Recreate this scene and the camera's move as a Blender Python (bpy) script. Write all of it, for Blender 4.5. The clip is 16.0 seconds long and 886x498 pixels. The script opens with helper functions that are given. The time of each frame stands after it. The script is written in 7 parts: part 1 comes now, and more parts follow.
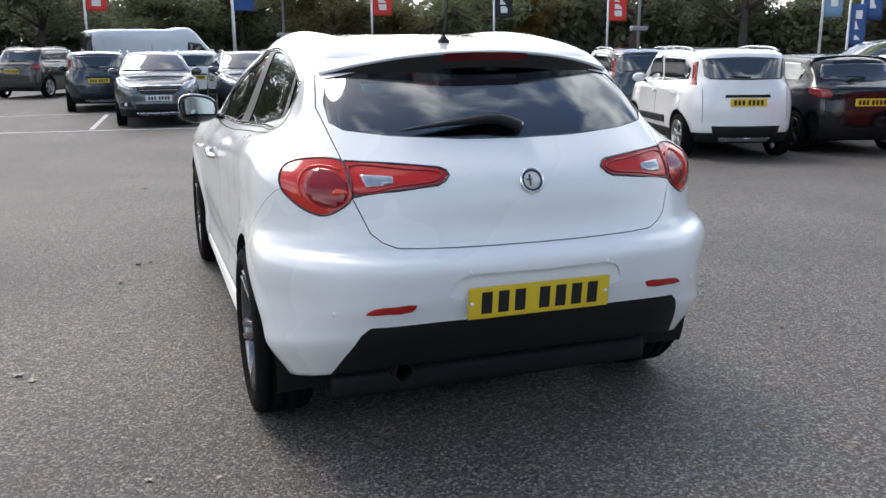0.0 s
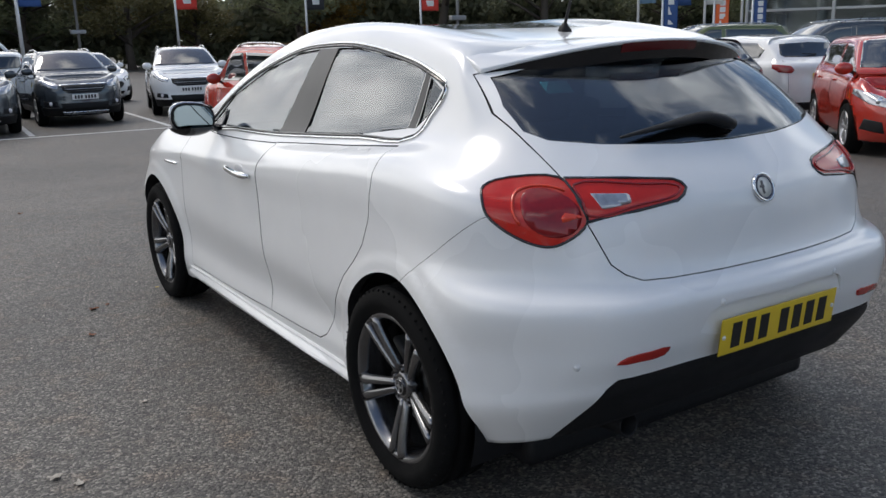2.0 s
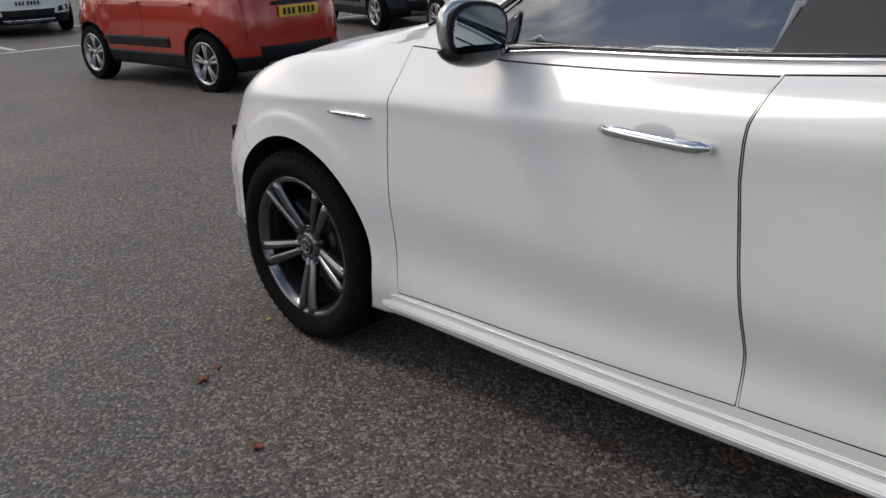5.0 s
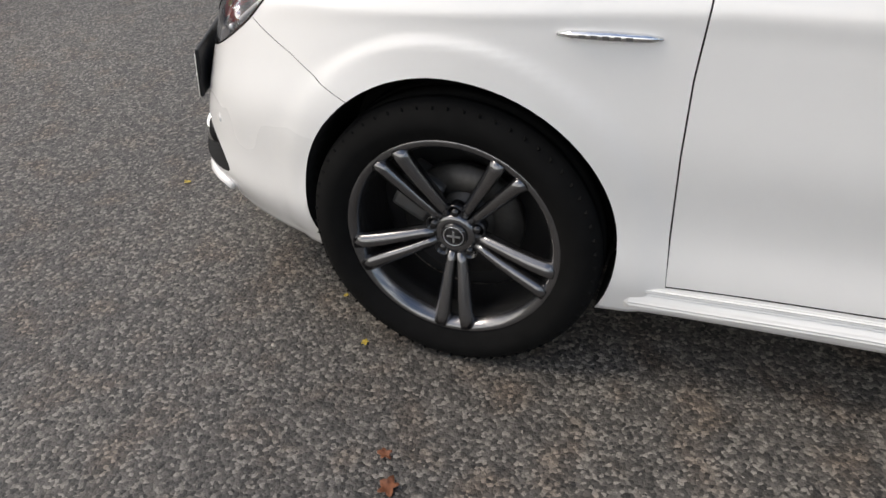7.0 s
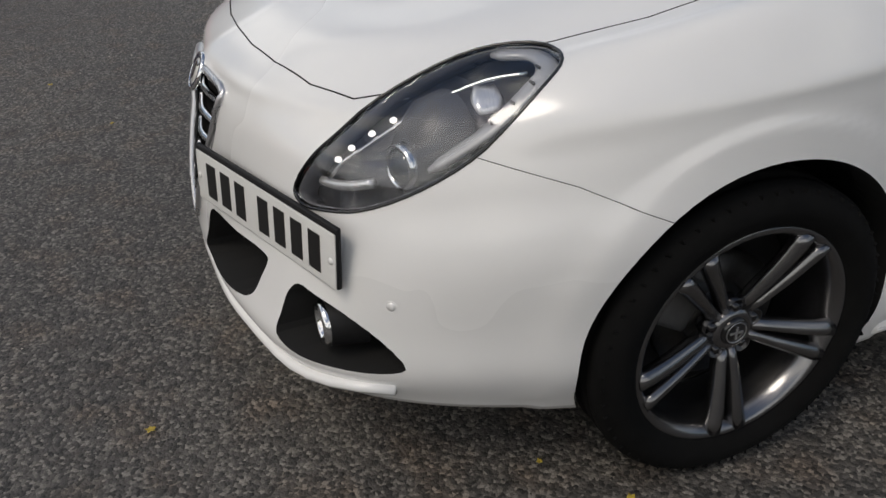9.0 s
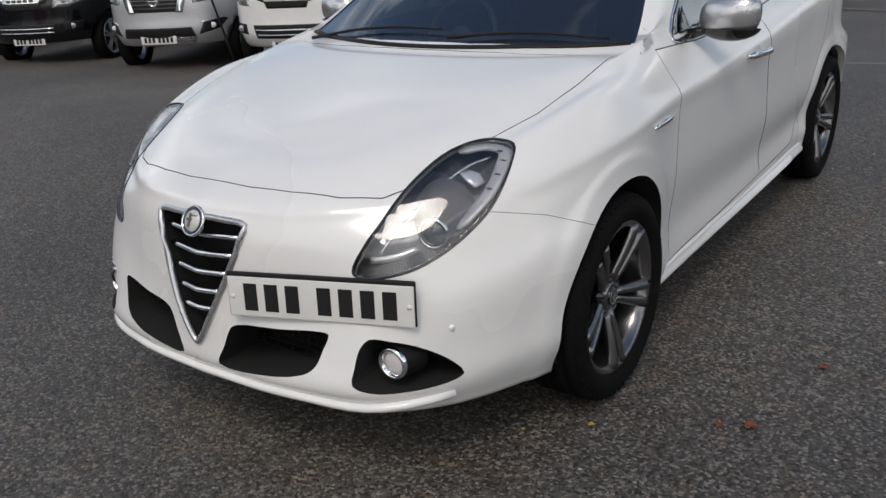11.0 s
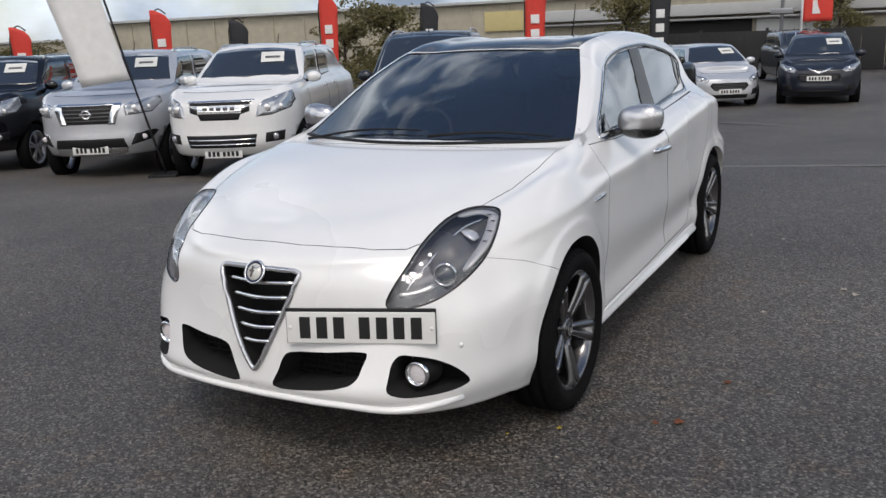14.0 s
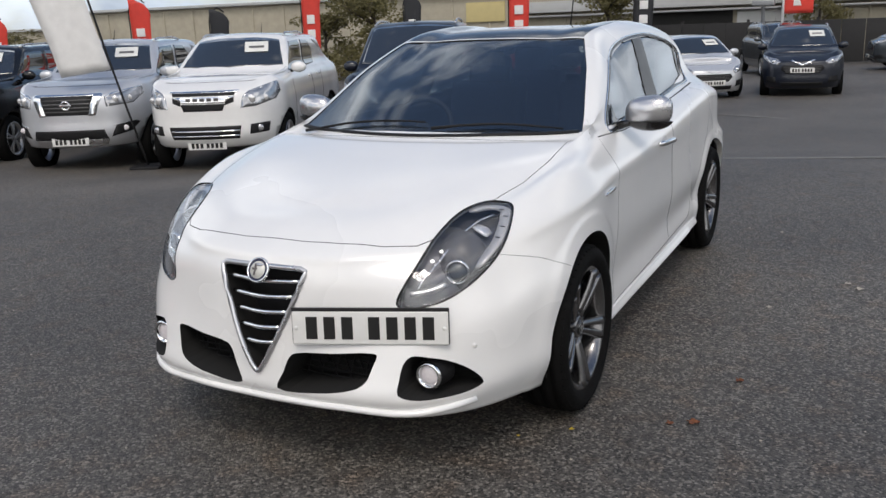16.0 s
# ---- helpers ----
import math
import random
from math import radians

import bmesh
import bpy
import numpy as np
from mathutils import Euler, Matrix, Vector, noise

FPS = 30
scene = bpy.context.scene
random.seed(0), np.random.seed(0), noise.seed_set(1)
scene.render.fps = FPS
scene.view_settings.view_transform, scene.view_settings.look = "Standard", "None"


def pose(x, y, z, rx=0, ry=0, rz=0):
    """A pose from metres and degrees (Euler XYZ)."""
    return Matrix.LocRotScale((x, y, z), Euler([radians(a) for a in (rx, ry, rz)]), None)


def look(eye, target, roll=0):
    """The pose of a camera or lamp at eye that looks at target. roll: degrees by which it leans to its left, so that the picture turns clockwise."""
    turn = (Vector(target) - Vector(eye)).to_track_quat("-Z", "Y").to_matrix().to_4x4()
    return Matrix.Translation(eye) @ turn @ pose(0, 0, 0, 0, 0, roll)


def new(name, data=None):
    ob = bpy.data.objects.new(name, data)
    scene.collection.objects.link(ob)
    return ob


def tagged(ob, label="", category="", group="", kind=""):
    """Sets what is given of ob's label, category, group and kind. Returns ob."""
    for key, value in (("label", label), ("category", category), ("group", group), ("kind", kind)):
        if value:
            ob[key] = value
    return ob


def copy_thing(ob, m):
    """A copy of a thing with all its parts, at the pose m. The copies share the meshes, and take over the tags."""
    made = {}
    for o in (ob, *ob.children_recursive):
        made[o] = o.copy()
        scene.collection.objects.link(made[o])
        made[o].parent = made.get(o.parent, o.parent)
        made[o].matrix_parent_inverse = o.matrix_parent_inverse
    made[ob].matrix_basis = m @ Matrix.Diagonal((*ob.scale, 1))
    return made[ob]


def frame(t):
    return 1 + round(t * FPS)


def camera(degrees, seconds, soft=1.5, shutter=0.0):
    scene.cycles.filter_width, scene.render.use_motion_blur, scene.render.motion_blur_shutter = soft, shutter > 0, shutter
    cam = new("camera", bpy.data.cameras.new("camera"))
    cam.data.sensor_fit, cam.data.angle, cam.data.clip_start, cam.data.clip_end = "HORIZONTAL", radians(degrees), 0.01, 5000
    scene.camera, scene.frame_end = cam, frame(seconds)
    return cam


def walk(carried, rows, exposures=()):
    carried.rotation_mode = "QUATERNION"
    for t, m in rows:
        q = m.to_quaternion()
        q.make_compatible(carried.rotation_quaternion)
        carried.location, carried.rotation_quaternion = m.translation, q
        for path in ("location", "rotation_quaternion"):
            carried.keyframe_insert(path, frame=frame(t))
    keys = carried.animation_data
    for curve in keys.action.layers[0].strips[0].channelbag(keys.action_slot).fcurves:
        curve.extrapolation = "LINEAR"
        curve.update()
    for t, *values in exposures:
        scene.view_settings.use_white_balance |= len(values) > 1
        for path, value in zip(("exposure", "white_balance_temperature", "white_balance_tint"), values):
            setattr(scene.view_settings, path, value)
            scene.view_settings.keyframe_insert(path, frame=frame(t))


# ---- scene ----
cam = camera(54.5, 16.0)
PATH = [
    (0, (-1.234, -3.267, 1.38), (-0.586, -1.43, 0.927), -0.3),
    (0.5, (-1.511, -3.071, 1.423), (-0.764, -1.263, 1.009), -1.0),
    (1, (-1.782, -2.894, 1.425), (-0.856, -1.172, 1.006), -0.9),
    (1.5, (-1.983, -2.624, 1.397), (-0.959, -0.948, 1.017), 0.7),
    (2, (-2.105, -2.24, 1.398), (-1.063, -0.601, 0.92), -1.7),
    (2.4, (-2.22, -1.897, 1.348), (-1.08, -0.351, 0.79), -0.3),
    (2.5, (-2.282, -1.827, 1.328), (-1.073, -0.354, 0.721), 0.2),
    (3, (-2.346, -1.49, 1.309), (-1.065, -0.138, 0.579), 1.1),
    (3.5, (-2.314, -1.119, 1.324), (-1.066, 0.236, 0.544), -0.7),
    (4, (-2.36, -0.686, 1.322), (-1.105, 0.726, 0.666), 1.3),
    (4.5, (-2.485, -0.204, 1.307), (-1.19, 1.153, 0.613), 1.7),
    (4.7, (-2.463, 0.03, 1.28), (-1.186, 1.409, 0.596), -1.0),
    (6.8, (-2.385, 1.938, 1.325), (-0.843, 2.652, 0.271), -3.2),
    (7, (-2.356, 2.106, 1.337), (-0.792, 2.689, 0.235), -2.7),
    (7.5, (-2.244, 2.498, 1.341), (-0.589, 2.898, 0.292), -4.3),
    (8, (-2.105, 2.896, 1.369), (-0.441, 2.956, 0.26), -3.6),
    (8.5, (-2.105, 3.338, 1.312), (-0.389, 3.006, 0.339), -3.0),
    (9, (-1.929, 3.657, 1.327), (-0.318, 3.042, 0.314), -1.4),
    (9.5, (-1.726, 3.938, 1.369), (-0.377, 2.863, 0.357), -1.4),
    (9.7, (-1.692, 4.071, 1.412), (-0.477, 2.839, 0.409), -1.9),
    (11.8, (-2.008, 5.325, 1.458), (-0.963, 3.726, 0.865), -2.7),
    (12, (-2.032, 5.412, 1.459), (-1.042, 3.771, 0.887), -1.7),
    (12.5, (-2.131, 5.589, 1.479), (-1.122, 3.932, 0.992), -1.9),
    (13, (-2.174, 5.735, 1.508), (-1.129, 4.111, 0.989), -4.1),
    (13.5, (-2.095, 5.769, 1.514), (-1.095, 4.106, 1.028), -3.1),
    (14, (-1.992, 5.751, 1.508), (-1.063, 4.05, 1.016), -2.5),
    (14.5, (-1.957, 5.719, 1.493), (-1.01, 4.025, 1.009), -2.7),
    (15, (-1.906, 5.709, 1.493), (-0.99, 3.999, 1.005), -2.3),
    (15.5, (-1.887, 5.721, 1.505), (-0.985, 4.009, 1.001), -2.1),
    (16, (-1.843, 5.7, 1.501), (-0.957, 3.982, 0.988), -2.3),
]
EXPOSURES = [(0, 0.55, 6550, 10), (1.0, 0.30, 6550, 10), (2.5, -0.16, 6550, 10), (3.5, 0.02, 6850, 11), (4.5, -0.35, 6850, 11), (6.8, 0.36, 7050, 11), (7.5, 0.08, 7050, 11), (8.0, -0.14, 7050, 11), (9.5, -0.66, 6900, 10), (12.0, -0.24, 6750, 11), (14.0, -0.17, 6750, 11), (16.0, -0.12, 6750, 11)]
walk(cam, [(t, look(eye, target, roll)) for t, eye, target, roll in PATH], EXPOSURES)
# exposure and sky: a bright broken overcast
world = bpy.data.worlds.new("sky")
scene.world = world
world.use_nodes = True
wn, wl = world.node_tree.nodes, world.node_tree.links
sky = wn.new("ShaderNodeTexSky")
sky.sky_type, sky.sun_disc = "NISHITA", False
sky.sun_elevation, sky.sun_rotation = radians(55.8), radians(-22.3)
sky_back = wn["Background"]
sky_back.inputs["Strength"].default_value = 0.15
wl.new(sky.outputs[0], sky_back.inputs[0])
wco = wn.new("ShaderNodeTexCoord")
wmap = wn.new("ShaderNodeMapping")
wmap.inputs["Scale"].default_value, wmap.inputs["Location"].default_value = (1.0, 1.0, 1.7), (-1.25, 4.51, 2.32)
cloud = wn.new("ShaderNodeTexNoise")
cloud.inputs["Scale"].default_value, cloud.inputs["Detail"].default_value, cloud.inputs["Roughness"].default_value = 2.3, 7, 0.56
wl.new(wco.outputs["Generated"], wmap.inputs[0])
wl.new(wmap.outputs[0], cloud.inputs["Vector"])
cover = wn.new("ShaderNodeMapRange")
cover.inputs["From Min"].default_value, cover.inputs["From Max"].default_value = 0.45, 0.57
cloudy = wn.new("ShaderNodeMath")
cloudy.operation = "MULTIPLY_ADD"
cloudy.inputs[1].default_value = 0.10
# thicker cover towards the horizon
split = wn.new("ShaderNodeSeparateXYZ")
wl.new(wco.outputs["Generated"], split.inputs[0])
low_sky = wn.new("ShaderNodeMapRange")
low_sky.inputs["From Max"].default_value = 0.85
low_sky.inputs["To Min"].default_value, low_sky.inputs["To Max"].default_value = 0.09, -0.12
wl.new(split.outputs["Z"], low_sky.inputs["Value"])
thicker = wn.new("ShaderNodeMath")
wl.new(cloud.outputs["Fac"], thicker.inputs[0])
wl.new(low_sky.outputs[0], thicker.inputs[1])
wl.new(thicker.outputs[0], cloudy.inputs[2])
wl.new(cloudy.outputs[0], cover.inputs["Value"])
shade = wn.new("ShaderNodeTexNoise")
shade.inputs["Scale"].default_value, shade.inputs["Detail"].default_value = 4.2, 7
wl.new(wmap.outputs[0], shade.inputs["Vector"])
tone = wn.new("ShaderNodeValToRGB")
tone.color_ramp.elements[0].position, tone.color_ramp.elements[0].color = 0.36, (0.36, 0.39, 0.44, 1)
tone.color_ramp.elements[1].position, tone.color_ramp.elements[1].color = 0.62, (1.15, 1.135, 1.11, 1)
wl.new(shade.outputs["Fac"], tone.inputs[0])
cloud_back = wn.new("ShaderNodeBackground")
cloud_back.inputs["Strength"].default_value = 2.05
# clouds are brighter towards the sun and bluer away from it
side = wn.new("ShaderNodeVectorMath")
side.operation = "DOT_PRODUCT"
side.inputs[1].default_value = (-0.30, 0.62, 0.72)
wl.new(wco.outputs["Generated"], side.inputs[0])
glow = wn.new("ShaderNodeValToRGB")
glow.color_ramp.elements[0].position, glow.color_ramp.elements[0].color = 0.16, (0.40, 0.47, 0.56, 1)
glow.color_ramp.elements[1].position, glow.color_ramp.elements[1].color = 0.90, (1.0, 1.0, 1.0, 1)
glow.color_ramp.elements.new(0.52).color = (0.86, 0.90, 0.95, 1)
half = wn.new("ShaderNodeMath")
half.operation = "MULTIPLY_ADD"
half.inputs[1].default_value, half.inputs[2].default_value = 0.5, 0.5
wl.new(side.outputs["Value"], half.inputs[0])
wl.new(half.outputs[0], glow.inputs[0])
wl.new(side.outputs["Value"], cloudy.inputs[0])
lit = wn.new("ShaderNodeMix")
lit.data_type, lit.blend_type = "RGBA", "MULTIPLY"
lit.inputs[0].default_value = 1
wl.new(tone.outputs[0], lit.inputs[6])
wl.new(glow.outputs[0], lit.inputs[7])
wl.new(lit.outputs[2], cloud_back.inputs[0])
sky_mix = wn.new("ShaderNodeMixShader")
wl.new(cover.outputs[0], sky_mix.inputs[0])
wl.new(sky_back.outputs[0], sky_mix.inputs[1])
wl.new(cloud_back.outputs[0], sky_mix.inputs[2])
wl.new(sky_mix.outputs[0], wn["World Output"].inputs[0])
sun = new("sun", bpy.data.lights.new("sun", "SUN"))
sun.data.energy, sun.data.angle, sun.data.color = 1.35, radians(20), (1.0, 0.94, 0.86)
sun.matrix_world = look((-1.6, 3.9, 6.2), (0, 0, 0))


def ground_z(x, y):
    """Height of the car park: level under the white hatchback, a shallow dip all round it, and a long gentle fall away behind its tail."""
    q = min(max((math.hypot(x, y - 1.3) - 3) / 6, 0), 1)
    q = q * q * (3 - 2 * q)
    away = (x + 2) * .53 - (y - 5.7) * .85
    near, behind = min(max((away - 8) / 4, 0), 1), min(max((1 - y) / 5, 0), 1)
    fall = .0192 * max(away - 2.7, 0) * near * near * (3 - 2 * near) * behind * behind * (3 - 2 * behind)
    return -0.008 * (1 - q) - 0.20 * q - fall


from mathutils.bvhtree import BVHTree


# ---------------------------------------------------------------- surface tools
def pchip(knots, values, at):
    """Monotone cubic through (knots, values), sampled at the places given; values may have several columns."""
    k, v, a = np.asarray(knots, float), np.asarray(values, float), np.asarray(at, float)
    if v.ndim == 1:
        return pchip(k, v[:, None], a)[:, 0]
    h = np.diff(k)[:, None]
    d = np.diff(v, axis=0) / h
    m = np.zeros_like(v)
    m[0], m[-1] = d[0], d[-1]
    w1, w2 = 2 * h[1:] + h[:-1], h[1:] + 2 * h[:-1]
    same = d[1:] * d[:-1] > 1e-12
    safe0, safe1 = np.where(same, d[:-1], 1), np.where(same, d[1:], 1)
    m[1:-1] = np.where(same, (w1 + w2) / (w1 / safe0 + w2 / safe1), 0)
    i = np.clip(np.searchsorted(k, a, side="right") - 1, 0, len(k) - 2)
    hh = h[i, 0][:, None]
    t = ((a - k[i])[:, None]) / hh
    return ((2 * t**3 - 3 * t**2 + 1) * v[i] + (t**3 - 2 * t**2 + t) * hh * m[i]
            + (-2 * t**3 + 3 * t**2) * v[i + 1] + (t**3 - t**2) * hh * m[i + 1])


def spline(knots, values, at):
    """Catmull-Rom through (knots, values), softer than pchip."""
    k, v, a = np.asarray(knots, float), np.asarray(values, float), np.asarray(at, float)
    m = np.zeros_like(v)
    h = np.diff(k)[:, None]
    d = np.diff(v, axis=0) / h
    m[1:-1] = (d[:-1] * h[1:] + d[1:] * h[:-1]) / (h[1:] + h[:-1])
    m[0], m[-1] = d[0], d[-1]
    i = np.clip(np.searchsorted(k, a, side="right") - 1, 0, len(k) - 2)
    hh = h[i, 0][:, None]
    t = ((a - k[i])[:, None]) / hh
    return ((2 * t**3 - 3 * t**2 + 1) * v[i] + (t**3 - 2 * t**2 + t) * hh * m[i]
            + (-2 * t**3 + 3 * t**2) * v[i + 1] + (t**3 - t**2) * hh * m[i + 1])


def loft(rails, nu, nv, smooth=6, waves=spline):
    """A closed body, alike on both sides, from half rails that run from the nose's middle round the side to the tail's middle, lowest first.
    The last rail is the spine on top. Returns vertices and faces."""
    rails = [np.array(r, float) for r in rails]
    mid = np.mean([np.r_[0, np.cumsum(np.linalg.norm(np.diff(r, axis=0), axis=1))] for r in rails[1:8]], axis=0)
    uu = np.linspace(0, mid[-1], nu)
    rows = np.array([waves(mid, r, uu) for r in rails])            # rail, u, xyz
    # height steps that follow the mean distance between rails
    gaps = np.linalg.norm(np.diff(rows, axis=0), axis=2).mean(axis=1)
    vk = np.r_[0, np.cumsum(gaps)]
    vv = np.linspace(0, vk[-1], nv)
    flat = rows.reshape(len(rails), -1)
    # go over the top to the other side, so that the crown is smooth
    over = np.concatenate([flat, (rows[-2::-1][:2] * (-1, 1, 1)).reshape(2, -1)])
    vk2 = np.r_[vk, vk[-1] + gaps[-1], vk[-1] + gaps[-1] + gaps[-2]]
    g = waves(vk2, over, vv).reshape(nv, nu, 3)
    for _ in range(smooth):
        s = g.copy()
        s[1:-1, 1:-1] = g[1:-1, 1:-1] * 0.5 + 0.125 * (g[:-2, 1:-1] + g[2:, 1:-1] + g[1:-1, :-2] + g[1:-1, 2:])
        s[1:-1, 0, 1:] = g[1:-1, 0, 1:] * 0.5 + 0.25 * g[1:-1, 1, 1:] + 0.125 * (g[:-2, 0, 1:] + g[2:, 0, 1:])
        s[1:-1, -1, 1:] = g[1:-1, -1, 1:] * 0.5 + 0.25 * g[1:-1, -2, 1:] + 0.125 * (g[:-2, -1, 1:] + g[2:, -1, 1:])
        s[-1, 1:-1, 1:] = g[-1, 1:-1, 1:] * 0.5 + 0.25 * g[-2, 1:-1, 1:] + 0.125 * (g[-1, :-2, 1:] + g[-1, 2:, 1:])
        g = s
    g[:, 0, 0] = g[:, -1, 0] = 0
    g[-1, :, 0] = 0
    # the flat underside
    under = g[0].copy()
    under[:, 0] = 0
    g = np.concatenate([under[None], g])
    n = g.shape[0]
    left = g * (-1, 1, 1)
    verts, faces, ids = [], [], np.zeros((2, n, nu), int)
    for side, grid in enumerate((g, left)):
        for j in range(n):
            for i in range(nu):
                if side and (j == 0 or j == n - 1 or i == 0 or i == nu - 1):
                    ids[1, j, i] = ids[0, j, i]
                    continue
                ids[side, j, i] = len(verts)
                verts.append(tuple(grid[j, i]))
    for side in (0, 1):
        for j in range(n - 1):
            for i in range(nu - 1):
                q = [ids[side, j, i], ids[side, j, i + 1], ids[side, j + 1, i + 1], ids[side, j + 1, i]]
                q = list(dict.fromkeys(q))
                if len(q) > 2:
                    faces.append(q if side else q[::-1])
    return verts, faces


def mesh_from(name, verts, faces, smooth=True):
    me = bpy.data.meshes.new(name)
    me.from_pydata(verts, [], faces)
    bm = bmesh.new()
    bm.from_mesh(me)
    bmesh.ops.remove_doubles(bm, verts=bm.verts, dist=1e-5)
    bmesh.ops.recalc_face_normals(bm, faces=bm.faces)
    for f in bm.faces:
        f.smooth = smooth
    bm.to_mesh(me)
    bm.free()
    return me


# ---------------------------------------------------------------- the white hatchback: its shape
# Half rails from the middle of the nose round the side to the middle of the tail: bottom, sill, bumper, waist, shoulder, belt, roof edge.
HATCH = [
    zip((0, .30, .56, .79, .84, .84, .84, .84, .84, .84, .84, .77, .60, .30, 0),
        (3.48, 3.465, 3.41, 3.02, 2.634, 2.2, 1.8, 1.5, 1.2, .45, 0, -.42, -.56, -.62, -.63),
        (.215, .22, .222, .180, .15, .155, .165, .175, .185, .205, .23, .27, .31, .34, .35)),
    zip((0, .32, .60, .85, .88, .86, .857, .857, .857, .86, .872, .84, .62, .31, 0),
        (3.550, 3.525, 3.425, 2.995, 2.634, 2.2, 1.8, 1.5, 1.2, .45, 0, -.45, -.645, -.69, -.70),
        (.30, .30, .305, .30, .29, .26, .265, .275, .29, .325, .36, .40, .44, .46, .46)),
    zip((0, .33, .62, .868, .897, .873, .868, .868, .868, .875, .886, .857, .62, .31, 0),
        (3.548, 3.470, 3.358, 2.978, 2.634, 2.2, 1.8, 1.5, 1.2, .45, 0, -.43, -.685, -.735, -.75),
        (.48, .49, .51, .55, .58, .55, .55, .55, .55, .55, .58, .56, .58, .60, .60)),
    zip((0, .32, .592, .830, .888, .872, .868, .866, .866, .87, .873, .832, .60, .30, 0),
        (3.512, 3.445, 3.312, 2.955, 2.634, 2.2, 1.8, 1.5, 1.2, .45, 0, -.40, -.625, -.69, -.71),
        (.66, .66, .67, .72, .76, .77, .77, .77, .78, .80, .82, .80, .77, .77, .77)),
    zip((0, .31, .562, .762, .832, .832, .828, .826, .826, .835, .83, .765, .59, .295, 0),
        (3.475, 3.412, 3.245, 2.945, 2.634, 2.2, 1.8, 1.5, 1.2, .45, 0, -.36, -.565, -.645, -.665),
        (.745, .745, .758, .826, .882, .90, .905, .91, .92, .95, .98, .97, .95, .95, .95)),
    zip((0, .29, .53, .69, .745, .758, .762, .762, .759, .738, .714, .686, .580, .29, 0),
        (3.36, 3.31, 3.14, 2.86, 2.55, 2.15, 1.8, 1.5, 1.2, .45, 0, -.25, -.41, -.525, -.55),
        (.805, .805, .824, .872, .932, .985, .995, 1.0, 1.01, 1.055, 1.095, 1.10, 1.095, 1.085, 1.08)),
    zip((0, .26, .46, .59, .655, .70, .62, .545, .55, .566, .578, .578, .49, .27, 0),
        (3.20, 3.12, 2.90, 2.66, 2.42, 2.17, 1.70, 1.40, 1.12, .42, .04, -.08, -.19, -.25, -.265),
        (.85, .855, .90, .94, .97, 1.0, 1.265, 1.39, 1.425, 1.42, 1.365, 1.30, 1.28, 1.285, 1.285)),
    zip((0,) * 15,
        (3.15, 3.02, 2.86, 2.72, 2.56, 2.40, 1.88, 1.45, 1.15, .45, .04, -.05, -.12, -.17, -.20),
        (.865, .89, .92, .945, .975, 1.0, 1.245, 1.415, 1.445, 1.427, 1.388, 1.374, 1.356, 1.338, 1.324)),
]
HATCH = [np.array(list(r)) for r in HATCH]
edge, spine = HATCH[-2], HATCH[-1]
# a crease below the shoulder, along the doors and wings
crease = HATCH[4] + 0.22 * (HATCH[3] - HATCH[4])
# the shoulder line: nearly upright below it, turning in above it
side_x, rise = HATCH[3][5:11, 0], np.array((.846, .868, .894, .915, .974, 1.0))
crease[5:11, 0], crease[5:11, 2] = side_x - np.array((.010, .008, .008, .008, .010, .014)), rise
HATCH[4][5:11, 0], HATCH[4][5:11, 2] = side_x - np.array((.036, .036, .037, .038, .038, .042)), rise + .034
crease[3], crease[4] = (.796, 2.95, .806), (.868, 2.634, .832)
HATCH[4][3], HATCH[4][4] = (.752, 2.945, .842), (.830, 2.634, .890)
crease[11] = (.806, -.375, .975)
HATCH[4][11] = (.772, -.36, 1.0)
# bumper shelf under the tailgate
shelf = HATCH[2] + 0.65 * (HATCH[3] - HATCH[2])
shelf[12:] = ((.618, -.682, .712), (.309, -.738, .710), (0, -.754, .710))
shelf[11], HATCH[3][11] = (.860, -.440, .708), (.828, -.392, .760)
HATCH[3][12:, 1:] = ((-.626, .744), (-.686, .743), (-.703, .743))
# the hollow along the foot of the doors
hollow = HATCH[1] + 0.34 * (HATCH[2] - HATCH[1])
hollow[5:11, 0] -= np.array((.010, .015, .016, .016, .015, .004))
HATCH.insert(4, crease)
HATCH.insert(3, shelf)
HATCH.insert(2, hollow)
HATCH.insert(-1, np.column_stack([edge[:, 0] * 0.55, spine[:, 1] * 0.74 + edge[:, 1] * 0.26, spine[:, 2] * 0.76 + edge[:, 2] * 0.24]))
hatch_verts, hatch_faces = loft(HATCH, 200, 136, 3)
HUBS = ((0.0, 0.320), (2.634, 0.287))
ARCHES = {0.0: (-0.02, 0.330, 0.370), 2.634: (2.636, 0.316, 0.354)}


def flared(v):
    """The body's skin with a low flat lip round each wheel arch."""
    x, y, z = v
    if abs(x) < .66 or z > .85:
        return v
    for ay, az, ar in ARCHES.values():
        d = math.hypot(y - ay, z - az) - ar
        q = min(max(((.082 if ay > 1 else .060) - d) / .018, 0), 1)
        x += math.copysign(.0075, x) * q * q * (3 - 2 * q)
    return x, y, z


hatch_verts = [flared(v) for v in hatch_verts]

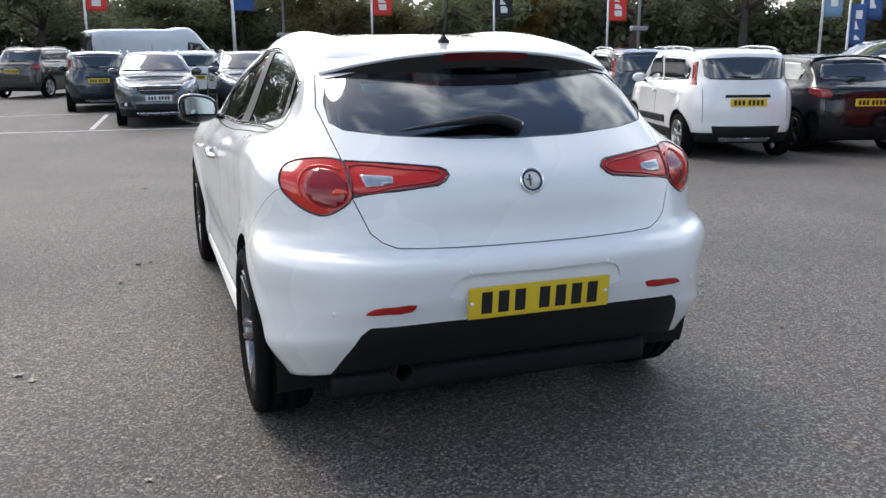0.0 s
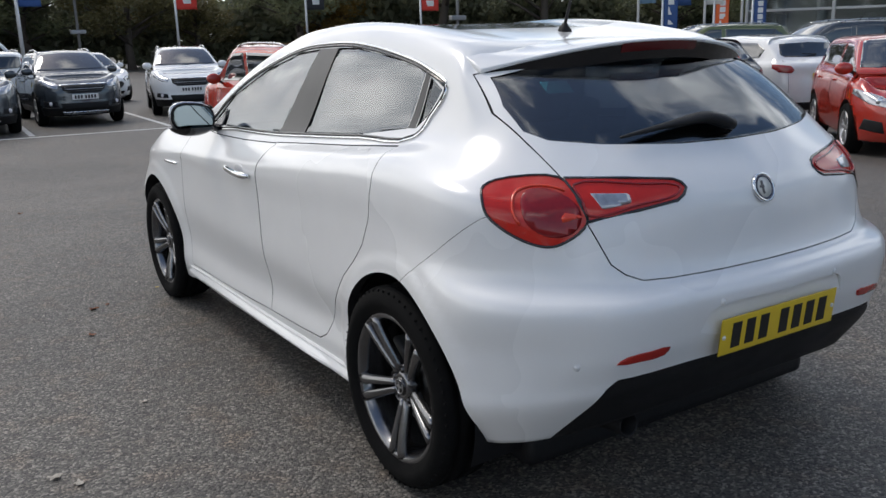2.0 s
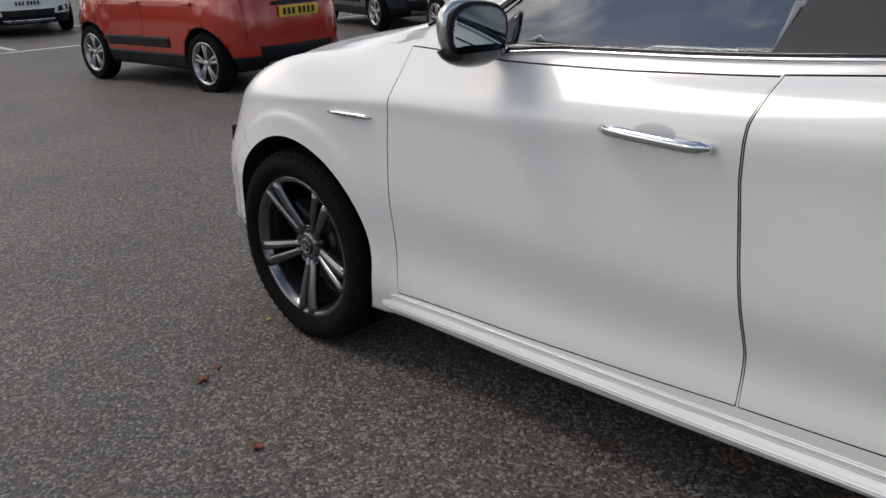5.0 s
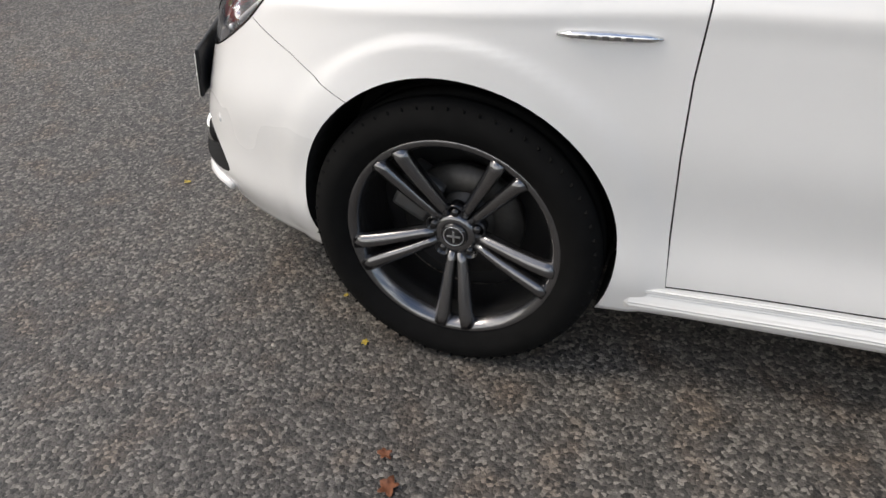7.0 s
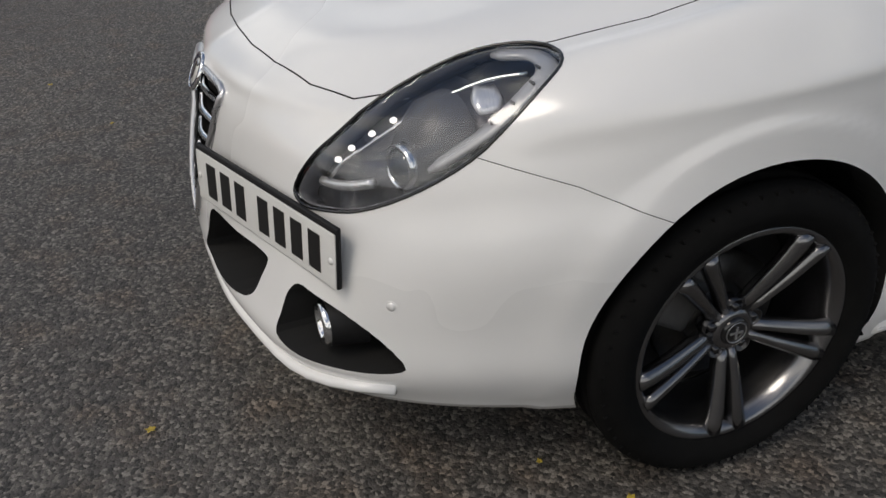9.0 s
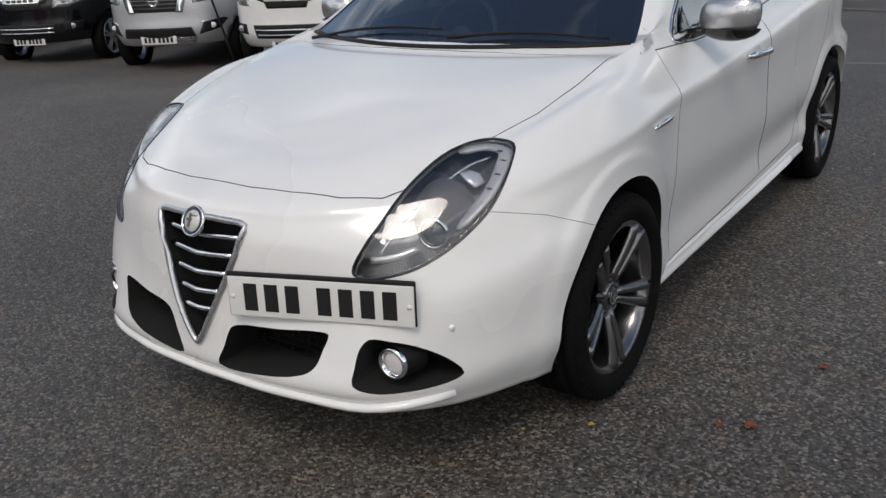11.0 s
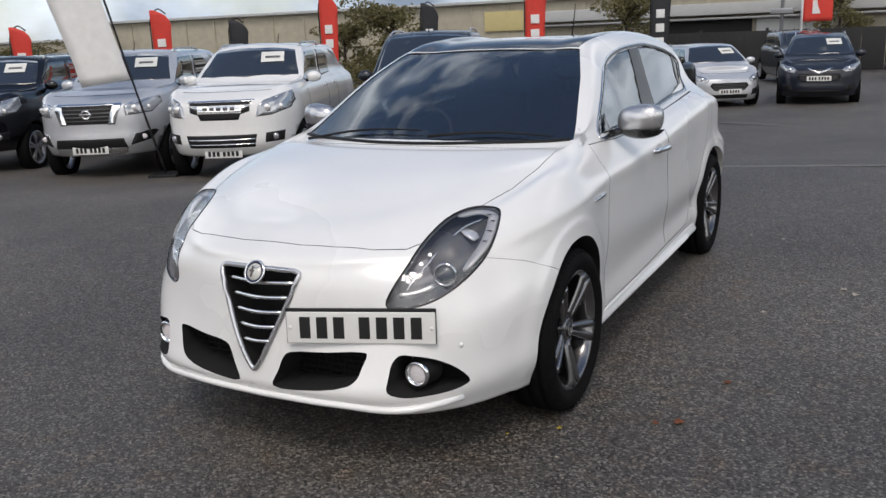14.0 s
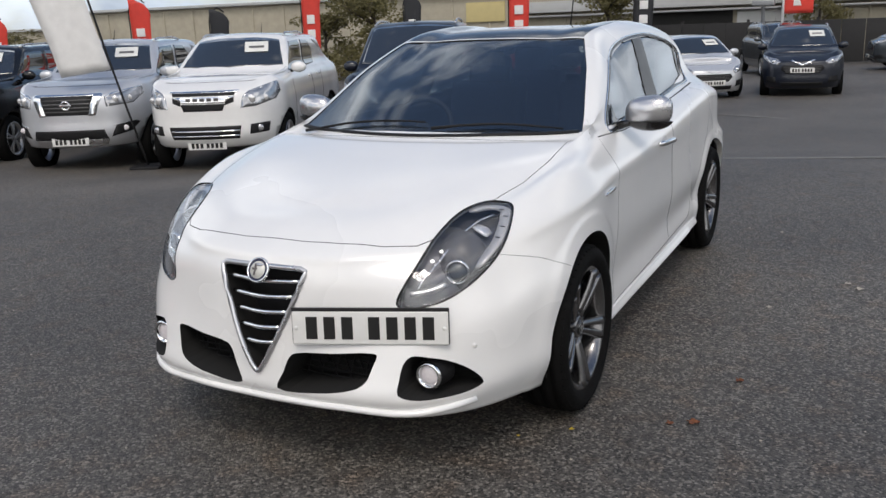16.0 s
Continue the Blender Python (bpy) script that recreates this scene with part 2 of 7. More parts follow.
# ---------------------------------------------------------------- materials
def material(name, colour, rough=0.5, metal=0.0, coat=0.0, grain=0.0, grain_scale=40.0, bump=0.0, bump_scale=200.0, flake=0.0,
             transmission=0.0, spec=0.5, emit=None, shift=0.0):
    """A procedural surface: base colour varied at two scales, roughness varied a little, and fine relief."""
    m = bpy.data.materials.new(name)
    m.use_nodes = True
    nodes, links = m.node_tree.nodes, m.node_tree.links
    p = nodes["Principled BSDF"]
    p.inputs["Base Color"].default_value = (*colour, 1)
    p.inputs["Roughness"].default_value = rough
    p.inputs["Metallic"].default_value = metal
    p.inputs["Coat Weight"].default_value = coat
    p.inputs["Coat Roughness"].default_value = 0.03
    p.inputs["Transmission Weight"].default_value = transmission
    p.inputs["Specular IOR Level"].default_value = spec
    if emit:
        p.inputs["Emission Color"].default_value = (*emit[:3], 1)
        p.inputs["Emission Strength"].default_value = emit[3]
    if grain or bump:
        co = nodes.new("ShaderNodeTexCoord")
    if grain:
        fine, wide = nodes.new("ShaderNodeTexNoise"), nodes.new("ShaderNodeTexNoise")
        fine.inputs["Scale"].default_value, wide.inputs["Scale"].default_value = grain_scale, grain_scale / 14
        fine.inputs["Detail"].default_value = wide.inputs["Detail"].default_value = 4
        add = nodes.new("ShaderNodeMath")
        add.operation = "ADD"
        links.new(co.outputs["Object"], fine.inputs["Vector"])
        links.new(co.outputs["Object"], wide.inputs["Vector"])
        links.new(fine.outputs["Fac"], add.inputs[0])
        links.new(wide.outputs["Fac"], add.inputs[1])
        ramp = nodes.new("ShaderNodeMapRange")
        ramp.inputs["From Min"].default_value, ramp.inputs["From Max"].default_value = 0.6, 1.4
        ramp.inputs["To Min"].default_value, ramp.inputs["To Max"].default_value = 1 - grain, 1 + grain
        links.new(add.outputs[0], ramp.inputs["Value"])
        hsv = nodes.new("ShaderNodeHueSaturation")
        hsv.inputs["Color"].default_value = (*colour, 1)
        links.new(ramp.outputs[0], hsv.inputs["Value"])
        if shift:
            info = nodes.new("ShaderNodeObjectInfo")
            hue = nodes.new("ShaderNodeMapRange")
            hue.inputs["To Min"].default_value, hue.inputs["To Max"].default_value = 0.5 - shift, 0.5 + shift
            links.new(info.outputs["Random"], hue.inputs["Value"])
            links.new(hue.outputs[0], hsv.inputs["Hue"])
        links.new(hsv.outputs[0], p.inputs["Base Color"])
        rr = nodes.new("ShaderNodeMapRange")
        rr.inputs["From Min"].default_value, rr.inputs["From Max"].default_value = 0.3, 0.7
        rr.inputs["To Min"].default_value, rr.inputs["To Max"].default_value = rough * 0.85, min(1, rough * 1.2 + 0.01)
        links.new(wide.outputs["Fac"], rr.inputs["Value"])
        links.new(rr.outputs[0], p.inputs["Roughness"])
    if bump:
        tex, b = nodes.new("ShaderNodeTexNoise"), nodes.new("ShaderNodeBump")
        tex.inputs["Scale"].default_value, tex.inputs["Detail"].default_value = bump_scale, 3
        b.inputs["Strength"].default_value, b.inputs["Distance"].default_value = bump, 0.004
        links.new(co.outputs["Object"], tex.inputs["Vector"])
        links.new(tex.outputs["Fac"], b.inputs["Height"])
        links.new(b.outputs[0], p.inputs["Normal"])
    return m


def glass_material(name, tint, ior=1.5, rough=0.0):
    """A thin pane: tinted see-through, with a mirror sheen that grows at grazing angles."""
    m = bpy.data.materials.new(name)
    m.use_nodes = True
    nodes, links = m.node_tree.nodes, m.node_tree.links
    nodes.remove(nodes["Principled BSDF"])
    clear, gloss, mix, fr = (nodes.new("ShaderNodeBsdfTransparent"), nodes.new("ShaderNodeBsdfGlossy"),
                             nodes.new("ShaderNodeMixShader"), nodes.new("ShaderNodeLayerWeight"))
    clear.inputs["Color"].default_value = (*(math.sqrt(c) for c in tint), 1)
    gloss.inputs["Color"].default_value = (0.95, 0.97, 1.0, 1)
    gloss.inputs["Roughness"].default_value = rough
    least = ((ior - 1) / (ior + 1)) ** 2
    rise, lift = nodes.new("ShaderNodeMath"), nodes.new("ShaderNodeMath")
    rise.operation, lift.operation = "POWER", "MULTIPLY_ADD"
    rise.inputs[1].default_value = 5
    lift.inputs[1].default_value, lift.inputs[2].default_value = 1 - least, least
    links.new(fr.outputs["Facing"], rise.inputs[0])
    links.new(rise.outputs[0], lift.inputs[0])
    links.new(lift.outputs[0], mix.inputs[0])
    links.new(clear.outputs[0], mix.inputs[1])
    links.new(gloss.outputs[0], mix.inputs[2])
    links.new(mix.outputs[0], nodes["Material Output"].inputs["Surface"])
    return m


WHITE = material("white_car_paint", (0.80, 0.80, 0.79), 0.28, coat=0.8, grain=0.02, grain_scale=9)
WHITE.node_tree.nodes["Principled BSDF"].inputs["Coat Roughness"].default_value = 0.10
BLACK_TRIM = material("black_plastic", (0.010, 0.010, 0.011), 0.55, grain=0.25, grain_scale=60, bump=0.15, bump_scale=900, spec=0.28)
GAP = material("dark_seam", (0.006, 0.006, 0.006), 0.9)
GLOSS_BLACK = material("gloss_black", (0.008, 0.008, 0.009), 0.12, coat=0.5)
PILLAR = material("dark_grey_pillar_film", (0.035, 0.034, 0.034), 0.32, grain=0.08)
CHROME = material("chrome", (0.78, 0.79, 0.80), 0.09, metal=1.0, grain=0.03)
SATIN = material("satin_silver", (0.58, 0.585, 0.60), 0.27, metal=0.85, grain=0.03)
ALLOY = material("gunmetal_alloy", (0.20, 0.20, 0.205), 0.20, metal=0.95, grain=0.08, grain_scale=30)
RUBBER = material("tyre_rubber", (0.006, 0.006, 0.006), 0.85, grain=0.35, grain_scale=25, bump=0.25, bump_scale=400, spec=0.10)
DISC = material("brake_steel", (0.07, 0.068, 0.066), 0.45, metal=0.9, grain=0.25, grain_scale=60)
TINT = glass_material("tinted_glass", (0.52, 0.57, 0.58), 2.0)
SIDE_GLASS = glass_material("side_glass", (0.24, 0.27, 0.28), 2.4)
DARK_GLASS = glass_material("privacy_glass", (0.20, 0.23, 0.25), 2.0)
LENS = glass_material("clear_lamp_lens", (0.92, 0.93, 0.94), 1.52)
RED_LAMP = material("red_lamp_lens", (0.52, 0.022, 0.014), 0.10, coat=0.25, grain=0.10, grain_scale=50, spec=0.4)
FACET_HIGHLIGHT_RED = material("bright_red_facet_and_highlight", (0.70, 0.05, 0.02), 0.15, coat=0.4, grain=0.08, grain_scale=60)
REV_LENS = material("ribbed_reversing_lens", (0.42, 0.43, 0.45), 0.14, metal=0.6, coat=0.5, grain=0.35, grain_scale=55)
DEEP_RED = material("deep_red_lamp_core", (0.25, 0.009, 0.012), 0.12, coat=0.25, grain=0.15, grain_scale=60)
WHITE_LAMP = material("white_lamp_lens", (0.72, 0.68, 0.70), 0.08, coat=0.5, grain=0.10, grain_scale=90)
REFLECTOR = material("red_reflector", (0.40, 0.016, 0.010), 0.18, grain=0.2, grain_scale=150, coat=0.3)
HOUSING = material("lamp_housing", (0.13, 0.13, 0.14), 0.26, metal=0.45, grain=0.15, grain_scale=30)
CABIN = material("dark_cabin_trim", (0.022, 0.022, 0.024), 0.75, grain=0.2, grain_scale=50, bump=0.1)
CLOTH = material("seat_cloth", (0.030, 0.030, 0.033), 0.9, grain=0.3, grain_scale=120, bump=0.2)
PLATE_Y = material("yellow_plate", (0.72, 0.50, 0.03), 0.35, grain=0.05, grain_scale=30)
PLATE_W = material("white_plate", (0.72, 0.72, 0.70), 0.35, grain=0.05, grain_scale=30)
INK = material("black_ink", (0.010, 0.010, 0.010), 0.45)
ENAMEL = material("enamel_light", (0.60, 0.60, 0.56), 0.2, coat=0.5)
LED = material("daylight_diode", (0.9, 0.9, 0.9), 0.1, emit=(1, 0.98, 0.95, 1.7))
DRL_OFF = material("lamp_optic", (0.70, 0.70, 0.70), 0.10, metal=0.6, grain=0.1)
GREY_METAL = material("dull_grey_metal", (0.12, 0.12, 0.12), 0.5, metal=0.5, grain=0.2)


# ---------------------------------------------------------------- building tools
def thing(name, label, category, at=None, group="", kind=""):
    ob = tagged(new(name), label, category, group, kind)
    ob.matrix_world = at if at is not None else Matrix.Identity(4)
    return ob


def part(name, shape, mat, parent=None, label="", at=None, smooth=None):
    """Links a bmesh or mesh as one object under a thing or under a part."""
    if isinstance(shape, bmesh.types.BMesh):
        me = bpy.data.meshes.new(name)
        if smooth is not None:
            for f in shape.faces:
                f.smooth = smooth
        shape.to_mesh(me)
        shape.free()
    else:
        me = shape
    if all(m is None for m in me.materials):
        me.materials.clear()
        for m in (mat if isinstance(mat, (list, tuple)) else [mat]):
            me.materials.append(m)
    ob = new(name, me)
    if parent is not None:
        ob.parent = parent
    if at is not None:
        ob.matrix_basis = at
    if label:
        tagged(ob, label)
    return ob


def block(size, at=(0, 0, 0), bevel=0.0, turn=None, seg=2, bm=None, taper=None):
    """A bevelled block in a bmesh, joined to bm where one is given."""
    b = bmesh.new()
    bmesh.ops.create_cube(b, size=1)
    bmesh.ops.scale(b, vec=size, verts=b.verts)
    if taper:
        for v in b.verts:
            if v.co.z > 0:
                v.co.x *= taper[0]
                v.co.y *= taper[1]
    if bevel:
        bmesh.ops.bevel(b, geom=b.edges[:], offset=bevel, segments=seg, profile=0.7, affect="EDGES")
    if turn is not None:
        bmesh.ops.transform(b, matrix=turn, verts=b.verts)
    bmesh.ops.translate(b, vec=at, verts=b.verts)
    for f in b.faces:
        f.smooth = bevel > 0
    return join(bm, b)


def join(bm, b):
    if bm is None:
        return b
    me = bpy.data.meshes.new("tmp")
    b.to_mesh(me)
    b.free()
    bm.from_mesh(me)
    bpy.data.meshes.remove(me)
    return bm


def lathe(profile, axis="x", seg=48, bm=None, close=False):
    """Turns a profile of (radius, along) about an axis."""
    b = bmesh.new()
    rings = []
    for k in range(seg):
        a = 2 * math.pi * k / seg
        c, s = math.cos(a), math.sin(a)
        if axis == "x":
            rings.append([b.verts.new((h, r * c, r * s)) for r, h in profile])
        elif axis == "y":
            rings.append([b.verts.new((r * c, h, r * s)) for r, h in profile])
        else:
            rings.append([b.verts.new((r * c, r * s, h)) for r, h in profile])
    n = len(profile)
    for k in range(seg):
        p, q = rings[k], rings[(k + 1) % seg]
        for j in range(n if close else n - 1):
            j2 = (j + 1) % n
            b.faces.new((p[j], p[j2], q[j2], q[j]))
    bmesh.ops.remove_doubles(b, verts=b.verts, dist=1e-6)
    bmesh.ops.recalc_face_normals(b, faces=b.faces)
    for f in b.faces:
        f.smooth = True
    return join(bm, b)


def tube(points, radius, seg=8, closed=False, bm=None, flat=1.0, ends=None):
    """A round bar along points; radius may be one number or a list. flat squashes it along the bar's own up."""
    pts = [Vector(p) for p in points]
    b = bmesh.new()
    n = len(pts)
    radii = radius if isinstance(radius, (list, tuple)) else [radius] * n
    rings = []
    for i, p in enumerate(pts):
        a = pts[(i - 1) % n] if closed or i > 0 else pts[0]
        c = pts[(i + 1) % n] if closed or i < n - 1 else pts[-1]
        t = (c - a).normalized()
        ref = Vector((0, 0, 1)) if abs(t.z) < 0.9 else Vector((0, 1, 0))
        s = t.cross(ref).normalized()
        u = s.cross(t)
        rings.append([b.verts.new(p + (s * math.cos(w) + u * math.sin(w) * flat) * radii[i])
                      for w in (2 * math.pi * k / seg for k in range(seg))])
    for i in range(n if closed else n - 1):
        p, q = rings[i], rings[(i + 1) % n]
        for k in range(seg):
            b.faces.new((p[k], p[(k + 1) % seg], q[(k + 1) % seg], q[k]))
    if not closed:
        b.faces.new(rings[0][::-1])
        b.faces.new(rings[-1])
    bmesh.ops.recalc_face_normals(b, faces=b.faces)
    for f in b.faces:
        f.smooth = True
    return join(bm, b)


def ball(radius, at, scale=(1, 1, 1), bm=None, turn=None, detail=3):
    b = bmesh.new()
    bmesh.ops.create_icosphere(b, subdivisions=detail, radius=radius)
    bmesh.ops.scale(b, vec=scale, verts=b.verts)
    if turn is not None:
        bmesh.ops.transform(b, matrix=turn, verts=b.verts)
    bmesh.ops.translate(b, vec=at, verts=b.verts)
    for f in b.faces:
        f.smooth = True
    return join(bm, b)


def loop_through(points, per=6, closed=True):
    """A soft curve through the points."""
    p = np.array(points, float)
    n = len(p)
    if closed:
        p = np.concatenate([p[-2:], p, p[:3]])
        k = np.r_[0, np.cumsum(np.sqrt(np.linalg.norm(np.diff(p, axis=0), axis=1)) + 1e-9)]
        at = np.concatenate([np.linspace(k[2 + i], k[3 + i], per, endpoint=False) for i in range(n)])
    else:
        k = np.r_[0, np.cumsum(np.sqrt(np.linalg.norm(np.diff(p, axis=0), axis=1)) + 1e-9)]
        at = np.linspace(0, k[-1], per * (n - 1) + 1)
    return spline(k, p, at)


def grown(outline, by):
    """A flat outline moved outwards by a distance."""
    p = np.array(outline, float)
    area = 0.5 * np.sum(p[:, 0] * np.roll(p[:, 1], -1) - np.roll(p[:, 0], -1) * p[:, 1])
    d = np.roll(p, -1, axis=0) - np.roll(p, 1, axis=0)
    nrm = np.column_stack([d[:, 1], -d[:, 0]]) / (np.linalg.norm(d, axis=1)[:, None] + 1e-12)
    return p + nrm * by * (1 if area > 0 else -1)


AXES = {"x": Matrix(((0, 0, 1), (1, 0, 0), (0, 1, 0))), "y": Matrix(((1, 0, 0), (0, 0, 1), (0, 1, 0))), "z": Matrix.Identity(3)}


def prism(outline, axis, lo, hi):
    """A solid block over a flat outline; axis is x (outline in y, z), y (x, z), z (x, y) or a 3 x 3 frame whose third column is the way."""
    frame3 = AXES[axis] if isinstance(axis, str) else axis
    b = bmesh.new()
    low = [b.verts.new(frame3 @ Vector((p[0], p[1], lo))) for p in outline]
    high = [b.verts.new(frame3 @ Vector((p[0], p[1], hi))) for p in outline]
    n = len(low)
    b.faces.new(low)
    b.faces.new(high)
    for i in range(n):
        b.faces.new((low[i], low[(i + 1) % n], high[(i + 1) % n], high[i]))
    bmesh.ops.triangulate(b, faces=[f for f in b.faces if len(f.verts) > 4])
    bmesh.ops.recalc_face_normals(b, faces=b.faces)
    me = bpy.data.meshes.new("cutter")
    b.to_mesh(me)
    b.free()
    return me


bench = bpy.data.scenes.new("bench")


def boolean(a, b, how):
    """The mesh a cut by the mesh b, as a new mesh. how: DIFFERENCE, INTERSECT or UNION. Worked out on a bench of its own, away from the scene."""
    oa, ob = bpy.data.objects.new("cut_a", a), bpy.data.objects.new("cut_b", b)
    bench.collection.objects.link(oa)
    bench.collection.objects.link(ob)
    mod = oa.modifiers.new("cut", "BOOLEAN")
    mod.object, mod.operation, mod.solver = ob, how, "MANIFOLD"
    layer = bench.view_layers[0]
    layer.update()
    me = bpy.data.meshes.new_from_object(oa.evaluated_get(layer.depsgraph))
    bpy.data.objects.remove(oa)
    bpy.data.objects.remove(ob)
    return me


def moved_in(me, by):
    """The closed mesh with its skin moved inwards."""
    out = me.copy()
    co = np.zeros(len(me.vertices) * 3)
    no = np.zeros(len(me.vertices) * 3)
    me.vertices.foreach_get("co", co)
    me.vertex_normals.foreach_get("vector", no)
    out.vertices.foreach_set("co", co - no * by)
    out.update()
    return out


class Skin:
    """The outer surface of a body: finds places on it, and gives cut panels its smooth normals."""

    def __init__(self, me):
        self.me = me
        self.normals = [Vector(v.vector) for v in me.vertex_normals]
        self.polys = [tuple(p.vertices) for p in me.polygons]
        self.verts = [Vector(v.co) for v in me.vertices]
        self.tree = BVHTree.FromPolygons(self.verts, self.polys)

    def smooth_normal(self, place, index):
        poly = self.polys[index]
        n = Vector((0, 0, 0))
        for v in poly:
            n += self.normals[v] / ((self.verts[v] - place).length + 1e-5)
        return n.normalized()

    def on(self, place, way):
        """Where a ray from outside meets the skin: place and smooth normal."""
        way = Vector(way).normalized()
        hit = self.tree.ray_cast(Vector(place) - way * 3, way)
        if hit[0] is None:
            near = self.tree.find_nearest(Vector(place))
            return near[0], self.smooth_normal(near[0], near[2])
        return hit[0], self.smooth_normal(hit[0], hit[2])

    def near(self, place):
        r = self.tree.find_nearest(Vector(place))
        return r[0], self.smooth_normal(r[0], r[2])

    def dress_far(self, me, outer, inner):
        """As dress, for cars that stand far off: plain smooth shading."""
        me.materials.clear()
        me.materials.append(outer)
        me.materials.append(inner)
        for p in me.polygons:
            d = self.tree.find_nearest(p.center)[3]
            p.material_index = 0 if d < 0.002 else 1
            p.use_smooth = d < 0.002
        return me

    def dress(self, me, outer, inner):
        """Outer faces take the first material and the skin's normals, cut faces the second."""
        me.materials.clear()
        me.materials.append(outer)
        me.materials.append(inner)
        flags, normals = [], [None] * len(me.loops)
        for p in me.polygons:
            c = p.center
            place, n, index, d = self.tree.find_nearest(c)
            is_outer = d is not None and d < 0.0015 and abs(n.dot(p.normal)) > 0.6
            p.material_index = 0 if is_outer else 1
            p.use_smooth = True
            for li in p.loop_indices:
                if is_outer:
                    v = me.vertices[me.loops[li].vertex_index].co
                    r = self.tree.find_nearest(v)
                    s = self.smooth_normal(r[0], r[2])
                    normals[li] = s if s.dot(p.normal) > 0.3 else p.normal.copy()
                else:
                    normals[li] = p.normal.copy()
        me.normals_split_custom_set(normals)
        return me

# ---------------------------------------------------------------- the white hatchback: cut into panels
hatch = thing("hatchback", "white five-door hatchback with dark alloy wheels, parked on asphalt", "car")
hatch_solid = mesh_from("solid", hatch_verts, hatch_faces)
skin = Skin(hatch_solid)
deep = moved_in(hatch_solid, 0.035)
pane_out, pane_in = moved_in(hatch_solid, 0.003), moved_in(hatch_solid, 0.008)
pane_skin = boolean(pane_out, pane_in, "DIFFERENCE")
thin_skin = boolean(hatch_solid.copy(), moved_in(hatch_solid, 0.004), "DIFFERENCE")


def box_cutter(x, y, z):
    return prism([(x[0], y[0]), (x[1], y[0]), (x[1], y[1]), (x[0], y[1])], "z", z[0], z[1])


def round_prism(cx, cz, r, lo, hi, axis="x", n=72):
    return prism([(cx + r * math.cos(2 * math.pi * k / n), cz + r * math.sin(2 * math.pi * k / n)) for k in range(n)], axis, lo, hi)


body = boolean(hatch_solid.copy(), boolean(deep, box_cutter((-1, 1), (-0.60, 2.25), (0.34, 2)), "INTERSECT"), "DIFFERENCE")
for hub_y, hub_z in HUBS:
    for side in (-1, 1):
        lo, hi = sorted((side * 0.60, side * 1.2))
        body = boolean(body, round_prism(*ARCHES[hub_y], lo, hi), "DIFFERENCE")

# flat outlines of the openings and panels; side views are in (y, z), tail views in (x, z), top views in (x, y)
DLO = loop_through([(1.995, .975), (1.785, 1.142), (1.48, 1.293), (1.19, 1.366), (.90, 1.386), (.66, 1.384), (.36, 1.350), (.13, 1.303),
                    (.005, 1.245), (.055, 1.155), (.095, 1.092), (.45, 1.064), (.88, 1.038), (1.30, 1.014), (1.65, .998)], 4)
FRONT_GLASS = [(1.955, .993), (1.770, 1.134), (1.47, 1.280), (1.18, 1.352), (.985, 1.366), (1.140, 1.033), (1.30, 1.027), (1.65, 1.010)]
REAR_GLASS = [(.815, 1.370), (.66, 1.370), (.36, 1.336), (.140, 1.292), (.170, 1.115), (.45, 1.078), (.90, 1.050)]
QUARTER_GLASS = [(.105, 1.278), (.030, 1.240), (.075, 1.160), (.120, 1.118)]
FRONT_DOOR = [(2.150, .965), (2.158, .83), (2.172, .70), (2.178, .55), (2.180, .37), (2.178, .243), (1.72, .265), (1.30, .288), (1.096, .300),
              (1.092, .425), (1.114, .643), (1.126, .80), (1.120, .914), (1.100, .995), (1.45, .974), (1.80, .961)]
REAR_DOOR = [(1.092, .998), (1.112, .914), (1.118, .80), (1.106, .643), (1.084, .425), (1.088, .300), (.80, .308), (.60, .318), (.545, .345),
             (.500, .40), (.424, .506), (.332, .617), (.245, .690), (.177, .76), (.128, .853), (.106, .963), (.112, 1.020), (.128, 1.066), (.45, 1.040), (.80, 1.018)]
PILLAR_SHAPE = [(.985, 1.366), (.815, 1.370), (.900, 1.050), (1.140, 1.033)]
BONNET_HALF = [(0, 3.392), (.13, 3.386), (.26, 3.366), (.395, 3.328), (.495, 3.274), (.555, 3.200), (.600, 3.06), (.645, 2.955), (.690, 2.80), (.712, 2.60), (.712, 2.44), (.700, 2.300),
               (.62, 2.330), (.40, 2.405), (.20, 2.438), (0, 2.448)]
TAILGATE_HALF = [(0, .746), (.163, .746), (.371, .748), (.470, .753), (.515, .772), (.548, .800), (.595, .914), (.604, 1.023), (.622, 1.109), (.632, 1.18), (.605, 1.285), (.45, 1.325), (0, 1.345)]
REAR_PANE_HALF = [(0, 1.080), (.20, 1.083), (.44, 1.096), (.575, 1.112), (.613, 1.135), (.610, 1.20), (.578, 1.278), (.44, 1.305), (.2, 1.318), (0, 1.320)]
SCREEN_HALF = [(0, 2.395), (.20, 2.385), (.40, 2.345), (.60, 2.262), (.715, 2.185), (.690, 2.08), (.60, 1.76), (.505, 1.500), (.40, 1.512), (.20, 1.525), (0, 1.530)]
ROOF_PANE_HALF = [(0, 1.515), (.20, 1.510), (.40, 1.497), (.492, 1.482), (.500, 1.30), (.498, .90), (.485, .42), (.20, .40), (0, .40)]
TAIL_OUTER = loop_through([(.790, .984), (.738, 1.016), (.61, 1.023), (.600, .990), (.595, .914), (.651, .865), (.691, .853), (.750, .878), (.798, .936)], 4)
TAIL_INNER = [(.600, 1.020), (.45, 1.012), (.310, .999), (.290, .990), (.284, .978), (.300, .962), (.325, .950), (.45, .936), (.591, .916), (.597, .96)]


